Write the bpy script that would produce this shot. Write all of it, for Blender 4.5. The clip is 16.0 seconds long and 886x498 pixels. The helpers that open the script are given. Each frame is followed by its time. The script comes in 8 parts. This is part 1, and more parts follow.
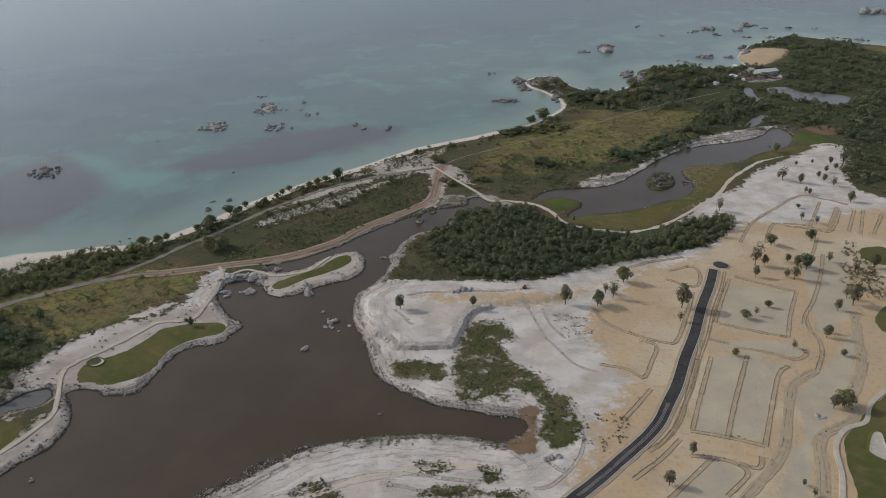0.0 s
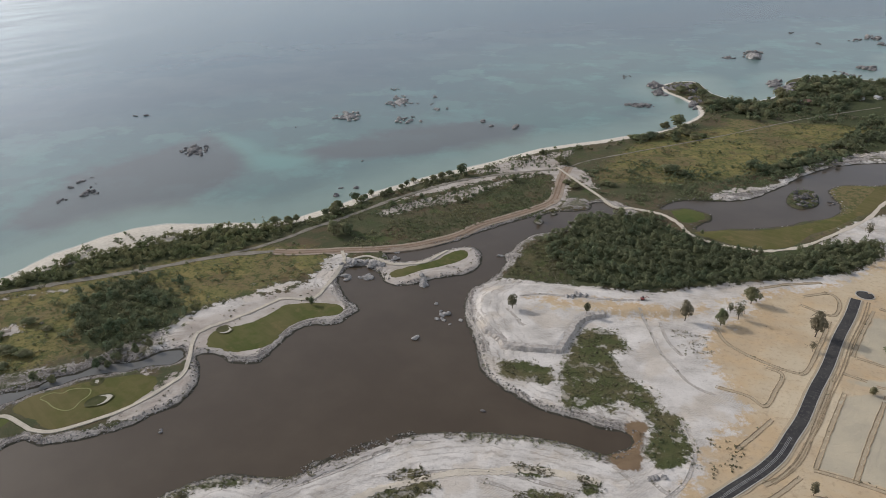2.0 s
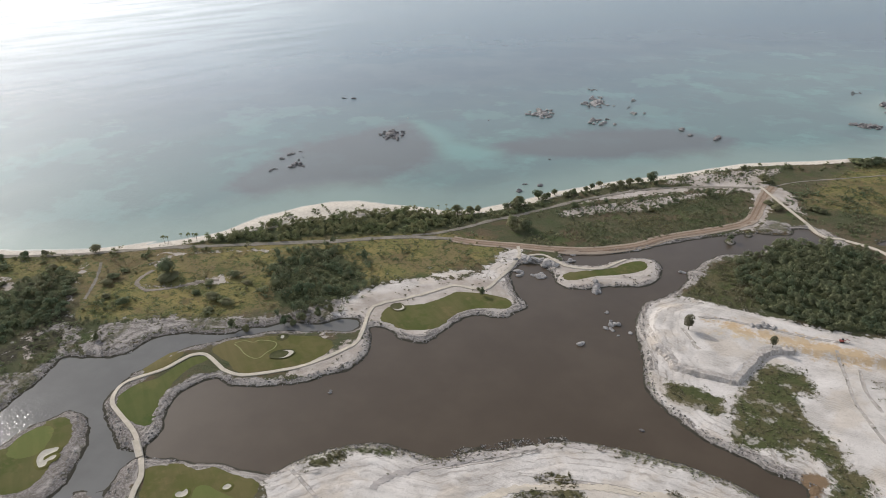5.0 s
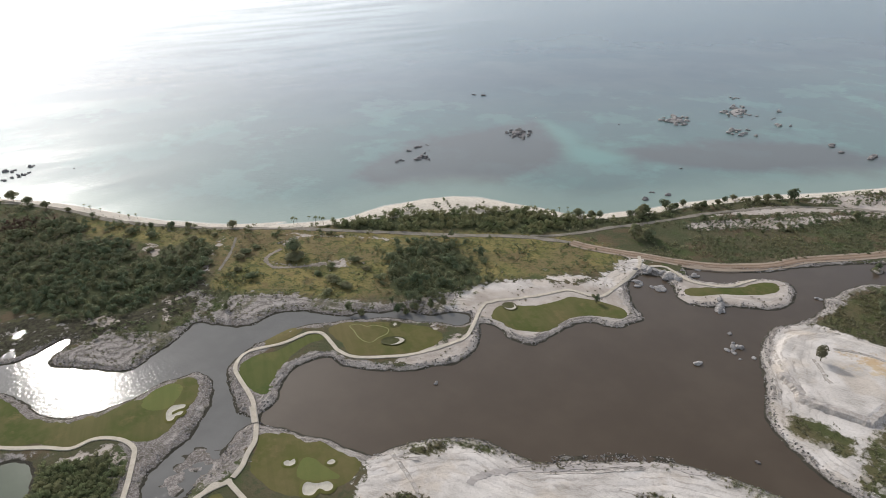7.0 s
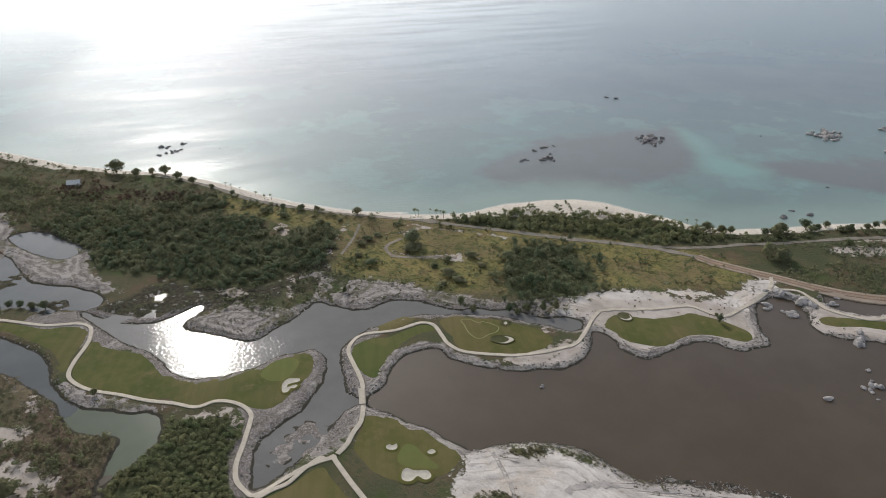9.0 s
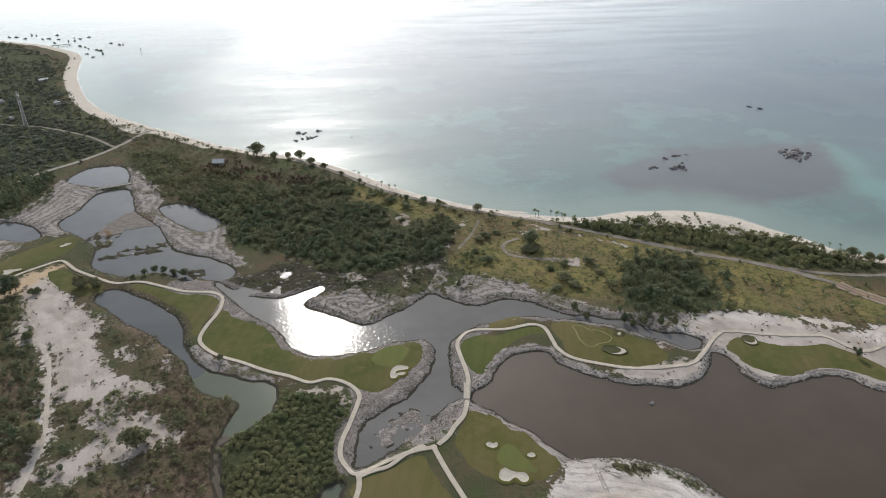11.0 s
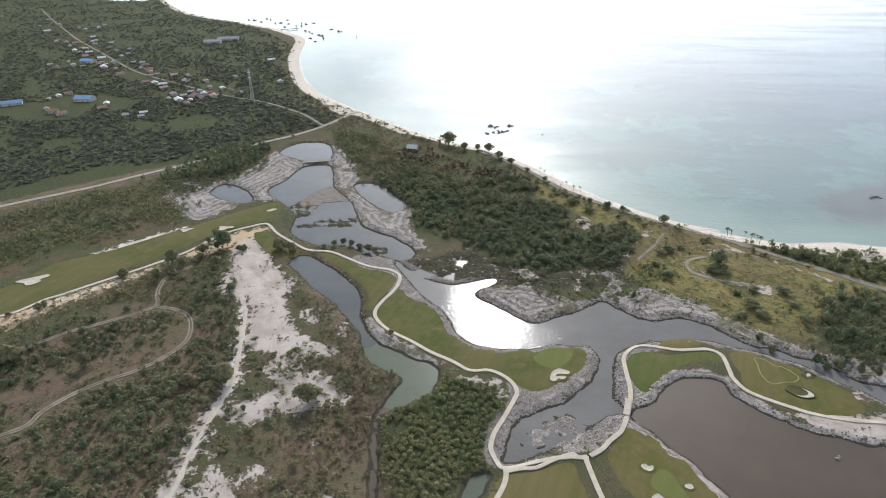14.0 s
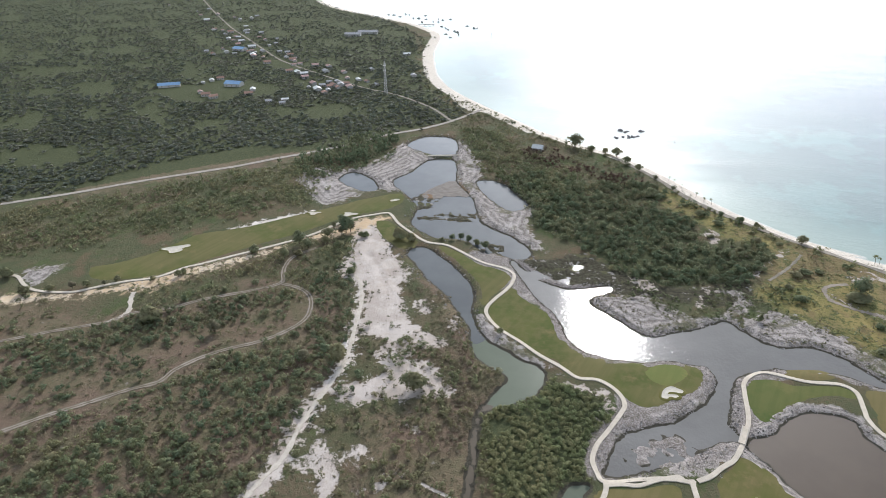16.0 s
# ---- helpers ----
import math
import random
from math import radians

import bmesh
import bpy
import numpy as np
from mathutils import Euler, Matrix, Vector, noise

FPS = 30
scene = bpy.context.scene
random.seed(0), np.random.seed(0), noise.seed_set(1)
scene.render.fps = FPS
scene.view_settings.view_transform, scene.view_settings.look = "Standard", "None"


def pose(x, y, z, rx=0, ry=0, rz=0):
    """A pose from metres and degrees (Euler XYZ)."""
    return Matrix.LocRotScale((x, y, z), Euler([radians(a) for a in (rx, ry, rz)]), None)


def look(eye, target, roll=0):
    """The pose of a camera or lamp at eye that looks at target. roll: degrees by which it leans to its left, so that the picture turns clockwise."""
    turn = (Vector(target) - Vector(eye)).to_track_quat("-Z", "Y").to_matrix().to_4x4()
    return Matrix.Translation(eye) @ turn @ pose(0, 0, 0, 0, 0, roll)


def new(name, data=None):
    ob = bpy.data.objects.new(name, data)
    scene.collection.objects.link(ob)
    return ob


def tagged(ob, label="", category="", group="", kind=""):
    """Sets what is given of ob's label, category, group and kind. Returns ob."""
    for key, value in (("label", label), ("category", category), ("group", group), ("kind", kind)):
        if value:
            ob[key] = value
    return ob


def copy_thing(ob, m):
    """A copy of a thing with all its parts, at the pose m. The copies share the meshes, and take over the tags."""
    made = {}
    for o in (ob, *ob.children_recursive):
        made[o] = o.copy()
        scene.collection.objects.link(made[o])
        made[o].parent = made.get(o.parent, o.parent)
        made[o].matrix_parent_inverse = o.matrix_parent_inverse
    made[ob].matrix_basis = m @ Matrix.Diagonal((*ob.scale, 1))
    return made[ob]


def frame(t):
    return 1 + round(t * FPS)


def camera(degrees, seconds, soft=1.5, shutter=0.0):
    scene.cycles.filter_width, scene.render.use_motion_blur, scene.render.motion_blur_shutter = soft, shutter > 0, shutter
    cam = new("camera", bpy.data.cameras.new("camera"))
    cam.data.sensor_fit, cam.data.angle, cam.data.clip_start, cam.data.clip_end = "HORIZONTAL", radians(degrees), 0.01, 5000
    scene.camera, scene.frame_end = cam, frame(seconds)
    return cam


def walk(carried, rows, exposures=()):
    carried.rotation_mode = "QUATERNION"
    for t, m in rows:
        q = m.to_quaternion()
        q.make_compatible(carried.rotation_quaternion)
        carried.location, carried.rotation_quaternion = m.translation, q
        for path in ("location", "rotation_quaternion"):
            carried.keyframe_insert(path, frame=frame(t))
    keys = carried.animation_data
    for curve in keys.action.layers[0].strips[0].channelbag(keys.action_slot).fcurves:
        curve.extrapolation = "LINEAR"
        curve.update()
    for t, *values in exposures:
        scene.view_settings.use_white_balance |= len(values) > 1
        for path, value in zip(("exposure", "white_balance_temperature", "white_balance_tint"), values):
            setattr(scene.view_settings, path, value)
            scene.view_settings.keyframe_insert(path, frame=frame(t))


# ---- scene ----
# ---- camera: a drone that hovers and pans to the left ----
HEIGHT = 200.0
cam = camera(65.38, 16.0, soft=0.65)
YAWS = [(0.0, 0.02), (1.0, 5.44), (2.0, 10.85), (3.0, 16.26), (4.0, 21.66), (5.0, 27.07), (6.0, 32.47), (7.0, 37.87), (8.0, 43.28), (9.0, 48.69), (10.0, 54.10), (11.0, 59.51), (12.0, 64.92), (13.0, 70.33), (14.0, 75.74), (15.0, 81.14), (16.0, 86.53)]
walk(cam, [(t, pose(0, 0, HEIGHT, 0, 0, yaw) @ pose(0, 0, 0, 63.41, 0, 0) @ pose(0, 0, 0, 0, 0, -0.9))
           for t, yaw in YAWS], exposures=[(0.0, -0.28, 6350, 10), (2.0, 0.04, 6400, 10), (4.0, 0.27, 6500, 10), (7.0, 0.32, 6500, 10), (9.0, 0.12, 6450, 10), (12.0, 0.28, 6400, 10), (16.0, 0.78, 6100, 10)])

# ---- sky and sun ----
SUN_YAW, SUN_UP = radians(71), radians(30.5)
world = bpy.data.worlds.new("sky")
scene.world = world
world.use_nodes = True
sky = world.node_tree.nodes.new("ShaderNodeTexSky")
sky.sky_type, sky.sun_disc = "NISHITA", False
sky.sun_elevation, sky.sun_rotation = SUN_UP, -SUN_YAW
sky.air_density, sky.dust_density, sky.ozone_density = 0.8, 0.8, 1.0
back = world.node_tree.nodes["Background"]
back.inputs["Strength"].default_value = 0.185
hazy = world.node_tree.nodes.new("ShaderNodeHueSaturation")
hazy.inputs["Saturation"].default_value = 0.42
world.node_tree.links.new(sky.outputs[0], hazy.inputs["Color"])
world.node_tree.links.new(hazy.outputs[0], back.inputs["Color"])
sun_data = bpy.data.lights.new("sun", "SUN")
sun_data.energy, sun_data.angle, sun_data.color = 2.25, radians(2.5), (1.0, 0.945, 0.885)
sun = new("sun", sun_data)
to_sun = Vector((-math.sin(SUN_YAW) * math.cos(SUN_UP), math.cos(SUN_YAW) * math.cos(SUN_UP), math.sin(SUN_UP)))
sun.matrix_world = look(to_sun * 900, (0, 0, 0))

# ---- materials ----
class Nodes:
    """A short way to write a node tree."""

    def __init__(self, name):
        self.m = bpy.data.materials.new(name)
        self.m.use_nodes = True
        self.t = self.m.node_tree
        self.p = self.t.nodes["Principled BSDF"]
        self.pos = self.t.nodes.new("ShaderNodeNewGeometry").outputs["Position"]

    def put(self, kind, out=0, ins=None, operation="", interpolation_type="", attribute_name=""):
        n = self.t.nodes.new(kind)
        if operation:
            n.operation = operation
        if interpolation_type:
            n.interpolation_type = interpolation_type
        if attribute_name:
            n.attribute_name = attribute_name
        for k, v in (ins or {}).items():
            self.to(n.inputs[k], v)
        return n.outputs[out]

    def to(self, socket, v):
        if isinstance(v, bpy.types.NodeSocket):
            self.t.links.new(v, socket)
        elif isinstance(v, tuple) and len(v) == 3 and socket.type == "RGBA":
            socket.default_value = (*v, 1)
        else:
            socket.default_value = v

    def noise(self, scale, detail=4.0, rough=0.55, at=None, lift=0.0):
        return self.put("ShaderNodeTexNoise", 0, {"Vector": at or self.pos, "Scale": scale, "Detail": detail, "Roughness": rough})

    def math(self, op, a, b=0.0, c=0.0):
        return self.put("ShaderNodeMath", 0, {0: a, 1: b, 2: c}, operation=op)

    def ramp(self, v, lo, hi):
        return self.put("ShaderNodeMapRange", 0, {"Value": v, "From Min": lo, "From Max": hi}, interpolation_type="SMOOTHSTEP")

    def mix(self, f, a, b):
        n = self.t.nodes.new("ShaderNodeMix")
        n.data_type = "RGBA"
        self.to(n.inputs[0], f)
        self.to(n.inputs[6], a)
        self.to(n.inputs[7], b)
        return n.outputs[2]

    def attr(self, name):
        return self.put("ShaderNodeAttribute", 2, attribute_name=name)

    def stretched(self, sx, sy, sz, turn=0.0):
        return self.put("ShaderNodeMapping", 0, {"Vector": self.pos, "Scale": (sx, sy, sz), "Rotation": (0.0, 0.0, turn)})

    def along(self, turn, sx, sy):
        """Places turned, then scaled: long grain in one direction."""
        turned = self.put("ShaderNodeMapping", 0, {"Vector": self.pos, "Rotation": (0.0, 0.0, turn)})
        return self.put("ShaderNodeMapping", 0, {"Vector": turned, "Scale": (sx, sy, 1.0)})

    def bump(self, height, strength, distance):
        self.to(self.p.inputs["Normal"], self.put("ShaderNodeBump", 0, {"Height": height, "Strength": strength, "Distance": distance}))

    def done(self, colour, rough=0.9, spec=0.25):
        self.to(self.p.inputs["Base Color"], colour)
        self.to(self.p.inputs["Roughness"], rough)
        self.to(self.p.inputs["Specular IOR Level"], spec)
        return self.m


def ground_material():
    n = Nodes("ground")
    big, mid, fine, grit = n.noise(0.012, 5), n.noise(0.07, 6), n.noise(0.45, 6, 0.65), n.noise(2.2, 4, 0.7)
    spread = n.noise(0.16, 7, 0.72)

    def edge(name, at=0.0, ragged=6.0, fray=3.0, width=0.8):
        v = n.math("ADD", n.attr(name), n.math("MULTIPLY_ADD", spread, 2 * ragged, -ragged))
        v = n.math("ADD", v, n.math("MULTIPLY_ADD", fine, fray, -0.5 * fray))
        return n.ramp(v, at - width, at + width)

    # grass and heath
    grass = n.mix(n.ramp(mid, 0.36, 0.62), (0.248, 0.2, 0.08), (0.18, 0.165, 0.064))
    grass = n.mix(n.ramp(big, 0.45, 0.56), grass, (0.19, 0.15, 0.075))
    grass = n.mix(n.ramp(spread, 0.50, 0.60), grass, (0.085, 0.095, 0.036))
    grass = n.mix(n.ramp(fine, 0.48, 0.72), grass, (0.075, 0.085, 0.034))
    grass = n.mix(n.math("MULTIPLY", n.ramp(spread, 0.62, 0.70), 0.8), grass, (0.30, 0.26, 0.21))
    heath = n.mix(n.ramp(mid, 0.4, 0.62), (0.158, 0.122, 0.08), (0.124, 0.11, 0.064))
    heath = n.mix(n.ramp(fine, 0.5, 0.68), heath, (0.09, 0.083, 0.05))
    heath = n.mix(n.math("MULTIPLY", n.ramp(spread, 0.60, 0.69), 0.75), heath, (0.28, 0.25, 0.22))
    wild = n.mix(n.ramp(mid, 0.38, 0.62), (0.10, 0.093, 0.052), (0.075, 0.082, 0.042))
    wild = n.mix(n.ramp(big, 0.46, 0.62), wild, (0.12, 0.095, 0.06))
    wild = n.mix(n.ramp(fine, 0.47, 0.66), wild, (0.075, 0.081, 0.043))
    wild = n.mix(n.math("MULTIPLY", n.ramp(spread, 0.64, 0.70), 0.6), wild, (0.24, 0.21, 0.17))
    russet, lush = n.ramp(n.noise(0.033, 6, 0.7), 0.53, 0.61), n.ramp(n.noise(0.047, 6, 0.7, n.along(0.4, 1.0, 1.3)), 0.54, 0.62)
    grass = n.mix(n.math("MULTIPLY", russet, 0.6), grass, (0.165, 0.118, 0.066))
    grass = n.mix(n.math("MULTIPLY", lush, 0.65), grass, (0.08, 0.095, 0.036))
    wild = n.mix(n.math("MULTIPLY", russet, 0.6), wild, (0.135, 0.094, 0.06))
    wild = n.mix(n.math("MULTIPLY", lush, 0.65), wild, (0.07, 0.092, 0.034))
    heath = n.mix(n.math("MULTIPLY", n.ramp(n.noise(0.021, 6, 0.68), 0.46, 0.58), 0.65), heath, (0.152, 0.106, 0.079))
    heath = n.mix(n.math("MULTIPLY", lush, 0.55), heath, (0.072, 0.078, 0.04))
    col = n.mix(edge("meadow", 0, 24, 8, 6), wild, grass)
    col = n.mix(edge("heath", 0, 20, 6, 5), col, heath)
    floor = n.mix(n.ramp(fine, 0.4, 0.65), (0.058, 0.067, 0.034), (0.085, 0.09, 0.044))
    col = n.mix(edge("forest", 0, 10, 4, 1.5), col, floor)
    marsh = n.mix(n.ramp(fine, 0.4, 0.6), (0.042, 0.038, 0.026), (0.075, 0.07, 0.045))
    marsh = n.mix(n.ramp(spread, 0.57, 0.62), marsh, (0.30, 0.275, 0.25))
    marsh = n.mix(n.ramp(mid, 0.56, 0.64), marsh, (0.09, 0.088, 0.045))
    col = n.mix(edge("marsh", 0, 8, 4, 2), col, marsh)
    # sand, white and tan, raked by machines
    brush = n.put("ShaderNodeTexNoise", 0, {"Vector": n.pos, "Scale": 0.42, "Detail": 5.0, "Roughness": 0.68, "Distortion": 1.8})
    crumb = n.put("ShaderNodeTexNoise", 0, {"Vector": n.pos, "Scale": 1.5, "Detail": 3.0, "Roughness": 0.7, "Distortion": 1.0})
    rake = n.put("ShaderNodeTexWave", 0, {"Vector": n.stretched(1, 1, 1, 0.7), "Scale": 0.32, "Distortion": 14.0, "Detail": 4.0, "Detail Scale": 0.35})
    furrow_a = n.put("ShaderNodeTexNoise", 0, {"Vector": n.stretched(0.28, 2.0, 1, 0.9), "Scale": 0.55, "Detail": 4.0, "Roughness": 0.6, "Distortion": 1.2})
    furrow_b = n.put("ShaderNodeTexNoise", 0, {"Vector": n.stretched(0.28, 2.0, 1, 2.3), "Scale": 0.55, "Detail": 4.0, "Roughness": 0.6, "Distortion": 1.2})
    furrow = n.math("ADD", n.math("MULTIPLY", furrow_a, n.ramp(n.noise(0.025, 3), 0.40, 0.55)), n.math("MULTIPLY", furrow_b, n.ramp(n.noise(0.025, 3), 0.55, 0.40)))
    white = n.mix(n.ramp(mid, 0.35, 0.65), (0.63, 0.58, 0.525), (0.50, 0.455, 0.405))
    white = n.mix(n.math("MULTIPLY", n.ramp(n.noise(0.05, 4, 0.6), 0.5, 0.62), 0.4), white, (0.48, 0.39, 0.29))
    white = n.mix(n.math("MULTIPLY", n.math("MULTIPLY", n.ramp(furrow, 0.50, 0.62), n.ramp(n.noise(0.035, 4), 0.45, 0.6)), 0.5), white, (0.34, 0.30, 0.26))
    white = n.mix(n.math("MULTIPLY", n.ramp(brush, 0.55, 0.63), 0.32), white, (0.33, 0.29, 0.25))
    white = n.mix(n.math("MULTIPLY", n.ramp(crumb, 0.58, 0.66), 0.25), white, (0.20, 0.175, 0.145))
    white = n.mix(n.math("MULTIPLY", n.math("MULTIPLY", rake, n.ramp(mid, 0.5, 0.62)), 0.25), white, (0.28, 0.25, 0.22))
    white = n.mix(n.math("MULTIPLY", n.ramp(spread, 0.66, 0.72), 0.8), white, (0.13, 0.115, 0.07))
    ledge = n.math("SINE", n.math("ADD", n.math("MULTIPLY", n.attr("shore"), 1.7), n.math("MULTIPLY", mid, 14.0)))
    cut = n.math("MULTIPLY", n.math("MULTIPLY", n.ramp(n.attr("shore"), -34, -8), n.ramp(spread, 0.40, 0.56)), n.ramp(ledge, 0.35, 0.9))
    white = n.mix(n.math("MULTIPLY", cut, 0.5), white, (0.25, 0.215, 0.18))
    # greyer, darker sand inland, along the coast and beside some lawns
    dull_sand = n.mix(n.ramp(mid, 0.4, 0.62), (0.42, 0.365, 0.315), (0.34, 0.288, 0.24))
    white = n.mix(n.math("MULTIPLY", n.ramp(n.attr("dull_sand"), -6, 2), 0.74), white, dull_sand)
    sandy = edge("bare", 0, 14, 7, 1.0)
    col = n.mix(sandy, col, white)
    tan = n.mix(n.ramp(mid, 0.35, 0.62), (0.51, 0.37, 0.222), (0.47, 0.36, 0.236))
    tan = n.mix(n.ramp(big, 0.5, 0.62), tan, (0.54, 0.44, 0.305))
    tan = n.mix(n.math("MULTIPLY", n.ramp(fine, 0.5, 0.7), 0.4), tan, (0.28, 0.20, 0.125))
    tan = n.mix(n.math("MULTIPLY", n.ramp(spread, 0.66, 0.72), 0.8), tan, (0.12, 0.10, 0.06))
    col = n.mix(edge("tan", 0, 22, 6, 4), col, tan)
    cover = n.mix(n.ramp(mid, 0.4, 0.62), (0.078, 0.085, 0.036), (0.115, 0.10, 0.052))
    cover = n.mix(n.ramp(fine, 0.5, 0.7), cover, (0.05, 0.058, 0.026))
    gaps = n.ramp(n.noise(0.085, 5, 0.65), 0.60, 0.54)
    col = n.mix(n.math("MULTIPLY", edge("cover", 0, 9, 4, 1.2), n.math("MULTIPLY_ADD", gaps, 0.5, 0.5)), col, cover)
    lots = n.mix(n.ramp(mid, 0.35, 0.65), (0.51, 0.435, 0.315), (0.45, 0.39, 0.29))
    lots = n.mix(n.math("MULTIPLY", grit, 0.3), lots, (0.22, 0.19, 0.145))
    col = n.mix(edge("lot", 0, 3, 1.5, 1.2), col, lots)
    # stony banks
    stone = n.mix(n.ramp(crumb, 0.42, 0.58), (0.33, 0.295, 0.27), (0.15, 0.132, 0.118))
    stone = n.mix(n.math("MULTIPLY", n.ramp(brush, 0.46, 0.6), 0.75), stone, (0.15, 0.13, 0.105))
    stone = n.mix(n.math("MULTIPLY", n.ramp(spread, 0.55, 0.66), 0.75), stone, (0.075, 0.07, 0.045))
    # dark and pale bands along the rubble outline, broken up by noise
    outline_bands = n.math("SINE", n.math("ADD", n.math("MULTIPLY", n.attr("rubble"), 1.2), n.math("ADD", n.math("MULTIPLY", spread, 15.0), n.math("MULTIPLY", fine, 4.0))))
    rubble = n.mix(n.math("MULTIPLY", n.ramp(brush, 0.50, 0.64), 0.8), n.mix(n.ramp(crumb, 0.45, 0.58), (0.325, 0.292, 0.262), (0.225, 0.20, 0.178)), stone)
    rubble = n.mix(n.math("MULTIPLY", n.ramp(outline_bands, 0.5, 0.95), 0.6), rubble, (0.11, 0.096, 0.083))
    rubble = n.mix(n.math("MULTIPLY", n.ramp(outline_bands, -0.5, -0.95), 0.4), rubble, (0.47, 0.425, 0.385))
    rubble = n.mix(n.math("MULTIPLY", n.ramp(n.noise(0.045, 6, 0.68), 0.52, 0.60), 0.72), rubble, n.mix(n.ramp(fine, 0.42, 0.6), (0.115, 0.105, 0.052), (0.07, 0.072, 0.034)))
    rubble = n.mix(n.math("MULTIPLY", n.ramp(n.noise(0.06, 6, 0.65), 0.56, 0.64), 0.5), rubble, (0.44, 0.40, 0.365))
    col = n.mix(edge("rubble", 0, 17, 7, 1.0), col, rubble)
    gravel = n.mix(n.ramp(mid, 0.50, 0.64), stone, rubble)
    bank = n.mix(n.ramp(mid, 0.42, 0.60), stone, n.mix(n.ramp(crumb, 0.45, 0.62), (0.385, 0.35, 0.312), (0.27, 0.243, 0.215)))
    strata = n.math("SINE", n.math("ADD", n.math("MULTIPLY", n.attr("shore"), 2.6), n.math("ADD", n.math("MULTIPLY", mid, 16.0), n.math("MULTIPLY", fine, 3.0))))
    bank = n.mix(n.math("MULTIPLY", n.ramp(strata, 0.1, 0.8), n.math("MULTIPLY", n.ramp(spread, 0.40, 0.55), 0.75)), bank, (0.42, 0.375, 0.33))
    wander = n.math("ADD", n.math("MULTIPLY_ADD", big, 26.0, -13.0), n.math("MULTIPLY_ADD", spread, 14.0, -7.0))
    col = n.mix(n.ramp(n.math("ADD", n.attr("gravel_bank"), wander), -5.2, -3.4), col, gravel)
    col = n.mix(n.ramp(n.math("ADD", n.attr("pale_bank"), wander), -5.2, -3.4), col, bank)
    col = n.mix(edge("mud", 0, 5, 2, 1.0), col, n.mix(fine, (0.22, 0.15, 0.09), (0.165, 0.115, 0.072)))
    beach = n.mix(n.ramp(fine, 0.4, 0.7), (0.62, 0.56, 0.47), (0.52, 0.46, 0.38))
    col = n.mix(edge("beach", 0, 5, 2, 1.0), col, beach)
    # dark waterline: wet stone, with the bank's shadow at the water put into colour
    col = n.mix(edge("shore", -1.15, 1.6, 0.8, 0.3), col, (0.062, 0.056, 0.042))
    relief = n.math("ADD", n.math("ADD", fine, n.math("MULTIPLY", brush, 0.8)), n.math("MULTIPLY", crumb, 0.5))
    soft = n.math("ADD", n.math("MULTIPLY", furrow, 0.25), n.math("ADD", n.math("MULTIPLY", fine, 0.5), n.math("MULTIPLY", crumb, 0.25)))
    n.bump(n.math("ADD", relief, n.math("MULTIPLY", sandy, n.math("SUBTRACT", soft, relief))), 0.8, 0.8)
    return n.done(col, 0.95, 0.05)


def plain(name, a, b, scale=0.4, rough=0.9, bump=0.3, fleck=None, spec=0.07, depth=0.15):
    n = Nodes(name)
    f, g = n.noise(scale, 6, 0.6), n.noise(scale * 9, 4, 0.6)
    col = n.mix(n.ramp(f, 0.35, 0.65), a, b)
    if fleck:
        col = n.mix(n.math("MULTIPLY", n.ramp(g, 0.52, 0.66), 0.7), col, fleck)
    n.bump(g, bump, depth)
    return n.done(col, rough, spec)


def lawn_material(name, a, b, c):
    """Turf with worn, dry patches and faint mowing bands."""
    n = Nodes(name)
    big, mid, fine = n.noise(0.03, 4), n.noise(0.14, 6, 0.65), n.noise(2.5, 4, 0.7)
    col = n.mix(n.ramp(big, 0.40, 0.60), a, b)
    col = n.mix(n.math("MULTIPLY", n.ramp(mid, 0.40, 0.66), 0.75), col, c)
    col = n.mix(n.math("MULTIPLY", n.ramp(n.noise(0.018, 4), 0.44, 0.60), 0.85), col, c)
    col = n.mix(n.math("MULTIPLY", n.ramp(n.noise(0.06, 5, 0.7), 0.56, 0.68), 0.8), col, (c[0] * 1.25, c[1] * 1.12, c[2] * 1.2))
    mown = n.noise(0.22, 2, 0.5, n.along(0.6, 0.12, 1.4))
    col = n.mix(n.math("MULTIPLY", n.ramp(mown, 0.42, 0.58), 0.22), col, (a[0] * 0.7, a[1] * 0.75, a[2] * 0.7))
    col = n.mix(n.math("MULTIPLY", fine, 0.3), col, (0.06, 0.07, 0.02))
    n.bump(fine, 0.5, 0.12)
    return n.done(col, 0.9, 0.05)


def leaf_material(name, a, b, c):
    n = Nodes(name)
    rnd = n.put("ShaderNodeNewGeometry", "Random Per Island")
    whole = n.put("ShaderNodeObjectInfo", "Random")
    patch = n.noise(0.09, 3, 0.6)
    col = n.mix(rnd, a, b)
    col = n.mix(n.math("MULTIPLY", n.ramp(n.math("ADD", patch, n.math("MULTIPLY", whole, 0.15)), 0.45, 0.72), 0.75), col, c)
    col = n.mix(n.math("MULTIPLY", n.ramp(n.noise(0.011, 5, 0.6), 0.48, 0.60), 0.5), col, c)
    col = n.mix(n.math("MULTIPLY", n.ramp(n.noise(0.017, 4, 0.6), 0.56, 0.42), 0.3), col, (a[0] * 0.6, a[1] * 0.65, a[2] * 0.65))
    n.done(col, 0.8, 0.1)
    glow = n.put("ShaderNodeBsdfTranslucent", 0, {"Color": col})
    both = n.put("ShaderNodeMixShader", 0, {0: 0.42, 1: n.p.outputs[0], 2: glow})
    n.t.links.new(both, n.t.nodes["Material Output"].inputs["Surface"])
    return n.m


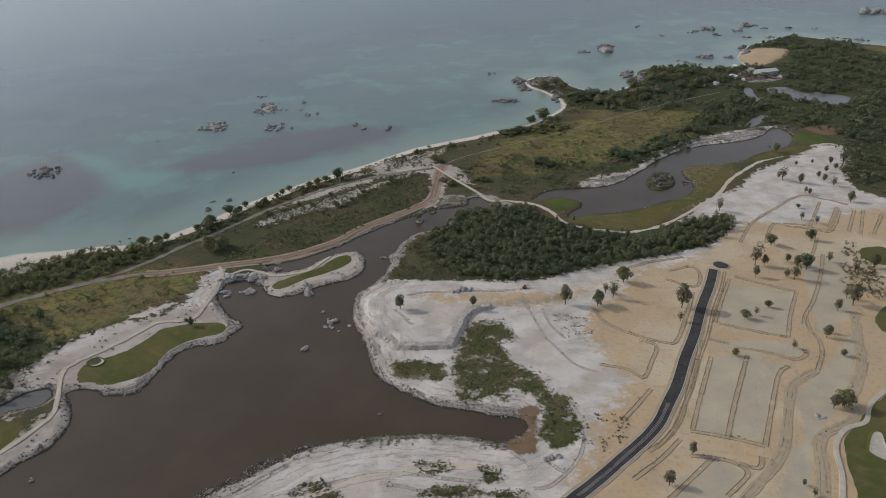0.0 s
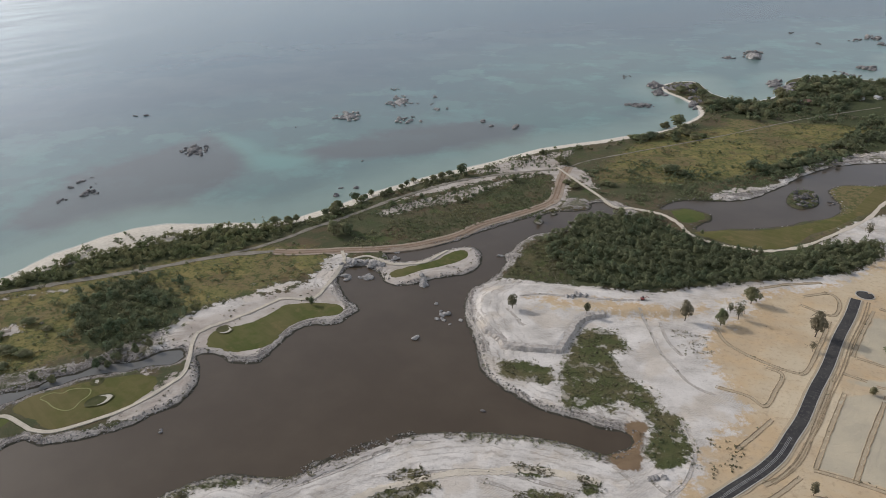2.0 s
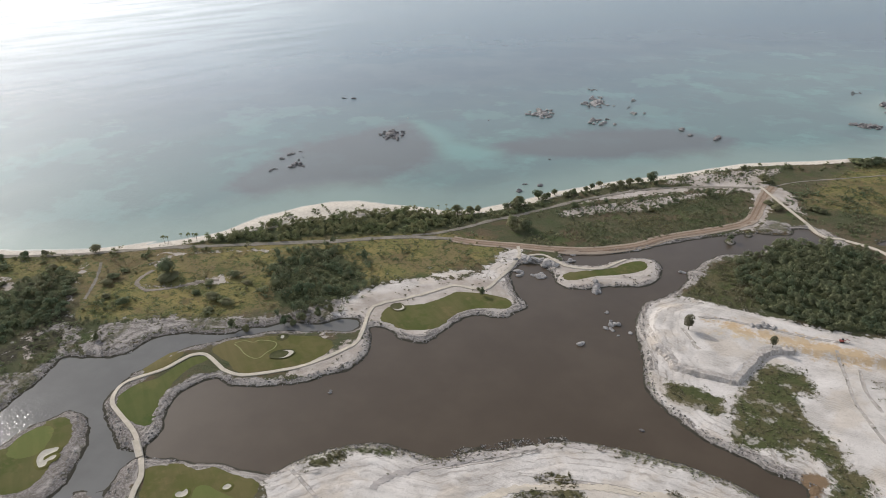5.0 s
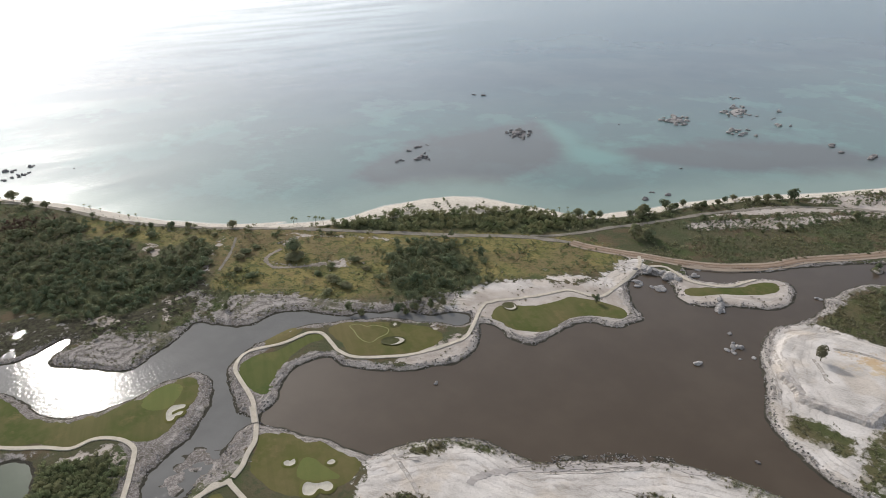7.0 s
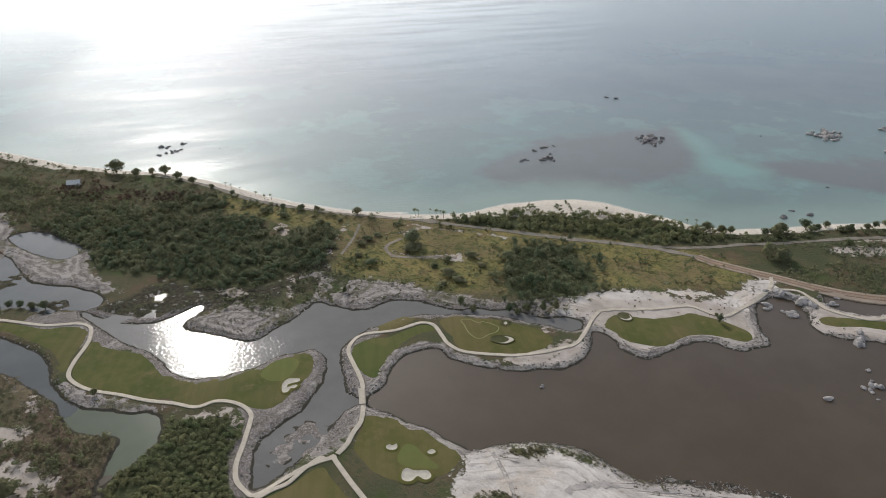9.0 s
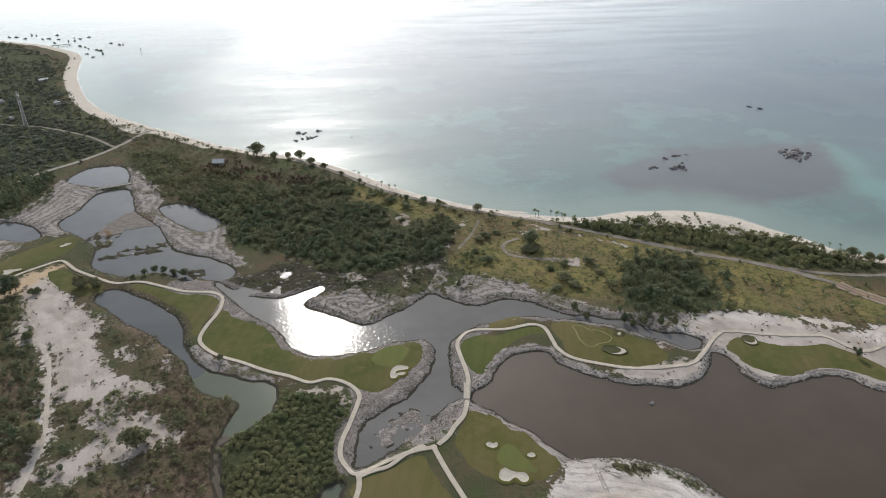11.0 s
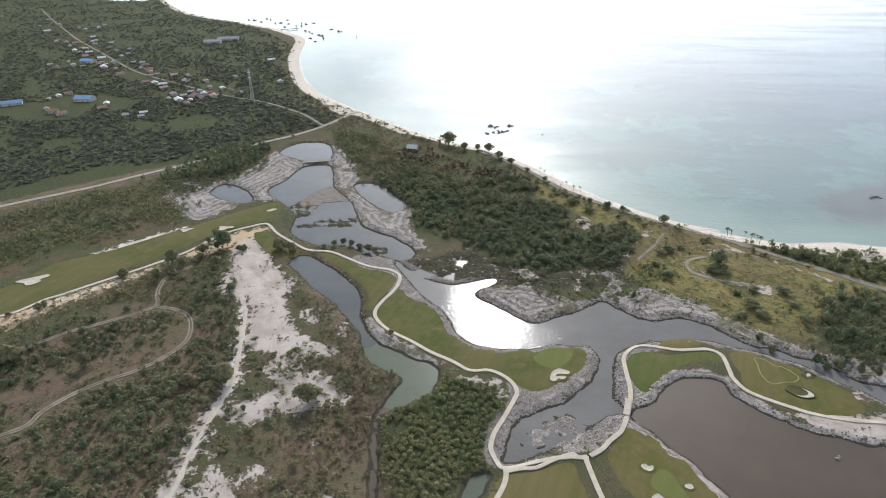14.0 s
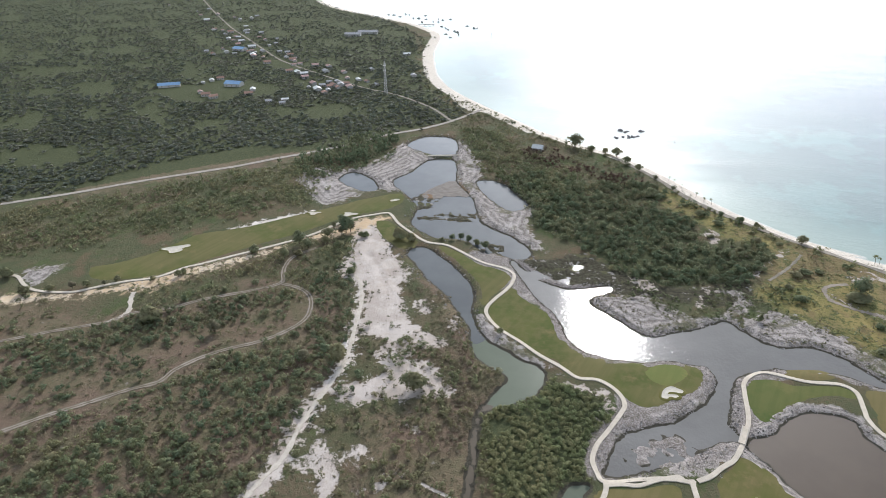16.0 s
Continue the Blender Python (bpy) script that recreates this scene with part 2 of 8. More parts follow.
def sheen(n, weight, rough):
    """A second, broader gloss from the steeper wavelets."""
    n.p.inputs["Coat Weight"].default_value = weight
    n.p.inputs["Coat Roughness"].default_value = rough
    n.p.inputs["Coat IOR"].default_value = 1.33


def water_material(name, deep, clear, rough, scale, strength, spec=0.5, streak=0.02, glow=0.4):
    n = Nodes(name)
    col = n.mix(n.ramp(n.noise(streak, 5, 0.6), 0.35, 0.68), deep, clear)
    ripple = n.noise(scale, 3, 0.6, n.stretched(1, 1, 1))
    calm = n.ramp(n.noise(streak * 0.8, 4), 0.3, 0.7)
    n.bump(n.math("MULTIPLY", ripple, n.math("MULTIPLY_ADD", calm, 0.6, 0.4)), strength, 0.4)
    n.p.inputs["IOR"].default_value = 1.33
    sheen(n, glow, 0.5)
    return n.done(col, rough, spec)


def sea_material():
    n = Nodes("sea_water")
    off, reef, bar = n.attr("coast"), n.attr("reef"), n.attr("bar")
    wide, patch = n.noise(0.008, 5, 0.6), n.noise(0.03, 6, 0.62)
    wander = n.math("MULTIPLY_ADD", patch, 60.0, -30.0)
    col = n.mix(n.ramp(n.math("ADD", off, wander), 60, 420), (0.122, 0.196, 0.178), (0.05, 0.079, 0.095))
    col = n.mix(n.ramp(n.math("ADD", off, wander), 380, 640), col, (0.030, 0.070, 0.092))
    col = n.mix(n.math("MULTIPLY", n.ramp(wide, 0.40, 0.66), 0.25), col, (0.115, 0.14, 0.13))
    col = n.mix(n.math("MULTIPLY", n.math("MULTIPLY", n.ramp(n.noise(0.011, 6, 0.65), 0.52, 0.60), n.ramp(off, 420, 160)), 0.6), col, (0.13, 0.225, 0.20))
    col = n.mix(n.math("MULTIPLY", n.math("MULTIPLY", n.ramp(n.noise(0.014, 6, 0.65), 0.60, 0.50), n.ramp(off, 380, 120)), 0.3), col, (0.085, 0.095, 0.09))
    col = n.mix(n.math("MULTIPLY", n.ramp(n.math("ADD", reef, n.math("MULTIPLY", wander, 0.9)), -14, 14), 0.75), col, (0.10, 0.094, 0.09))
    col = n.mix(n.math("MULTIPLY", n.ramp(n.math("ADD", bar, n.math("MULTIPLY", wander, 0.5)), -16, 12), 0.75), col, (0.145, 0.27, 0.232))
    col = n.mix(n.ramp(n.math("ADD", off, n.math("MULTIPLY", wander, 0.4)), 62, 2), col, (0.195, 0.255, 0.215))
    col = n.mix(n.ramp(n.math("ADD", off, n.math("MULTIPLY_ADD", patch, 6.0, -3.0)), 2.2, 0.4), col, (0.45, 0.44, 0.38))
    # wind ripples in long lanes, rougher and smoother by turns, limited to glitter's bearings
    # western shore mask cuts gloss and roughness, so the sun's glare ends there
    glare_cut = n.attr("glare_cut")
    glint_weight = n.math("MULTIPLY", n.attr("glint_sector"), n.math("MULTIPLY_ADD", glare_cut, -0.8, 1.0))
    lane = n.noise(0.011, 5, 0.6, n.along(-1.13, 0.35, 1.6))
    ripple = n.noise(0.24, 3, 0.6, n.along(-1.13, 0.8, 1.5))
    chop = n.noise(0.8, 3, 0.6)
    ruffled = n.math("MULTIPLY", n.math("MULTIPLY_ADD", n.ramp(lane, 0.40, 0.62), 0.75, 0.25), n.math("MULTIPLY_ADD", glint_weight, 0.8, 0.2))
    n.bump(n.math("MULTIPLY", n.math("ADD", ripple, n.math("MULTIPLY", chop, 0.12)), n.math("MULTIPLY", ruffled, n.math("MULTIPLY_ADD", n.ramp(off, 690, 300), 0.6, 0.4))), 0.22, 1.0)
    n.p.inputs["IOR"].default_value = 1.33
    sheen(n, 0.12, 0.46)
    n.to(n.p.inputs["Coat Weight"], n.math("MULTIPLY_ADD", glare_cut, -0.11, 0.12))
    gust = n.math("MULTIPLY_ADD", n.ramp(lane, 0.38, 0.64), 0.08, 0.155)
    rough = n.math("ADD", n.math("MULTIPLY", gust, glint_weight), n.math("MULTIPLY", n.math("SUBTRACT", 1.0, glint_weight), n.math("MULTIPLY_ADD", glare_cut, -0.18, 0.27)))
    n.done(col, rough, 0.24)
    # reflection strength lowered by the same mask
    n.to(n.p.inputs["Specular IOR Level"], n.math("MULTIPLY_ADD", glare_cut, -0.13, 0.24))
    return n.m


GROUND = ground_material()
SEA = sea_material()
LAKE_BROWN = water_material("lake_water", (0.0605, 0.0425, 0.0257), (0.075, 0.0545, 0.0345), 0.16, 0.9, 0.08, 0.29, glow=0.42)
LAKE_GREY = water_material("lagoon_water", (0.122, 0.118, 0.110), (0.155, 0.150, 0.140), 0.105, 0.55, 0.34, 0.11, glow=0.05)
POOL_WATER = water_material("pool_water", (0.05, 0.058, 0.060), (0.072, 0.080, 0.080), 0.13, 0.9, 0.08, 0.2, glow=0.04)
LAKE_GREEN = water_material("pond_water", (0.085, 0.10, 0.07), (0.105, 0.122, 0.086), 0.2, 0.9, 0.06, 0.1, glow=0.03)
LAWN = lawn_material("mown_grass", (0.097, 0.104, 0.034), (0.076, 0.09, 0.028), (0.136, 0.118, 0.053))
LAWN_LUSH = lawn_material("lush_grass", (0.078, 0.104, 0.031), (0.062, 0.09, 0.027), (0.112, 0.116, 0.042))
LAWN_DRY = lawn_material("dry_grass", (0.115, 0.108, 0.038), (0.094, 0.096, 0.032), (0.158, 0.126, 0.06))
GREEN = lawn_material("putting_green", (0.14, 0.155, 0.052), (0.12, 0.138, 0.045), (0.155, 0.155, 0.055))
BUNKER_SAND = plain("bunker_sand", (0.50, 0.46, 0.38), (0.42, 0.385, 0.32), 0.5, fleck=(0.36, 0.32, 0.25))
CONCRETE = plain("path_concrete", (0.52, 0.46, 0.37), (0.45, 0.395, 0.315), 0.35, 0.9, 0.2, (0.36, 0.32, 0.26))
RED_EARTH = plain("laterite", (0.28, 0.205, 0.15), (0.235, 0.178, 0.132), 0.12, 0.95, 0.4, (0.36, 0.27, 0.19))
DUST = plain("dirt_track", (0.165, 0.135, 0.095), (0.115, 0.10, 0.065), 0.2, 0.95, 0.4, (0.09, 0.085, 0.05))
RUT_PALE = plain("pale_rut", (0.28, 0.24, 0.20), (0.20, 0.17, 0.136), 0.12, 0.95, 0.4, (0.17, 0.145, 0.11))
PALE_SAND = plain("track_sand", (0.50, 0.45, 0.38), (0.42, 0.375, 0.31), 0.25, 0.95, 0.4, (0.33, 0.29, 0.23))
GREY_ROAD = plain("worn_road", (0.25, 0.22, 0.18), (0.165, 0.148, 0.115), 0.12, 0.95, 0.4, (0.30, 0.265, 0.22))
ASPHALT = plain("asphalt", (0.045, 0.043, 0.043), (0.066, 0.062, 0.058), 0.08, 0.85, 0.2, (0.10, 0.09, 0.08))
KERB = plain("kerb_concrete", (0.46, 0.42, 0.37), (0.36, 0.33, 0.285), 0.25)
ROAD_PAINT = plain("road_paint", (0.30, 0.29, 0.28), (0.22, 0.21, 0.20), 0.8)
ROCK = plain("granite", (0.27, 0.25, 0.235), (0.16, 0.15, 0.145), 0.35, 0.9, 0.6, (0.075, 0.07, 0.065))
ROCK_PALE = plain("granite_pale", (0.38, 0.355, 0.33), (0.24, 0.225, 0.21), 0.35, 0.9, 0.6, (0.12, 0.11, 0.10))


def stone_material(name, a, b, c):
    n = Nodes(name)
    rnd = n.put("ShaderNodeNewGeometry", "Random Per Island")
    col = n.mix(n.ramp(rnd, 0.1, 0.6), a, b)
    col = n.mix(n.ramp(rnd, 0.72, 0.9), col, c)
    n.bump(n.noise(3.0, 4), 0.4, 0.1)
    return n.done(col, 0.9, 0.1)


STONE_MIX = stone_material("bank_stones", (0.34, 0.31, 0.28), (0.22, 0.20, 0.18), (0.10, 0.09, 0.08))
BARK = plain("bark", (0.13, 0.10, 0.075), (0.09, 0.07, 0.05), 2.0)
LEAF_DARK = leaf_material("leaves_dark", (0.093, 0.124, 0.075), (0.193, 0.230, 0.127), (0.219, 0.216, 0.120))
LEAF = leaf_material("leaves", (0.121, 0.146, 0.077), (0.232, 0.251, 0.129), (0.262, 0.228, 0.129))
LEAF_OLIVE = leaf_material("leaves_olive", (0.130, 0.127, 0.074), (0.228, 0.215, 0.133), (0.206, 0.174, 0.121))
LEAF_BRIGHT = leaf_material("leaves_bright", (0.129, 0.161, 0.075), (0.249, 0.275, 0.130), (0.258, 0.235, 0.120))
LEAF_RUST = leaf_material("leaves_rust", (0.085, 0.05, 0.042), (0.145, 0.085, 0.068), (0.1, 0.075, 0.052))
FROND = leaf_material("palm_fronds", (0.10, 0.125, 0.05), (0.17, 0.19, 0.075), (0.15, 0.15, 0.06))
BUND = plain("bund_earth", (0.36, 0.275, 0.178), (0.25, 0.19, 0.122), 0.25, 0.95, 0.6, (0.11, 0.095, 0.06))
BUND_PALE = plain("bund_sand", (0.46, 0.42, 0.37), (0.36, 0.32, 0.275), 0.5, 0.95, 0.6, (0.28, 0.25, 0.21))
RIDGE_SAND = plain("ridge_sand", (0.42, 0.34, 0.235), (0.37, 0.295, 0.20), 0.3, 0.95, 0.5, (0.28, 0.22, 0.15))
MUD = plain("lake_mud", (0.20, 0.175, 0.15), (0.14, 0.125, 0.105), 0.3, 0.8, 0.5, (0.24, 0.21, 0.18))
ROOF_TIN = plain("tin_roof", (0.34, 0.34, 0.34), (0.25, 0.245, 0.24), 0.6, 0.6, 0.1)
ROOF_RUST = plain("rusty_roof", (0.22, 0.13, 0.095), (0.28, 0.18, 0.14), 0.6, 0.7, 0.1)
ROOF_BLUE = plain("blue_roof", (0.17, 0.28, 0.42), (0.22, 0.33, 0.46), 0.4, 0.5, 0.1)
ROOF_WHITE = plain("white_roof", (0.55, 0.55, 0.53), (0.45, 0.45, 0.43), 0.4, 0.6, 0.1)
PLASTER = plain("plaster", (0.45, 0.43, 0.39), (0.36, 0.345, 0.31), 0.8, 0.9, 0.1)
DARK_GLASS = plain("window_glass", (0.03, 0.035, 0.04), (0.04, 0.045, 0.05), 1.0, 0.15, 0.0, spec=0.5)
TIMBER = plain("timber", (0.20, 0.14, 0.09), (0.15, 0.10, 0.07), 1.5)
STEEL = plain("painted_steel", (0.50, 0.48, 0.46), (0.42, 0.40, 0.39), 1.0, 0.5, 0.05, spec=0.5)
HULL = plain("boat_hull", (0.12, 0.11, 0.10), (0.18, 0.15, 0.12), 1.0, 0.6, 0.1)
RUT = plain("road_rut", (0.22, 0.15, 0.10), (0.19, 0.135, 0.095), 0.2, 0.95, 0.4, (0.27, 0.20, 0.14))
VERGE = plain("road_verge", (0.35, 0.28, 0.215), (0.29, 0.235, 0.18), 0.2, 0.95, 0.4, (0.26, 0.20, 0.15))
# far leaves: distance haze put into the colour, greyer and bluer than near ones
LEAF_HAZED = leaf_material("leaves_far_hazed", (0.090, 0.110, 0.085), (0.147, 0.167, 0.124), (0.159, 0.152, 0.118))
RED_PAINT = plain("red_paint", (0.24, 0.05, 0.04), (0.20, 0.045, 0.035), 1.0, 0.5, 0.05, spec=0.5)
RUBBER = plain("rubber", (0.03, 0.03, 0.03), (0.04, 0.04, 0.04), 2.0)
EDGING = plain("pale_turf", (0.24, 0.23, 0.11), (0.19, 0.19, 0.08), 0.6)
WHITE_SAND = plain("terrace_sand", (0.46, 0.415, 0.37), (0.33, 0.295, 0.26), 0.6, 0.95, 0.6, (0.33, 0.29, 0.25))
LIP = lawn_material("bunker_lip", (0.105, 0.11, 0.03), (0.08, 0.09, 0.026), (0.13, 0.115, 0.042))

PIT_TURF = lawn_material("pit_turf", (0.085, 0.084, 0.04), (0.068, 0.07, 0.032), (0.13, 0.115, 0.068))
LIP_DRY = lawn_material("hollow_turf", (0.085, 0.078, 0.035), (0.065, 0.065, 0.03), (0.12, 0.10, 0.055))
ROOF_PINK = plain("faded_red_roof", (0.36, 0.24, 0.21), (0.28, 0.19, 0.17), 0.6, 0.7, 0.1)
CREEK_WATER = water_material("creek_water", (0.075, 0.06, 0.042), (0.09, 0.074, 0.052), 0.2, 0.9, 0.06, 0.2, glow=0.05)

TRACK_GREY = plain("graded_sand", (0.42, 0.38, 0.345), (0.36, 0.325, 0.295), 0.25, 0.95, 0.3, (0.30, 0.27, 0.24))
TRACK_TAN = plain("tan_sand", (0.56, 0.49, 0.395), (0.50, 0.435, 0.35), 0.25, 0.95, 0.3, (0.42, 0.36, 0.28))
ROAD_PALE = plain("country_road", (0.34, 0.305, 0.26), (0.28, 0.25, 0.21), 0.2, 0.95, 0.4, (0.2, 0.18, 0.13))
ROCK_DARK = plain("dark_granite", (0.17, 0.155, 0.145), (0.10, 0.092, 0.088), 0.35, 0.9, 0.6, (0.05, 0.047, 0.045))

# ---- the plan, in metres ----
COAST_EAST = [(671, 1062), (635, 1103), (608, 1136), (576, 1166), (538, 1138), (492, 1096), (461, 1080), (465, 1052), (442, 1036), (418, 984), (416, 946), (382, 923), (356, 932), (330, 945), (305, 940), (282, 938), (260, 918), (239, 852), (221, 821), (203, 811), (186, 807), (169, 822), (157, 843), (151, 902), (124, 894), (106, 873), (104, 846), (115, 825), (128, 800), (134, 773), (135, 750), (125, 727), (101, 694), (82, 675), (54, 660), (27, 641), (1, 627)]
COAST_MID = [(-25, 611), (-49, 586), (-71, 562), (-93, 543), (-113, 524), (-132, 503), (-150, 482), (-162, 463), (-174, 447), (-180, 440), (-189, 429), (-202, 419), (-209, 415), (-229, 414), (-253, 408), (-277, 404), (-295, 395), (-310, 378), (-321, 357), (-326, 349), (-330, 335), (-333, 320), (-339, 309), (-352, 294), (-369, 277)]
COAST_WEST = [(-364, 287), (-378, 273), (-395, 259), (-415, 248), (-439, 236), (-468, 226), (-504, 217), (-532, 208), (-559, 197), (-583, 183), (-602, 167), (-626, 152), (-651, 136), (-678, 125), (-705, 114), (-734, 101), (-765, 88), (-798, 75), (-841, 61), (-907, 51), (-977, 51), (-1056, 54), (-1128, 64), (-1189, 75), (-1246, 74), (-1298, 55), (-1362, 31), (-1415, -5), (-1492, -53), (-1566, -105), (-1666, -151), (-1809, -188), (-1906, -210), (-2034, -205)]
LAKE_SHORE_A = [(-97, 192), (-90, 199), (-83, 205), (-75, 211), (-67, 216), (-56, 220), (-45, 223), (-33, 226), (-21, 227), (-9, 227), (3, 226), (14, 224), (24, 221), (29, 225), (33, 227), (34, 233), (30, 236), (26, 236), (20, 237), (13, 240), (5, 242), (-5, 245), (-12, 249), (-19, 254), (-26, 259), (-31, 264), (-35, 271), (-38, 280), (-39, 288), (-43, 297), (-46, 306), (-49, 314), (-51, 323), (-52, 331), (-51, 344), (-46, 352), (-41, 359), (-36, 371), (-34, 382), (-36, 392), (-31, 401), (-27, 414), (-21, 423), (-9, 432), (2, 436)]
LAKE_SHORE_B = [(7, 453), (23, 463), (43, 472), (36, 481), (29, 488), (19, 484), (20, 474), (7, 469), (-5, 466), (-20, 455), (-33, 445), (-48, 430), (-59, 419), (-68, 407), (-85, 395), (-100, 387), (-110, 382), (-104, 374), (-95, 374), (-84, 380), (-75, 393), (-67, 398), (-57, 401), (-50, 393), (-48, 381), (-50, 369), (-60, 360), (-73, 354), (-85, 345), (-95, 342), (-103, 347), (-109, 356), (-120, 363), (-128, 360), (-130, 351), (-129, 342), (-123, 332), (-118, 324), (-111, 318), (-107, 313), (-111, 306), (-113, 299), (-119, 295)]
LAKE_SHORE_C = [(-128, 294), (-135, 287), (-137, 279), (-139, 270), (-142, 258), (-150, 255), (-157, 255), (-163, 259), (-170, 260), (-176, 258), (-172, 253), (-167, 245), (-163, 232), (-166, 220), (-172, 214), (-177, 206), (-185, 199), (-197, 192), (-207, 187), (-212, 187), (-219, 188), (-223, 184), (-225, 178), (-226, 171), (-224, 165), (-219, 157), (-215, 153), (-213, 147), (-212, 140), (-208, 137), (-203, 138), (-198, 140), (-189, 142), (-182, 145), (-175, 148), (-168, 148), (-160, 150), (-156, 151), (-151, 161), (-146, 169), (-136, 179), (-126, 185), (-118, 186), (-108, 187), (-100, 188), (-91, 195), (-83, 203), (-74, 211), (-65, 218), (-55, 221)]
LAKE_EAST = [(69, 482), (77, 494), (89, 501), (105, 503), (123, 505), (137, 511), (146, 519), (155, 529), (169, 544), (183, 562), (197, 576), (218, 594), (241, 604), (264, 610), (289, 620), (310, 637), (323, 655), (331, 649), (330, 627), (316, 602), (297, 590), (285, 584), (271, 574), (256, 562), (233, 553), (219, 553), (205, 547), (197, 534), (197, 520), (197, 507), (193, 495), (185, 485), (175, 479), (162, 474), (152, 466), (138, 461), (125, 457), (112, 455), (103, 450), (90, 449), (94, 459), (102, 466), (104, 476), (97, 483), (87, 487), (78, 484)]
LAGOON_A = [(-213, 136), (-217, 135), (-221, 134), (-226, 136), (-233, 140), (-235, 141), (-244, 145), (-253, 153), (-257, 164), (-258, 175), (-256, 187), (-253, 199), (-249, 204), (-240, 215), (-230, 225), (-220, 234), (-206, 240), (-197, 245), (-189, 248), (-183, 252), (-183, 260), (-189, 261), (-195, 258), (-201, 250), (-209, 246), (-215, 245), (-222, 240), (-227, 234), (-234, 229), (-241, 220), (-249, 215), (-260, 212), (-270, 204), (-274, 195), (-273, 186), (-278, 180), (-287, 174), (-295, 171), (-301, 169), (-299, 163), (-294, 150), (-291, 135), (-289, 123), (-293, 119), (-304, 113), (-314, 107), (-321, 103), (-328, 102)]
LAGOON_B = [(-333, 107), (-337, 117), (-343, 118), (-342, 106), (-342, 92), (-351, 81), (-360, 75), (-372, 70), (-381, 67), (-377, 65), (-365, 67), (-350, 70), (-337, 72), (-331, 74), (-321, 78), (-313, 80), (-303, 81), (-293, 81), (-286, 84), (-279, 88), (-273, 98), (-269, 112), (-269, 126), (-266, 133), (-264, 138), (-262, 142), (-257, 143), (-250, 142), (-243, 137), (-237, 132), (-232, 126), (-228, 118), (-224, 111), (-223, 104), (-222, 98), (-220, 91), (-217, 86), (-210, 81), (-203, 77), (-197, 74), (-196, 78), (-197, 85), (-198, 92), (-201, 102), (-204, 112), (-208, 118), (-210, 123), (-212, 129), (-211, 134)]
POOL_A = [(-619, 6), (-640, 19), (-643, 36), (-629, 52), (-588, 48), (-587, 32), (-601, 18)]
POOL_B = [(-531, -6), (-549, 9), (-575, 24), (-571, 46), (-523, 43), (-505, 47), (-481, 52), (-454, 53), (-436, 55), (-416, 70), (-400, 78), (-389, 80), (-382, 75), (-384, 65), (-392, 59), (-392, 51), (-410, 42), (-416, 31), (-419, 20), (-432, 10), (-446, 5), (-466, 10), (-484, 7), (-500, 2), (-516, -6)]
POOL_C = [(-519, 60), (-520, 72), (-506, 83), (-486, 87), (-468, 93), (-460, 87), (-459, 76), (-471, 70), (-493, 62)]
POOL_D = [(-536, -52), (-551, -45), (-547, -34), (-528, -23), (-510, -20), (-509, -32), (-522, -44)]
POND_LONG = [(-397, 1), (-406, 8), (-401, 16), (-390, 22), (-379, 28), (-366, 33), (-354, 37), (-339, 38), (-325, 35), (-309, 35), (-298, 37), (-295, 32), (-305, 32), (-317, 29), (-330, 26), (-345, 21), (-361, 13), (-379, 7)]
POND_GREEN = [(-296, 33), (-299, 37), (-294, 40), (-285, 47), (-277, 53), (-271, 60), (-263, 64), (-253, 59), (-247, 54), (-243, 46), (-242, 38), (-240, 32), (-246, 34), (-254, 40), (-261, 46), (-266, 44), (-271, 38), (-280, 33), (-288, 32)]
POND_FOOT = [(-188, 54), (-192, 58), (-194, 63), (-192, 67), (-188, 64), (-182, 58), (-182, 52)]
POND_VILLAGE = [(381, 809), (412, 816), (416, 785), (435, 789), (458, 770), (446, 746), (425, 739), (415, 759), (395, 754), (390, 780)]
POND_BEND = [(355, 807), (370, 818), (359, 780), (358, 748), (351, 737), (348, 759)]
POND_SMALL = [(301, 665), (325, 696), (340, 702), (329, 682), (305, 659)]
BARE_EAST = [(-55, 329), (-54, 347), (-42, 357), (-22, 358), (2, 359), (28, 357), (48, 356), (73, 364), (110, 377), (141, 387), (162, 396), (185, 411), (201, 433), (195, 447), (163, 434), (202, 479), (232, 500), (255, 531), (300, 564), (340, 596), (362, 588), (330, 534), (317, 494), (328, 471), (354, 396), (280, 244), (152, 129), (51, 130), (-50, 132), (-108, 172), (-99, 192), (-71, 212), (-21, 227), (26, 222), (37, 233), (27, 237), (3, 243), (-26, 258), (-42, 292)]
TAN_EAST = [(76, 289), (77, 316), (98, 339), (118, 366), (162, 385), (191, 415), (214, 435), (246, 428), (317, 453), (354, 396), (280, 244), (152, 129), (18, 131), (47, 193), (57, 213), (65, 234), (83, 253), (81, 270)]
WHITE_LOTS = [(201, 433), (215, 478), (255, 524), (295, 552), (331, 577), (357, 579), (322, 521), (290, 454), (255, 408), (238, 427)]
BARE_POINT = [(-194, 239), (-207, 257), (-206, 273), (-203, 285), (-189, 305), (-173, 317), (-160, 321), (-149, 335), (-145, 353), (-145, 374), (-137, 380), (-131, 370), (-112, 373), (-96, 376), (-73, 397), (-56, 403), (-46, 390), (-47, 367), (-77, 348), (-98, 337), (-119, 343), (-123, 334), (-106, 315), (-110, 297), (-126, 291), (-140, 255), (-160, 255), (-174, 254), (-163, 244), (-163, 229), (-169, 214), (-189, 204), (-185, 225), (-175, 246), (-183, 257)]
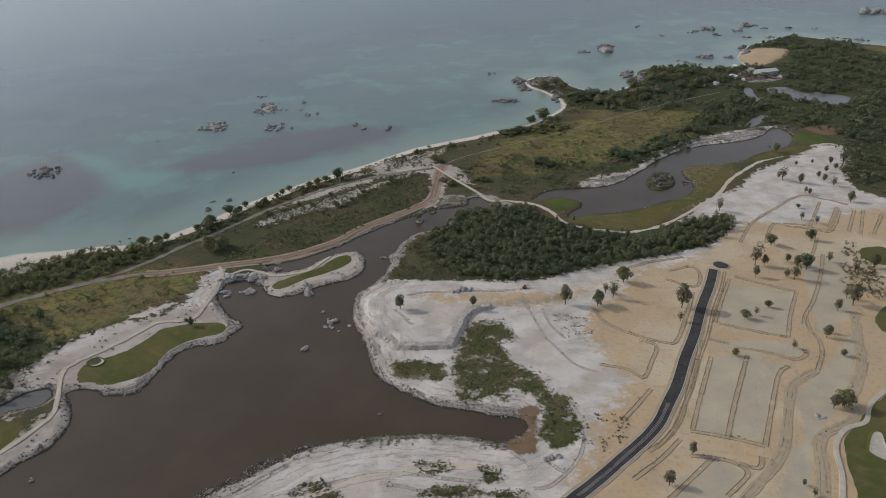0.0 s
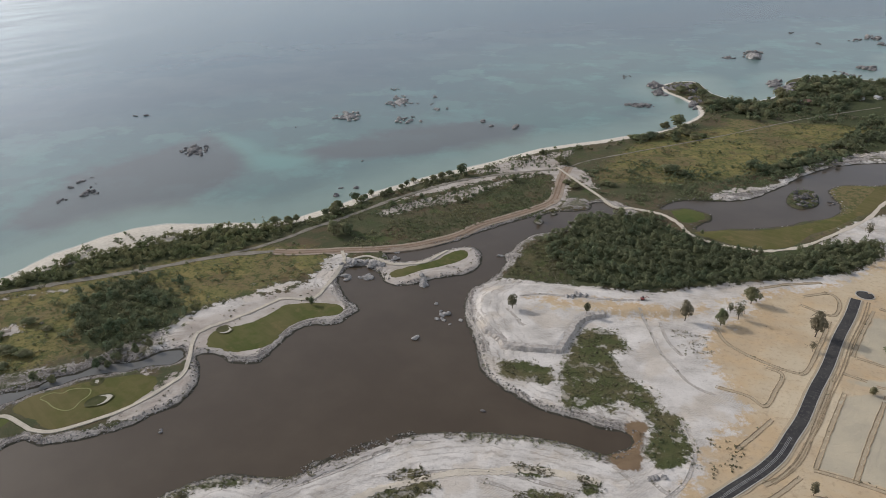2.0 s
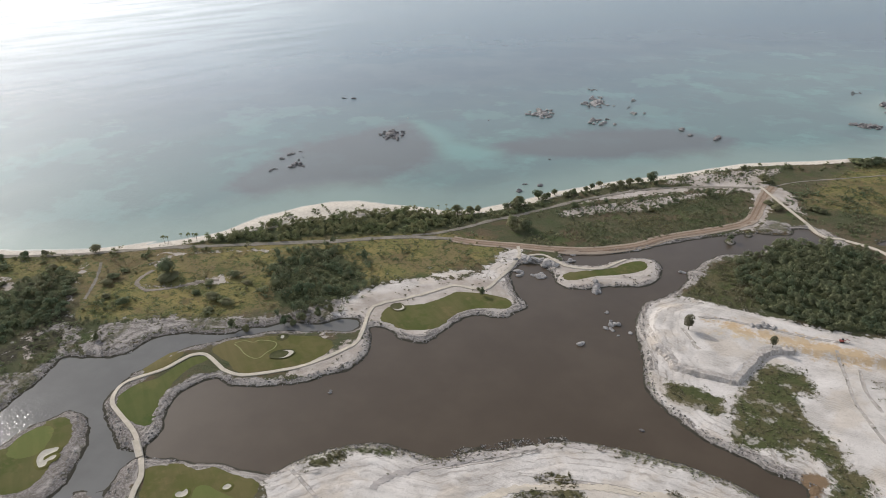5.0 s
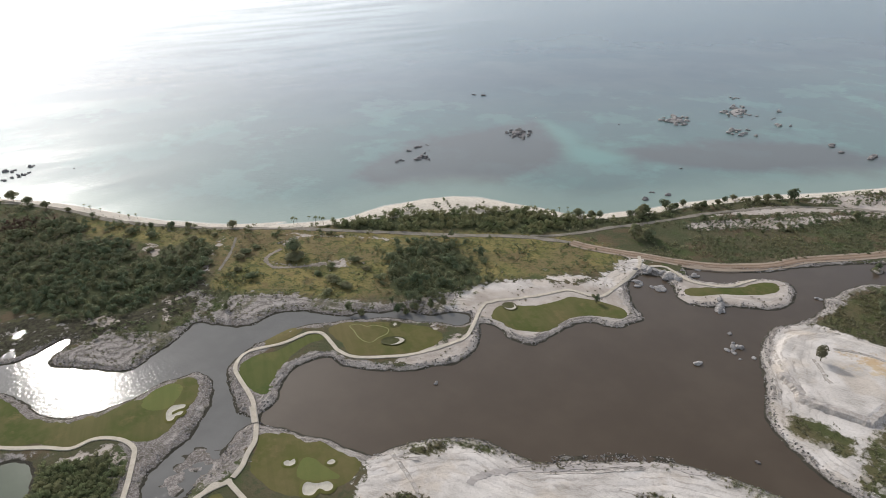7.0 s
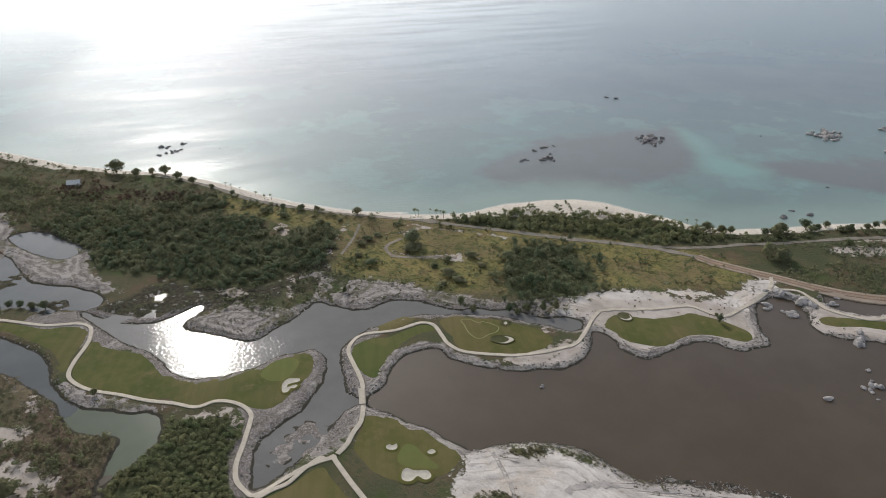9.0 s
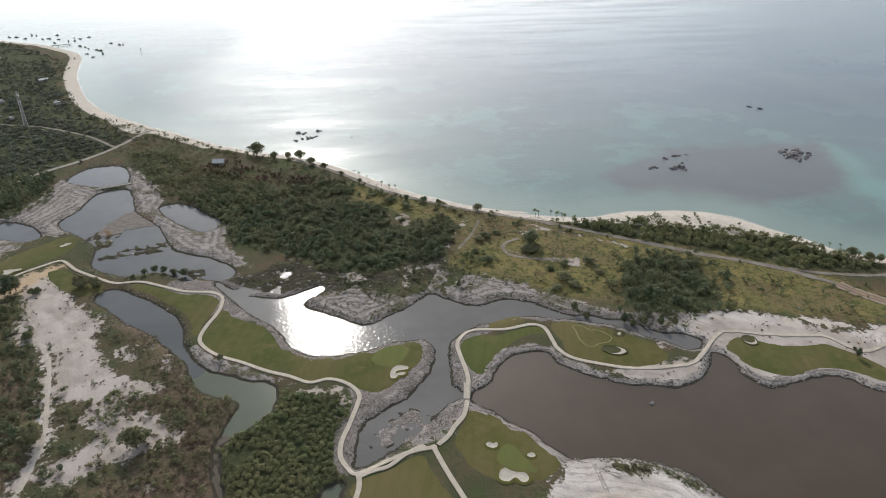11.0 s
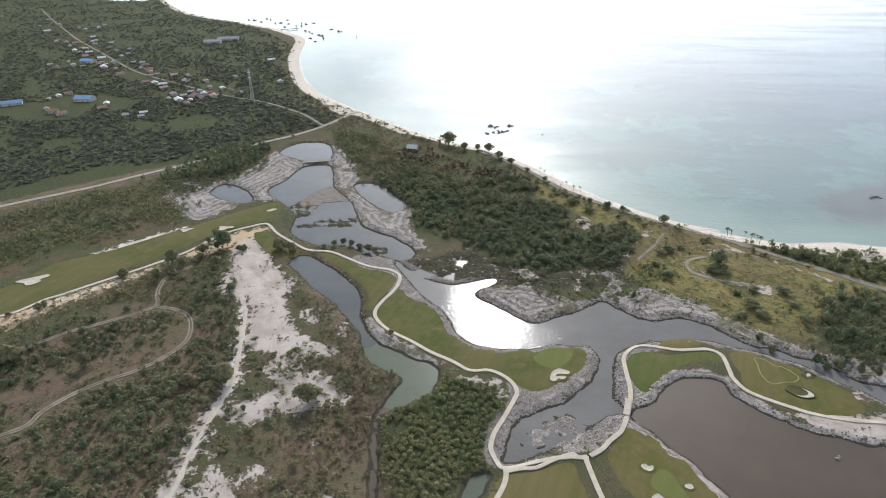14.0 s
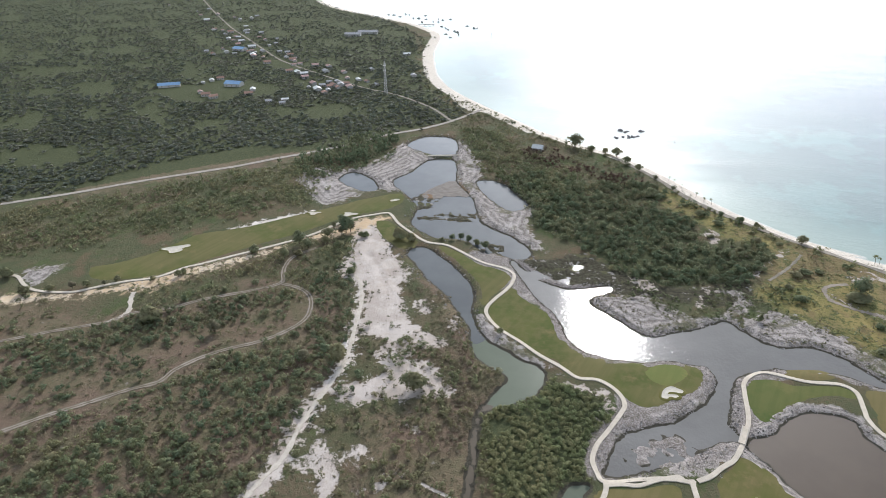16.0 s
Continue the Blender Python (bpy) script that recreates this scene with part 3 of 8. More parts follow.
RUBBLE_POINT = [(-327, 103), (-331, 111), (-330, 122), (-324, 137), (-302, 153), (-303, 165), (-308, 172), (-320, 183), (-331, 182), (-325, 190), (-308, 183), (-296, 164), (-294, 132), (-290, 119), (-308, 110)]
RUBBLE_BANK = [(-288, 170), (-302, 184), (-304, 200), (-284, 215), (-265, 223), (-242, 236), (-226, 246), (-218, 257), (-212, 267), (-206, 273), (-199, 256), (-204, 242), (-221, 241), (-246, 222), (-268, 209), (-276, 195), (-275, 179)]
SAND_COAST = [(-137, 437), (-126, 461), (-108, 476), (-97, 485), (-81, 499), (-65, 513), (-44, 532), (-22, 546), (-7, 552), (-19, 537), (-39, 520), (-61, 493), (-72, 471), (-92, 461), (-103, 453), (-121, 437)]
SAND_COAST_EAST = [(-78, 538), (-48, 574), (-24, 593), (8, 611), (1, 580), (-4, 561), (-32, 554), (-50, 544), (-67, 531)]
SAND_SPIT = [(-328, 315), (-329, 334), (-321, 355), (-309, 381), (-284, 399), (-258, 402), (-242, 397), (-255, 379), (-288, 355), (-306, 332)]
SAND_BAY = [(426, 1025), (460, 1050), (493, 1055), (515, 1047), (493, 1003), (463, 966), (433, 935), (419, 951), (417, 987)]
SAND_INLAND_A = [(-440, -34), (-446, -24), (-429, -14), (-393, -6), (-370, 4), (-353, -2), (-324, 0), (-306, 8), (-295, 19), (-288, 18), (-287, 5), (-281, -2), (-280, -14), (-288, -19), (-295, -13), (-301, -20), (-302, -27), (-335, -26), (-356, -27), (-367, -40), (-379, -42), (-402, -36)]
SAND_INLAND_B = [(-281, -15), (-282, 0), (-272, 15), (-256, 20), (-248, 18), (-248, 8), (-248, -6), (-249, -15), (-244, -25), (-251, -34), (-262, -37), (-265, -28), (-266, -21), (-275, -14)]
SAND_SOUTH = [(-234, -38), (-232, -34), (-223, -37), (-218, -32), (-210, -29), (-206, -26), (-199, -29), (-192, -31), (-192, -38), (-203, -40), (-208, -47), (-210, -53), (-213, -53), (-214, -45), (-221, -44), (-229, -42)]
SAND_SPOT_A = [(-218, -29), (-222, -23), (-219, -18), (-212, -19), (-208, -22), (-213, -26)]
SAND_SPOT_B = [(-232, -4), (-234, 0), (-226, 2), (-226, -2)]
SAND_SPOT_C = [(-197, -19), (-204, -12), (-208, -6), (-203, -5), (-198, -10), (-194, -15)]
SAND_SPOT_D = [(-335, 3), (-333, 13), (-321, 13), (-324, 4)]
SAND_SPOT_E = [(-314, 22), (-317, 29), (-303, 27), (-303, 22)]
RUBBLE_UP_W = [(-541, -85), (-565, -73), (-557, -53), (-561, -34), (-589, -15), (-610, -5), (-632, 11), (-594, 19), (-569, 30), (-547, 17), (-535, 5), (-523, -6), (-507, -1), (-504, -15), (-517, -23), (-506, -27), (-485, -48), (-482, -61), (-506, -74)]
RUBBLE_UP_E = [(-627, 50), (-598, 61), (-559, 67), (-531, 65), (-519, 59), (-488, 63), (-469, 69), (-462, 91), (-452, 93), (-427, 84), (-389, 89), (-411, 69), (-430, 59), (-452, 53), (-490, 46), (-534, 44)]
MUD_FLAT = [(23, 224), (30, 229), (32, 239), (39, 243), (41, 237), (38, 229), (37, 215), (30, 212), (26, 216)]
MARSH = [(-378, 67), (-378, 90), (-384, 111), (-361, 127), (-341, 147), (-333, 168), (-344, 198), (-313, 187), (-318, 157), (-331, 121), (-338, 96), (-344, 72), (-356, 66)]
SHALLOW = [(-210, 89), (-216, 97), (-217, 109), (-209, 113), (-202, 104), (-199, 92), (-201, 85)]
MUD_BAR = [(-493, 14), (-512, 26), (-524, 40), (-514, 47), (-489, 51), (-491, 37), (-487, 24)]
ROUGH_DARK = [(-368, -99), (-356, -64), (-343, -42), (-323, -34), (-307, -38), (-304, -68), (-306, -91)]
GREEN_LEFT = [(-175, 266), (-178, 276), (-174, 282), (-161, 291), (-154, 304), (-150, 310), (-138, 315), (-122, 316), (-115, 310), (-118, 304), (-130, 299), (-137, 292), (-140, 281), (-142, 271), (-152, 264), (-159, 262), (-167, 263)]
GREEN_ISLET = [(-100, 351), (-101, 358), (-92, 366), (-79, 375), (-70, 388), (-63, 394), (-57, 389), (-59, 380), (-69, 370), (-82, 362), (-94, 351)]
GREEN_HEART = [(-237, 204), (-237, 213), (-228, 221), (-213, 231), (-195, 238), (-184, 237), (-182, 233), (-183, 222), (-189, 212), (-202, 201), (-211, 195), (-221, 199), (-229, 201)]
GREEN_TEE = [(-257, 179), (-259, 189), (-255, 197), (-248, 198), (-246, 193), (-247, 183), (-250, 174)]
GREEN_LONG = [(-246, 154), (-250, 160), (-249, 168), (-244, 176), (-243, 186), (-242, 195), (-234, 201), (-232, 196), (-235, 187), (-233, 175), (-229, 164), (-221, 153), (-221, 148), (-230, 147), (-240, 150)]
GREEN_SOUTH = [(-189, 115), (-196, 124), (-201, 129), (-199, 135), (-188, 141), (-177, 146), (-166, 148), (-158, 148), (-154, 143), (-152, 137), (-153, 130), (-157, 121), (-163, 116), (-170, 113), (-180, 113)]
FAIRWAY_MID = [(-351, 62), (-339, 55), (-330, 47), (-320, 43), (-309, 44), (-299, 49), (-291, 55), (-279, 63), (-272, 71), (-261, 74), (-257, 80), (-255, 89), (-249, 93), (-240, 96), (-235, 100), (-234, 106), (-236, 112), (-240, 121), (-243, 128), (-247, 133), (-254, 137), (-260, 139), (-264, 136), (-266, 129), (-267, 120), (-268, 110), (-272, 97), (-277, 87), (-285, 82), (-293, 79), (-303, 79), (-313, 78), (-321, 73), (-329, 68), (-336, 64), (-344, 63)]
FAIRWAY_FAR = [(-382, -193), (-395, -197), (-399, -183), (-413, -162), (-437, -143), (-444, -118), (-460, -85), (-478, -50), (-492, -25), (-499, -3), (-483, 1), (-468, -12), (-457, -40), (-434, -70), (-417, -97), (-394, -132), (-380, -152), (-377, -172), (-377, -185)]
FAIRWAY_TURN = [(-447, -20), (-446, -10), (-428, -2), (-411, 9), (-408, 10), (-402, -2), (-411, -10), (-425, -17)]
FAIRWAY_TIP = [(-181, 61), (-190, 71), (-189, 82), (-190, 98), (-186, 101), (-174, 99), (-164, 99), (-144, 95), (-165, 48)]
FAIRWAY_EAST = [(161, 214), (169, 224), (187, 239), (203, 250), (210, 246), (175, 182), (145, 158), (151, 182)]
GREEN_EDGE_A = [(262, 387), (269, 393), (282, 392), (279, 368), (268, 368), (259, 376)]
GREEN_EDGE_B = [(229, 311), (238, 320), (255, 328), (241, 295), (227, 295), (225, 303)]
GREEN_NORTH = [(75, 478), (86, 484), (97, 481), (102, 472), (96, 463), (86, 458), (80, 460)]
GREEN_SHORE = [(87, 444), (111, 452), (133, 454), (149, 462), (164, 470), (177, 481), (196, 490), (205, 502), (215, 517), (234, 546), (245, 550), (232, 523), (215, 497), (198, 482), (181, 464), (164, 452), (150, 434), (134, 424), (114, 425), (96, 435)]
GREEN_UPPER = [(267, 565), (295, 585), (326, 597), (332, 590), (304, 571), (273, 558)]
GREEN_POND = [(323, 618), (349, 639), (358, 618), (354, 605), (331, 601)]
PUTT_MID = [(-259.8, 110.9), (-264.6, 119.2), (-263, 127.9), (-257.7, 131.1), (-251.9, 126.3), (-248, 117.7), (-252.1, 112)]
PUTT_SOUTH = [(-170.3, 123.4), (-176.4, 130.4), (-175.3, 134), (-171.6, 135.1), (-165.9, 134.3), (-158.1, 134.4), (-156.3, 132.7), (-162.6, 126.6)]
PUTT_HEART = [(-230.0, 214.0), (-227.0, 218.0), (-222.0, 219.0), (-220.0, 222.0), (-212.0, 224.0), (-209.0, 220.0), (-210.0, 215.0), (-210.0, 210.0), (-213.0, 208.0), (-219.0, 209.0), (-225.0, 212.0)]
BUNKER_MID = [(-240.8, 112), (-245.8, 114.8), (-247.7, 118.9), (-245.9, 121.5), (-243.9, 123.2), (-242.4, 121.8), (-243.3, 119.3), (-243.8, 116.8), (-242.3, 115.6), (-241.7, 118.7), (-240.2, 119.7), (-239.3, 117.7), (-240.5, 116), (-239.2, 113.9)]
BUNKER_SOUTH_A = [(-164.8, 121.7), (-165, 124.1), (-162.8, 125), (-160.8, 126.5), (-158.8, 129.1), (-156, 129), (-154.5, 127.2), (-155.4, 125.2), (-158.7, 124.5), (-158.3, 120.9), (-160.3, 119), (-162.3, 119.3)]
BUNKER_SOUTH_B = [(-180.3, 125.5), (-180.2, 127.2), (-178.9, 127.8), (-178.5, 129.6), (-176.5, 128.3), (-176.6, 126.3), (-178.6, 124.9)]
BUNKER_SOUTH_C = [(-166.5, 136.5), (-166, 138.5), (-164, 138.4), (-164, 136.5), (-165.6, 135.6)]
BUNKER_HEART = [(-197, 221), (-197, 217), (-199, 214), (-203, 212), (-206, 212), (-207, 216), (-204, 220), (-200, 222)]
BUNKER_FAR_A = [(-466.1, -59.8), (-467.2, -61.8), (-467.4, -63.8), (-467.4, -65.4), (-467.8, -67.9), (-466.4, -69.5), (-465.1, -67.5), (-463.8, -68.1), (-462.5, -67.0), (-462.3, -64.7), (-464.0, -63.5), (-464.8, -62.5)]
BUNKER_FAR_B = [(-461.3, -33.1), (-462.6, -35.3), (-463.0, -37.5), (-464.2, -39.4), (-464.5, -43.0), (-461.7, -42.5), (-460.4, -43.2), (-458.6, -43.8), (-456.9, -42.0), (-457.7, -38.9), (-459.2, -37.5), (-459.2, -33.5)]
BUNKER_FAR_C = [(-484.1, -2.8), (-485.5, -2.8), (-486.2, -4.6), (-486.3, -6.4), (-485.1, -7.4), (-484.9, -8.8), (-484.0, -9.7), (-482.7, -10.0), (-481.7, -8.5), (-482.3, -6.4), (-482.6, -5.1), (-483.4, -4.6)]
BUNKER_FAR_D = [(-418.6, -141.4), (-421.2, -143.2), (-420.0, -148.1), (-419.1, -151.2), (-418.3, -154.9), (-415.7, -159.6), (-413.5, -155.4), (-412.2, -153.8), (-409.5, -152.3), (-410.0, -147.9), (-412.8, -145.0), (-415.5, -145.8)]
BUNKER_EAST = [(171.2, 212.6), (177.8, 221.4), (181.2, 221.3), (178.9, 214), (179.7, 210.8), (174.8, 206.1), (171, 209.4)]
PATH_MAIN = [(-190, 108), (-192, 114), (-196, 120), (-200, 127), (-208, 134), (-218, 141), (-226, 145), (-240, 150), (-247, 153), (-252, 158), (-255, 165), (-252, 172), (-246, 182), (-244, 191), (-242, 197), (-236, 200), (-224, 196), (-218, 194), (-208, 195), (-196, 204), (-186, 214), (-179, 227), (-174, 240), (-177, 252), (-184, 270), (-183, 279), (-170, 294), (-158, 311), (-153, 316), (-137, 319), (-134, 334), (-133, 351), (-134, 368), (-139, 379)]
PATH_ISLET = [(-133, 362), (-128, 370), (-121, 375), (-113, 372), (-103, 367), (-93, 368), (-82, 373), (-76, 384), (-72, 391)]
PATH_SOUTH = [(-191, 106), (-185, 105), (-178, 104), (-170, 103), (-160, 102)]
PATH_MID = [(-189, 107), (-192, 99), (-193, 87), (-193, 73), (-198, 71), (-205, 71), (-213, 75), (-221, 82), (-232, 91), (-237, 94), (-244, 94), (-251, 91), (-256, 86), (-258, 78), (-267, 72), (-277, 64), (-290, 56), (-303, 47), (-314, 43), (-323, 43), (-333, 49), (-344, 58), (-354, 63), (-362, 64), (-369, 59), (-378, 47), (-393, 36), (-404, 27), (-410, 14), (-424, 5), (-441, -4), (-459, -10), (-460, -16)]
PATH_MID_TAIL = [(-193, 73), (-189, 72), (-184, 69), (-177, 63), (-169, 57)]
PATH_FAR = [(-460, -16), (-451, -40), (-427, -65), (-411, -93), (-401, -112), (-392, -128), (-388, -137), (-377, -151), (-373, -170), (-367, -185), (-363, -196), (-367, -217), (-375, -228), (-386, -237), (-388, -246)]
PATH_NORTH = [(-8, 557), (4, 536), (21, 507), (36, 481), (50, 478), (68, 471), (78, 457), (82, 444), (88, 434), (103, 426), (117, 422), (128, 421), (150, 430), (177, 453), (208, 484), (228, 513), (251, 538), (273, 558), (306, 576), (335, 596), (353, 600), (361, 588)]
PATH_EAST = [(200, 250), (187, 240), (179, 229), (169, 225), (162, 219), (157, 211), (153, 199), (147, 187), (139, 172)]
ROAD_RED = [(1, 560), (-2, 543), (-5, 511), (-8, 485), (-18, 470), (-34, 454), (-56, 433), (-69, 415), (-89, 398), (-109, 388), (-136, 381), (-167, 373), (-183, 372), (-208, 363), (-228, 352), (-253, 335), (-287, 316), (-304, 306), (-324, 294), (-342, 284), (-362, 271), (-388, 253), (-423, 232), (-465, 213), (-511, 203), (-573, 182)]
ROAD_BEACH = [(2, 561), (-8, 552), (-31, 544), (-54, 534), (-84, 515), (-107, 493), (-128, 468), (-144, 445), (-158, 425), (-170, 411), (-183, 392), (-196, 376), (-210, 365)]
ROAD_ASPHALT = [(25, 170), (49, 190), (66, 205), (81, 219), (91, 230), (99, 243), (107, 256), (117, 276), (129, 298), (141, 323), (154, 347), (163, 366)]
ROAD_INLAND = [(-507, -306), (-520, -270), (-537, -233), (-555, -193), (-571, -150), (-589, -115), (-608, -77), (-626, -47), (-649, -16), (-664, 17), (-690, 53), (-729, 87)]
ROAD_VILLAGE = [(-690, 53), (-748, 33), (-808, -4), (-849, -45), (-937, -108), (-1026, -166), (-1109, -203), (-1216, -248), (-1344, -302), (-1566, -383), (-1795, -461)]
TRACK_LOOP = [(-363, -75), (-356, -63), (-346, -56), (-333, -54), (-321, -56), (-311, -64), (-302, -77), (-296, -93), (-289, -105), (-281, -114), (-272, -119), (-267, -131), (-258, -148), (-251, -162), (-242, -177)]
TRACK_UP = [(-314, -212), (-322, -187), (-328, -163), (-336, -153), (-340, -133), (-348, -116), (-355, -92), (-363, -75), (-374, -75), (-385, -75), (-397, -71), (-408, -58)]
TRACK_FORK = [(-328, -163), (-333, -157), (-340, -155), (-352, -158), (-360, -159)]
TRACK_SAND = [(-191, -67), (-201, -62), (-217, -53), (-233, -49), (-251, -43), (-263, -38), (-281, -32), (-295, -30), (-316, -28), (-340, -26), (-360, -28), (-370, -32)]
FOREST_A = [(-9, 409), (3, 439), (8, 458), (32, 469), (57, 465), (71, 450), (88, 434), (105, 421), (129, 409), (150, 425), (185, 441), (201, 442), (191, 417), (162, 396), (130, 385), (103, 376), (73, 366), (52, 360), (32, 359), (5, 369)]
FOREST_COAST = [(-328, 298), (-325, 312), (-311, 332), (-288, 355), (-252, 389), (-222, 403), (-190, 414), (-187, 404), (-206, 374), (-233, 360), (-272, 335), (-295, 314)]
FOREST_WEST = [(-449, 91), (-469, 122), (-479, 148), (-462, 165), (-443, 190), (-419, 197), (-395, 191), (-386, 208), (-384, 228), (-370, 229), (-354, 210), (-334, 194), (-339, 177), (-340, 148), (-353, 131), (-380, 121), (-401, 108), (-429, 91)]
FOREST_CLUMP = [(-266, 287), (-265, 302), (-258, 323), (-225, 316), (-209, 305), (-203, 285), (-212, 265), (-223, 253), (-242, 259)]
FOREST_HOLLOW = [(-240, 35), (-246, 50), (-255, 63), (-248, 77), (-235, 85), (-216, 75), (-196, 64), (-195, 56), (-184, 48), (-187, 34), (-205, 29), (-222, 29)]
FOREST_RISE = [(-516, 88), (-529, 114), (-514, 139), (-497, 153), (-504, 175), (-484, 197), (-459, 184), (-484, 154), (-474, 124), (-459, 94), (-473, 84)]
FOREST_CAPE = [(141, 775), (166, 808), (210, 797), (270, 897), (314, 921), (387, 916), (478, 952), (525, 1074), (593, 1143), (635, 999), (633, 840), (375, 404), (342, 496), (338, 534), (376, 625), (346, 663), (304, 656), (251, 631), (213, 596), (184, 566), (150, 564), (209, 616), (273, 677), (293, 719), (256, 732), (195, 736), (163, 726)]
FOREST_FAR = [(-3316, -2376), (-3474, -1758), (-2923, -858), (-2175, -357), (-1711, -130), (-1364, -11), (-1201, 32), (-954, 24), (-824, 37), (-745, 58), (-709, 67), (-691, 47), (-657, -5), (-622, -58), (-601, -117), (-566, -196), (-529, -274), (-504, -367), (-553, -505)]
SCRUB_SOUTH = [(-349, -229), (-335, -177), (-343, -134), (-350, -72), (-336, -51), (-323, -38), (-300, -27), (-272, -34), (-255, -43), (-233, -51), (-205, -65), (-176, -71), (-173, -143), (-202, -198), (-274, -256)]
SCRUB_TRI = [(20, 313), (29, 312), (37, 296), (35, 293), (29, 296), (30, 282), (35, 273), (45, 264), (48, 253), (55, 247), (55, 241), (47, 238), (42, 243), (38, 253), (31, 255), (27, 246), (23, 250), (6, 246), (5, 265), (5, 278), (9, 300), (15, 310)]
SCRUB_SHORE = [(-139, 393), (-117, 426), (-76, 466), (-42, 518), (-13, 534), (-9, 493), (-34, 456), (-70, 420), (-96, 397), (-130, 387)]
SCRUB_ISLE = [(-29, 367), (-27, 389), (-17, 411), (6, 431), (5, 369), (-5, 360), (-19, 362)]
SCRUB_POND = [(-404, 3), (-400, 19), (-376, 30), (-333, 35), (-308, 36), (-279, 30), (-264, 44), (-250, 35), (-239, 23), (-227, 16), (-234, 8), (-249, 18), (-264, 23), (-305, 19), (-343, 12)]
REEF_A = [(-381, 383), (-405, 436), (-403, 499), (-379, 552), (-350, 611), (-302, 578), (-274, 535), (-271, 477), (-289, 420), (-340, 391)]
REEF_B = [(-240, 552), (-220, 593), (-165, 658), (-98, 685), (-45, 683), (-37, 626), (-101, 597), (-181, 558)]
SANDBAR = [(-341, 612), (-307, 593), (-272, 561), (-226, 556), (-238, 525), (-266, 528), (-284, 554)]
TERRACE = [(-37, 302), (-45, 326), (-35, 349), (-2, 354), (48, 349), (68, 334), (26, 326), (17, 322), (12, 315), (4, 290), (1, 288), (-23, 288), (-28, 294)]
TAN_STRIP = [(-21, 339), (5, 342), (37, 344), (70, 345), (107, 365), (138, 376), (138, 366), (104, 352), (67, 328), (35, 325), (4, 324), (-13, 327)]
SCRUB_MUD = [(41, 236), (46, 239), (54, 239), (58, 232), (55, 222), (47, 215), (41, 219), (38, 224), (41, 229)]
SCRUB_BANK_E = [(-36, 226), (-29, 227), (-18, 228), (9, 226), (19, 223), (26, 221), (25, 217), (18, 219), (7, 223), (-18, 222), (-35, 221)]
SCRUB_BANK_W = [(-151, 160), (-135, 178), (-117, 185), (-100, 187), (-74, 210), (-54, 219), (-32, 225), (-35, 221), (-63, 213), (-90, 193), (-98, 185), (-115, 181), (-133, 175), (-147, 160)]
SCRUB_TOE = [(-27, 276), (-23, 279), (-1, 275), (-1, 264), (-8, 262), (-18, 264), (-25, 269)]
SCRUB_LOT = [(61, 316), (71, 316), (76, 300), (70, 294), (62, 300)]
MEADOW_EAST = [(22, 541), (64, 637), (126, 683), (190, 714), (282, 719), (275, 683), (211, 624), (156, 571), (102, 542), (54, 531)]
MEADOW_WEST = [(-393, 247), (-325, 300), (-191, 379), (-145, 374), (-143, 354), (-189, 306), (-209, 288), (-244, 238), (-315, 198), (-331, 198), (-354, 228)]
GREY_FLAT = [(-127, 463), (-108, 497), (-84, 519), (-54, 537), (-8, 555), (-8, 548), (-44, 531), (-81, 499), (-105, 481)]
OPEN_HEATH_A = [(-272, -192), (-240, -176), (-253, -146), (-273, -114), (-294, -87), (-313, -58), (-333, -51), (-343, -65), (-327, -87), (-314, -126), (-293, -169)]
OPEN_HEATH_B = [(-316, -213), (-318, -185), (-330, -160), (-352, -155), (-355, -128), (-360, -80), (-373, -85), (-369, -131), (-360, -177), (-349, -229)]
BUSH_HEATH_A = [(-311, -157), (-332, -143), (-353, -105), (-354, -72), (-334, -60), (-325, -90), (-308, -124), (-290, -141)]
BUSH_HEATH_B = [(-276, -89), (-294, -78), (-315, -49), (-296, -36), (-322, -30), (-382, -42), (-391, -56), (-362, -54), (-323, -44), (-308, -54), (-282, -46), (-234, -56), (-225, -73)]
BUSH_HEATH_C = [(-230, -171), (-231, -144), (-223, -93), (-224, -64), (-197, -68), (-204, -158)]
BUSH_HEATH_D = [(-296, -203), (-309, -193), (-307, -167), (-291, -149), (-271, -176), (-268, -190)]
SCRUB_SF = [(13, 207), (21, 203), (22, 199), (17, 198), (14, 202)]
SCRUB_SG = [(-8, 194), (5, 196), (12, 195), (11, 190), (-8, 190)]
SCRUB_SH = [(-12, 209), (-2, 207), (1, 204), (-6, 204)]
SCRUB_SI = [(18, 192), (29, 193), (30, 189), (18, 190)]
CAPE_LAWN_A = [(635, 1053), (672, 1063), (632, 994), (613, 1011)]
CAPE_LAWN_B = [(350, 846), (423, 855), (427, 828), (364, 819)]
CAPE_LAWN_C = [(157, 728), (176, 727), (184, 706), (165, 686), (148, 678)]
CAPE_LAWN_D = [(581, 1152), (611, 1145), (566, 1042), (557, 1074)]
CAPE_LAWN_E = [(305, 814), (341, 805), (308, 749), (277, 756)]
CAPE_SHORE = [(174, 816), (194, 821), (219, 810), (237, 822), (282, 925), (309, 929), (339, 947), (343, 898), (394, 946), (395, 913), (359, 854), (310, 830), (279, 782), (239, 773), (199, 753), (163, 755)]
CAPE_HILL = [(468, 1088), (523, 1133), (570, 1183), (574, 1129), (589, 1100), (584, 1051), (541, 1035), (509, 1064), (471, 1067)]
CAPE_STRIP = [(291, 739), (327, 770), (343, 752), (338, 725), (310, 697), (290, 670), (268, 654), (233, 639), (205, 609), (183, 580), (176, 588), (212, 632), (257, 681)]
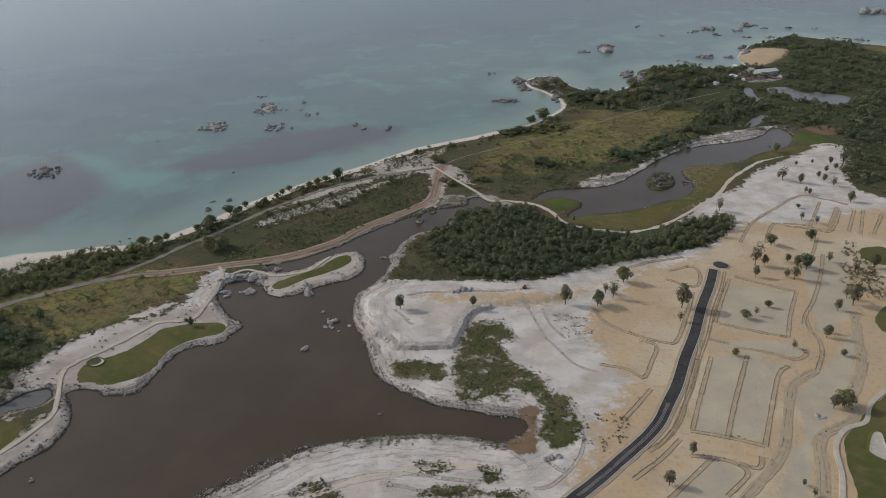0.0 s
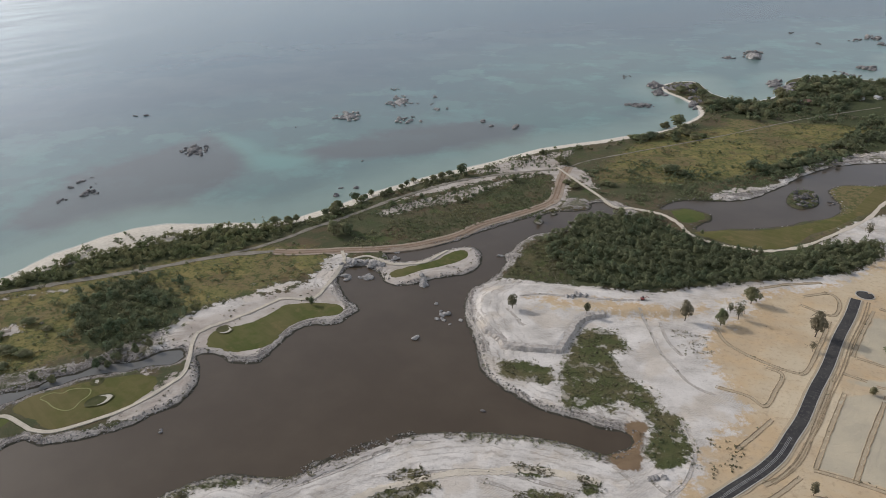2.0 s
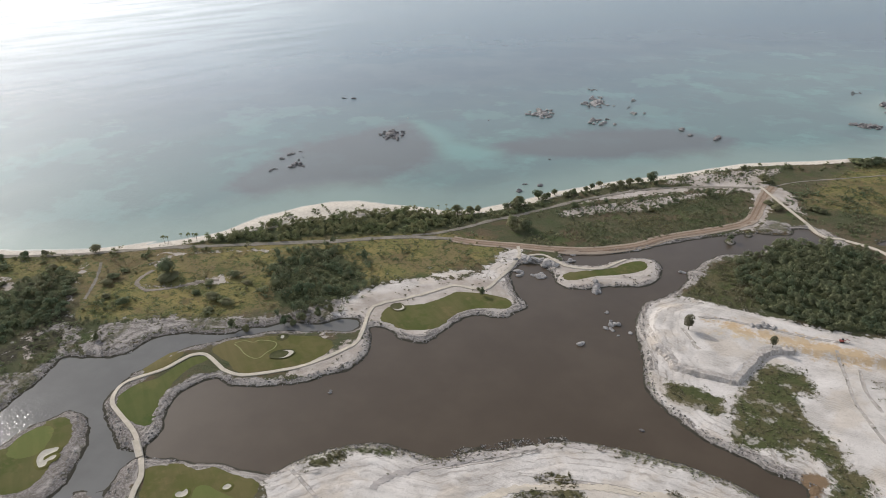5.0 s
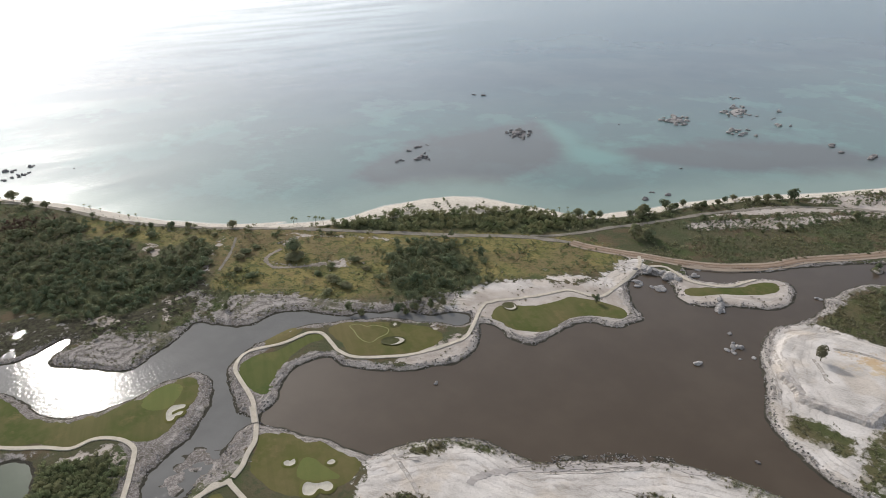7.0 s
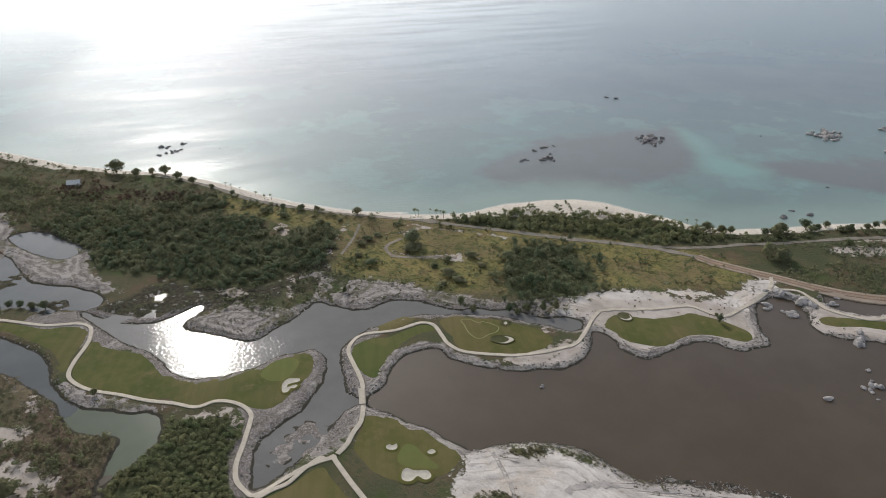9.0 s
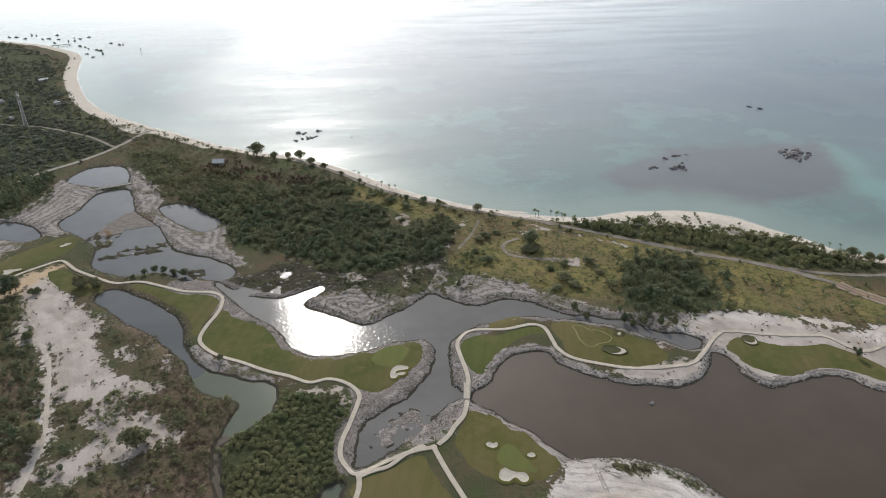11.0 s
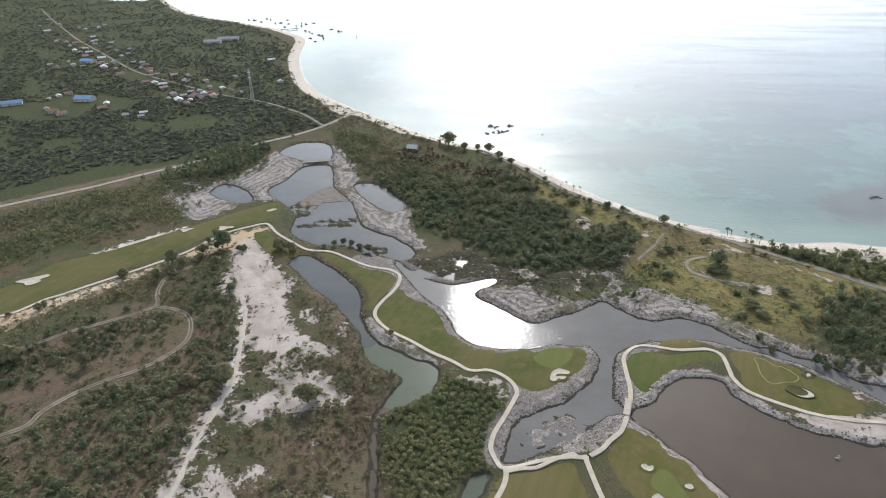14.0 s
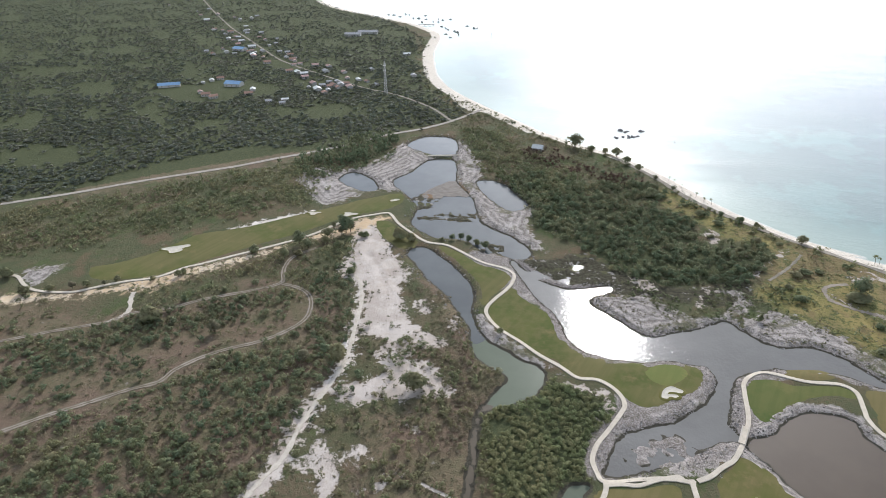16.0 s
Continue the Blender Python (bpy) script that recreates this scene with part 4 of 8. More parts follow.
SCRUB_BEACH = [(-202, 391), (-194, 410), (-176, 427), (-164, 442), (-145, 466), (-111, 511), (-86, 532), (-75, 536), (-92, 511), (-115, 485), (-137, 451), (-150, 424), (-170, 412), (-191, 382)]
TREES_EAST_MEADOW = [(85, 557, 16), (91, 553, 10), (81, 562, 10), (149, 574, 12), (157, 569, 12), (166, 578, 12), (6, 513, 10), (1, 520, 8), (28, 523, 6), (32, 523, 9), (37, 520, 7), (53, 554, 6), (66, 645, 13), (59, 648, 11), (75, 649, 12), (83, 653, 10), (97, 658, 14), (109, 670, 14), (108, 686, 12), (115, 656, 10), (123, 662, 10), (198, 596, 14), (187, 588, 12), (176, 582, 12), (211, 609, 12), (222, 616, 12), (235, 627, 12), (-2, 571, 6)]
PATCH_M = [(-341, 198), (-353, 209), (-361, 220), (-377, 236), (-379, 247), (-368, 237), (-353, 218), (-337, 201)]
PATCH_N = [(-407, 198), (-417, 207), (-401, 209), (-387, 202), (-390, 195)]
PATCH_O = [(-316, 156), (-332, 168), (-339, 177), (-334, 181), (-324, 170), (-311, 161)]
ROAD_HEATH = [(-538, -259), (-588, -209), (-616, -161), (-617, -104), (-625, -81), (-599, -76), (-571, -125), (-548, -188), (-523, -238), (-515, -250)]
TREES_SHORE = [(-41, 520, 6), (-86, 494, 4), (-137, 475, 6), (-126, 490, 5), (-110, 508, 5), (-150, 460, 6), (-169, 432, 6), (-186, 420, 6), (-191, 418, 7), (-199, 413, 8), (-6, 567, 6.9), (-23, 591, 5.6), (197, 736, 10.3), (174, 749, 11.7), (152, 767, 13.2), (105, 697, 14.4), (92, 693, 10.7), (226, 810, 15.6), (-17, 448, 5.2), (-8, 463, 2.5), (-139, 316, 2.6)]
FAIRWAY_BANK = [(-405, 19), (-402, 27), (-391, 36), (-376, 46), (-367, 58), (-360, 62), (-353, 61), (-344, 55), (-334, 47), (-324, 42), (-323, 39), (-343, 41), (-357, 40), (-375, 33), (-388, 27)]
BANK_TIP = [(-263, 139), (-255, 138), (-246, 133), (-242, 127), (-239, 119), (-235, 111), (-233, 104), (-235, 99), (-239, 95), (-232, 93), (-226, 87), (-219, 81), (-212, 75), (-205, 72), (-198, 72), (-197, 75), (-206, 78), (-217, 86), (-222, 98), (-224, 111), (-232, 126), (-243, 137), (-250, 142), (-259, 143)]
BANK_SOUTH = [(-196, 77), (-197, 92), (-200, 102), (-204, 111), (-208, 119), (-211, 128), (-210, 135), (-202, 128), (-195, 118), (-192, 110), (-194, 102), (-193, 90), (-194, 77)]
BANK_ISLET = [(-213, 136), (-221, 135), (-234, 141), (-244, 146), (-252, 152), (-257, 163), (-258, 174), (-254, 172), (-255, 164), (-252, 157), (-246, 152), (-237, 148), (-226, 145), (-217, 140)]
BANK_PATH = [(-255, 71), (-254, 79), (-248, 89), (-239, 92), (-233, 90), (-226, 83), (-220, 78), (-229, 80), (-237, 85), (-245, 84), (-249, 77)]
BANK_POND = [(-321, 38), (-314, 41), (-300, 46), (-286, 55), (-273, 63), (-265, 70), (-265, 63), (-273, 56), (-285, 48), (-294, 40), (-300, 37)]
BANK_FAIR = [(-388, 47), (-374, 61), (-363, 67), (-347, 68), (-337, 70), (-336, 65), (-346, 62), (-360, 64), (-369, 61), (-379, 48)]
SAND_WHEELS = [(-263, -40), (-256, -47), (-242, -51), (-231, -55), (-220, -57), (-209, -60), (-202, -64), (-190, -69), (-190, -62), (-199, -57), (-209, -53), (-215, -53), (-225, -51), (-233, -49), (-242, -45), (-251, -44), (-261, -36)]
TRACK_DUNE = [(-331, 254), (-330, 243), (-326, 237), (-316, 234), (-310, 237), (-303, 243), (-299, 248), (-293, 255), (-285, 262)]
TRACK_GLADE = [(-339, 211), (-346, 221), (-353, 230), (-362, 240), (-369, 247)]
BEACH_COVE = [(-857, 59), (-821, 67), (-792, 78), (-765, 91), (-743, 107), (-714, 118), (-681, 128), (-680, 119), (-703, 108), (-720, 92), (-726, 77), (-751, 66), (-794, 60)]
JUNCTION = [(-60, 569), (-25, 572), (-6, 565), (16, 552), (26, 506), (4, 534), (3, 487), (-16, 458), (-10, 498), (-12, 538), (-57, 538)]
BOATS = [(-1479, -14), (-1470, -3), (-1445, 9), (-1482, 21), (-1471, 28), (-1418, 35), (-1419, 45), (-1364, 50), (-1452, 60), (-1401, 59), (-1368, 71), (-1400, 83), (-1365, 81), (-1385, 91), (-1394, 106), (-1307, 83), (-1291, 89), (-1273, 92), (-1255, 102), (-1243, 106), (-1214, 106), (-1191, 90), (-1225, 85), (-1306, 130), (-1281, 140), (-1279, 145)]
MARKER = (-1198, 160)
FOREST_STEMS = [(-592, -30), (-610, -5), (-649, -10), (-643, -37), (-608, -77), (-586, -114), (-574, -74), (-571, -44)]
SCRUB_FAR = [(-454, -356), (-486, -296), (-512, -224), (-554, -147), (-574, -74), (-520, -69), (-486, -82), (-465, -128), (-444, -181), (-424, -230), (-419, -263)]
SCRUB_FRINGE = [(-372, -158), (-389, -112), (-409, -73), (-423, -37), (-382, -42), (-335, -38), (-364, -81), (-355, -124), (-351, -149)]
SCRUB_MARSH = [(-341, 137), (-329, 153), (-325, 171), (-322, 184), (-323, 204), (-312, 204), (-304, 183), (-307, 170), (-309, 151), (-326, 135)]
SCRUB_STRAND = [(-553, 173), (-532, 188), (-487, 204), (-422, 230), (-389, 254), (-383, 249), (-408, 222), (-463, 191), (-528, 163)]
SCRUB_BACK = [(18, 548), (59, 583), (86, 559), (105, 531), (123, 505), (78, 501), (42, 491), (26, 515)]
SCRUB_NORTH = [(79, 546), (111, 565), (158, 578), (209, 616), (185, 569), (159, 542), (118, 528), (85, 522)]
SCRUB_CORNER = [(262, 399), (269, 387), (253, 354), (256, 347), (245, 311), (242, 323), (237, 335), (234, 348)]
WEED_A = [(-209, 88), (-215, 96), (-214, 103), (-207, 101), (-202, 94), (-202, 87)]
WEED_B = [(-214, 102), (-217, 109), (-212, 113), (-206, 112), (-204, 105), (-208, 102)]
WEED_C = [(-205, 101), (-205, 108), (-206, 115), (-200, 107), (-199, 100), (-200, 97)]
WEED_D = [(-451, 11), (-458, 27), (-457, 43), (-454, 53), (-442, 45), (-446, 30)]
WEED_E = [(-494, 9), (-498, 20), (-484, 26), (-471, 19), (-468, 11)]
WEED_F = [(-392, 50), (-403, 53), (-404, 60), (-396, 63), (-387, 58)]
ISLE_SCRUB = [(161, 510), (170, 531), (179, 537), (187, 534), (186, 517), (180, 503), (165, 497)]
BARE_SOUTH = [(-157, 149), (-152, 161), (-136, 179), (-112, 186), (-91, 195), (-55, 221), (-14, 227), (-7, 196), (-113, 116), (-141, 126), (-149, 138)]
SAND_STRIP = [(-454, -10), (-438, -24), (-423, -46), (-420, -72), (-401, -91), (-388, -113), (-375, -134), (-363, -150), (-361, -173), (-357, -190), (-356, -209), (-353, -231), (-364, -236), (-363, -215), (-361, -195), (-370, -169), (-385, -137), (-398, -112), (-408, -92), (-424, -65), (-448, -40)]
SAND_VERGE = [(-442, -123), (-450, -113), (-464, -88), (-471, -64), (-474, -52), (-464, -63), (-452, -86), (-438, -107)]
CREEK = [(-242, 32), (-233, 28), (-220, 25), (-207, 23), (-195, 20), (-187, 18)]
PATCH_A = [(-350, 131), (-346, 140), (-333, 144), (-337, 133)]
PATCH_B = [(-286, 310), (-279, 308), (-292, 299), (-347, 268), (-346, 278), (-329, 283)]
PATCH_C = [(-175, 321), (-168, 330), (-154, 338), (-152, 332), (-164, 322)]
PATCH_D = [(112, 515), (126, 520), (142, 529), (156, 531), (146, 519), (124, 510)]
PATCH_E = [(200, 587), (229, 615), (280, 639), (315, 657), (316, 642), (291, 624), (243, 607), (211, 589)]
PATCH_F = [(-33, 401), (-27, 417), (-19, 425), (-5, 436), (4, 437), (2, 431), (-13, 425), (-23, 408), (-25, 393), (-30, 382), (-34, 384)]
PATCH_G = [(5, 492), (20, 486), (22, 477), (-1, 474)]
PATCH_H = [(-393, -234), (-400, -216), (-393, -215), (-377, -220), (-378, -230)]
PUDDLE_A = [(-363, 70), (-367, 78), (-357, 85), (-355, 77)]
PUDDLE_B = [(-353, 89), (-356, 94), (-355, 99), (-348, 94)]
PUDDLE_C = [(-369, 101), (-371, 108), (-365, 109), (-364, 103)]
RED_CLEARING = [(353, 653), (386, 658), (384, 639), (365, 626), (355, 636)]
PATCH_I = [(377, 890), (409, 914), (444, 891), (425, 854), (378, 840)]
BUNKER_LEFT = [(-168, 282), (-168, 279), (-170, 277), (-173, 277), (-176, 279), (-176, 282), (-174, 284), (-171, 284)]
BUNKER_TOP = [(-215.2, 227.5), (-212.9, 231.3), (-209.3, 231.8), (-210.8, 228)]
SCRUB_COASTW = [(-703, 66), (-680, 87), (-548, 138), (-493, 170), (-425, 205), (-407, 198), (-449, 157), (-494, 126), (-497, 95), (-528, 68), (-574, 66), (-640, 61)]
SCRUB_RUST = [(-598, 117), (-581, 137), (-550, 149), (-523, 166), (-509, 189), (-495, 177), (-510, 153), (-533, 135), (-555, 120), (-571, 106)]
SCRUB_MIDDLE = [(-297, -20), (-298, -1), (-291, 13), (-285, 29), (-265, 41), (-252, 44), (-235, 32), (-217, 24), (-184, 19), (-171, -8), (-173, -28), (-199, -27), (-220, -19), (-239, -32), (-245, -18), (-256, -2), (-254, 19), (-267, 14), (-274, -7)]
ISLET_A = [(-21, 446), (-18, 453), (-13, 447), (-16, 441)]
ISLET_B = [(-10, 461), (-7, 466), (-4, 462), (-7, 458)]
SCRUB_LOTB = [(61, 233), (73, 236), (77, 226), (67, 213), (58, 216), (57, 226)]
GREEN_SHORE_DRY = [(198, 540), (227, 550), (242, 538), (228, 513), (200, 484), (176, 456), (164, 444), (183, 479), (199, 502)]
PATCH_K = [(-327, 238), (-317, 242), (-303, 249), (-291, 267), (-274, 270), (-281, 257), (-299, 245), (-319, 235)]
PATCH_L = [(-342, 262), (-342, 270), (-335, 281), (-327, 281), (-331, 270), (-329, 256), (-334, 256)]
VILLAGE_GREEN = [(-873, -300), (-902, -291), (-884, -251), (-919, -231), (-883, -191), (-839, -190), (-805, -200), (-800, -237), (-831, -277)]
VILLAGE_LANE = [(-915, -201), (-938, -168), (-957, -126), (-933, -78), (-894, -83), (-904, -116), (-870, -137), (-857, -176)]
VILLAGE_YARD = [(-879, -113), (-908, -91), (-897, -58), (-819, -54), (-806, -76), (-820, -104)]
MEADOW_COAST = [(-488, 198), (-457, 219), (-406, 235), (-377, 254), (-352, 268), (-343, 254), (-321, 220), (-326, 201), (-353, 218), (-384, 228), (-397, 209), (-428, 201), (-451, 189)]
SCRUB_HEATHW = [(-791, 55), (-728, 97), (-643, 129), (-569, 165), (-499, 198), (-464, 187), (-484, 154), (-476, 124), (-544, 98), (-613, 80), (-706, 59)]
PATH_TWIN = [(-191, 72), (-191, 79), (-190, 85), (-192, 93), (-193, 101), (-191, 103)]
BANK_EASTLAKE = [(111, 514), (134, 531), (158, 538), (198, 592), (233, 618), (266, 636), (316, 657), (327, 653), (296, 625), (258, 607), (222, 586), (187, 556), (157, 526), (129, 506), (111, 507)]
TRACK_SOUTH = [(-114, 161), (-114, 165), (-109, 173), (-99, 182), (-87, 192), (-74, 203), (-66, 210), (-55, 216), (-34, 222)]
TRACK_SOUTHB = [(-76, 173), (-69, 181), (-62, 187), (-52, 192), (-42, 197), (-32, 201), (-21, 203), (-11, 206), (-0, 207), (10, 206), (21, 204)]
SCRUB_SA = [(-59, 195), (-55, 198), (-47, 200), (-44, 197), (-50, 193), (-56, 193)]
SCRUB_SB = [(-64, 177), (-62, 185), (-52, 191), (-44, 194), (-40, 191), (-46, 187), (-55, 178)]
SCRUB_SC = [(-12, 207), (-3, 209), (3, 207), (-4, 203), (-9, 204)]
SCRUB_SD = [(-135, 132), (-133, 141), (-126, 146), (-121, 143)]
SCRUB_SE = [(-145, 162), (-138, 171), (-133, 172), (-136, 166), (-141, 161)]
TRACK_MEADOW = [(1, 559), (17, 578), (57, 607), (115, 648), (173, 692), (237, 740), (324, 795)]
SCRUB_POOLS = [(-661, 65), (-631, 97), (-569, 119), (-512, 143), (-467, 101), (-499, 80), (-537, 67), (-592, 62)]
SCRUB_POOLW = [(-564, -84), (-594, -55), (-617, -24), (-601, -7), (-570, -17), (-546, -50), (-536, -73)]
LOTS = [
    [(105, 226), (127, 274), (148, 280), (165, 270), (154, 262), (131, 218), (118, 222)],
    [(146, 313), (166, 347), (200, 339), (177, 296), (158, 298)],
    [(88, 197), (107, 209), (116, 201), (102, 186), (85, 184)],
    [(133, 287), (155, 291), (173, 289), (178, 284), (173, 276), (151, 280)],
    [(149, 218), (157, 247), (171, 259), (186, 272), (215, 301), (183, 250), (161, 228), (150, 215), (134, 187), (124, 188), (139, 212)],
    [(218, 370), (257, 391), (218, 312), (192, 296), (206, 336)],
]
BUNDS_A = (
    [(103, 225), (117, 221), (130, 215)],
    [(130, 215), (155, 260), (164, 269)],
    [(117, 221), (129, 244), (148, 278)],
    [(104, 226), (117, 252), (130, 277)],
    [(74, 273), (87, 268), (93, 262), (100, 274), (106, 287), (100, 292)],
    [(82, 324), (86, 309), (100, 296), (111, 290), (118, 292), (131, 317), (142, 340)],
    [(94, 253), (84, 241), (76, 232)],
    [(107, 209), (92, 196), (81, 186)],
    [(107, 209), (114, 206), (117, 200), (105, 189)],
    [(98, 210), (107, 209)],
)
BUNDS_B = (
    [(126, 209), (125, 206), (122, 203), (116, 206)],
    [(200, 338), (185, 313), (175, 293)],
    [(145, 307), (159, 300), (175, 293)],
    [(172, 357), (188, 346), (200, 339)],
    [(134, 293), (143, 288)],
    [(146, 285), (159, 280), (169, 274), (176, 277), (178, 282)],
    [(168, 354), (155, 331), (143, 308)],
    [(130, 292), (122, 274), (109, 248), (100, 231), (92, 221), (82, 213)],
    [(97, 220), (86, 209), (72, 198)],
    [(246, 408), (234, 388), (221, 370)],
)
BUNDS_C = (
    [(238, 384), (222, 355), (206, 330), (193, 313), (188, 304)],
    [(193, 313), (189, 299), (189, 289), (184, 277), (176, 265)],
    [(175, 265), (164, 258), (157, 251), (147, 232), (138, 215), (128, 203), (118, 194), (109, 186)],
    [(221, 315), (209, 291), (198, 267), (182, 246), (177, 233), (167, 226), (158, 222), (152, 215), (147, 202), (140, 187)],
    [(193, 402), (213, 432), (239, 456), (268, 479), (282, 473), (295, 462)],
    [(234, 431), (249, 426), (259, 417), (286, 454)],
    [(250, 426), (277, 467)],
    [(260, 421), (285, 458)],
    [(209, 401), (227, 430), (237, 425), (264, 418)],
    [(271, 416), (295, 453)],
)
BUNDS_D = (
    [(277, 412), (300, 451)],
    [(285, 411), (310, 445)],
    [(135, 365), (150, 370), (153, 361), (145, 346), (131, 355)],
    [(112, 370), (131, 378), (150, 383)],
    [(44, 335), (48, 317), (51, 300), (56, 287), (63, 273), (73, 266)],
    [(54, 325), (56, 308), (62, 295)],
    [(55, 248), (59, 234), (58, 223), (53, 210), (46, 201), (39, 195), (33, 194)],
    [(40, 209), (43, 205), (47, 202)],
    [(26, 214), (32, 208), (33, 205)],
    [(-49, 320), (-44, 309), (-37, 297), (-32, 285)],
)
BUNDS_E = (
    [(-46, 326), (-40, 313), (-28, 295)],
    [(-21, 337), (-8, 341), (11, 341), (37, 342), (50, 344)],
    [(20, 250), (24, 242)],
    [(-67, 193), (-50, 197), (-33, 202), (-16, 203), (2, 200), (13, 198)],
    [(-26, 198), (-15, 196), (-2, 190)],
    [(-150, 156), (-142, 153), (-131, 148), (-125, 144)],
    [(-145, 155), (-138, 160)],
    [(-65, 211), (-80, 197), (-98, 184), (-106, 176), (-112, 169)],
    [(-64, 208), (-79, 195), (-94, 183)],
)
BUNDS_F = (
    [(-27, 323), (-22, 316), (-19, 310), (-16, 307)],
    [(-198, 2), (-194, 7), (-190, 13)],
)
BUNDS = BUNDS_A + BUNDS_B + BUNDS_C + BUNDS_D + BUNDS_E + BUNDS_F
EXCAVATOR = (46.3, 343.5)
TOWER = (-814.4, -15.3)
HALL_BLUE = (-878.4, -204.5)
HALL_LONG = (-882.8, -285.4)
HALL_MARKET = (-1115.1, -243)
HALL_N1 = (-1223, -73.6)
HALL_N2 = (-1242.1, -48.2)
VILLA = (413, 880.6)
LOOP_END = (169.4, 371.3)
WHITE_HUT = (-589.2, 122.8)
DAM_W = (-582.9, 23.1)
DAM_E = (-581.4, 50.6)
PIER_A = (-1328.1, 41)
PIER_B = (-1329.8, 72.5)
BRIDGE_S = (-208.8, 134.1)
BRIDGE_N = (-218.4, 140.4)

# ---- shapes in plan ----
def smooth(points, closed=True, cuts=3):
    """A Catmull-Rom curve through the points."""
    p = np.array(points, float)
    a = np.vstack([p[-1:], p, p[:2]]) if closed else np.vstack([2 * p[:1] - p[1:2], p, 2 * p[-1:] - p[-2:-1]])
    out = []
    for i in range(len(a) - 3):
        p0, p1, p2, p3 = a[i:i + 4]
        for k in range(cuts):
            t = k / cuts
            out.append(0.5 * (2 * p1 + (p2 - p0) * t + (2 * p0 - 5 * p1 + 4 * p2 - p3) * t * t + (3 * p1 - p0 - 3 * p2 + p3) * t ** 3))
    if not closed:
        out.append(p[-1])
    return np.array(out)


def inside_distance(xs, ys, poly, reach=60.0):
    """Distance to the outline, positive inside, cut off at reach."""
    out = np.full(xs.shape, -reach)
    lo, hi = poly.min(0) - reach, poly.max(0) + reach
    near = (xs > lo[0]) & (xs < hi[0]) & (ys > lo[1]) & (ys < hi[1])
    x, y = xs[near], ys[near]
    best, odd = np.full(x.shape, reach * reach), np.zeros(x.shape, bool)
    for (ax, ay), (bx, by) in zip(poly, np.roll(poly, -1, 0)):
        dx, dy = bx - ax, by - ay
        t = np.clip(((x - ax) * dx + (y - ay) * dy) / (dx * dx + dy * dy + 1e-9), 0, 1)
        best = np.minimum(best, (x - ax - t * dx) ** 2 + (y - ay - t * dy) ** 2)
        if ay != by:
            odd ^= ((ay > y) != (by > y)) & (x < dx * (y - ay) / dy + ax)
    out[near] = np.where(odd, 1, -1) * np.sqrt(best)
    return out


def line_distance(xs, ys, line, reach=30.0):
    out = np.full(xs.shape, reach)
    lo, hi = line.min(0) - reach, line.max(0) + reach
    near = (xs > lo[0]) & (xs < hi[0]) & (ys > lo[1]) & (ys < hi[1])
    x, y = xs[near], ys[near]
    best = np.full(x.shape, reach * reach)
    for (ax, ay), (bx, by) in zip(line[:-1], line[1:]):
        dx, dy = bx - ax, by - ay
        t = np.clip(((x - ax) * dx + (y - ay) * dy) / (dx * dx + dy * dy + 1e-9), 0, 1)
        best = np.minimum(best, (x - ax - t * dx) ** 2 + (y - ay - t * dy) ** 2)
    out[near] = np.sqrt(best)
    return out


def union(xs, ys, shapes, reach=60.0):
    out = np.full(xs.shape, -reach)
    for s in shapes:
        out = np.maximum(out, inside_distance(xs, ys, s, reach))
    return out


def axis(lo, hi, step, far):
    """Even steps between lo and hi, then ever wider ones out to far."""
    mid = list(np.arange(lo, hi + 0.1, step))
    for sign, ends in ((1, mid), (-1, mid)):
        s, at = step, mid[-1] if sign > 0 else mid[0]
        while abs(at) < far:
            s *= 1.055
            at += sign * s
            mid.append(at) if sign > 0 else mid.insert(0, at)
    return np.array(mid)


def grid_mesh(name, ax, ay, z, keep=None):
    nx, ny = len(ax), len(ay)
    X, Y = np.meshgrid(ax, ay)
    me = bpy.data.meshes.new(name)
    q = np.arange((ny - 1) * nx).reshape(ny - 1, nx)[:, :-1].ravel()
    faces = np.stack([q, q + 1, q + nx + 1, q + nx], 1)
    if keep is not None:
        faces = faces[keep.ravel()[faces].any(1)]
    me.vertices.add(nx * ny)
    me.vertices.foreach_set("co", np.stack([X.ravel(), Y.ravel(), z.ravel()], 1).astype(np.float32).ravel())
    me.loops.add(faces.size)
    me.loops.foreach_set("vertex_index", faces.astype(np.int32).ravel())
    me.polygons.add(len(faces))
    me.polygons.foreach_set("loop_start", np.arange(0, faces.size, 4, dtype=np.int32))
    me.polygons.foreach_set("use_smooth", np.ones(len(faces), bool))
    me.update(calc_edges=True)
    return me


def give(me, name, values):
    me.attributes.new(name, "FLOAT", "POINT").data.foreach_set("value", values.astype(np.float32).ravel())


def step01(v, lo, hi):
    t = np.clip((v - lo) / (hi - lo), 0, 1)
    return t * t * (3 - 2 * t)


def waves(x, y, size, seed, octaves=4):
    """Rolling unevenness from summed sines of random direction."""
    r = np.random.RandomState(seed)
    out, amp, total = np.zeros(x.shape), 1.0, 0.0
    for _ in range(octaves):
        for _ in range(3):
            a, ph = r.uniform(0, 6.283, 2)
            out += amp * np.sin((x * math.cos(a) + y * math.sin(a)) * 6.283 / size + ph)
        total += amp * 3
        amp, size = amp * 0.55, size * 0.47
    return out / total


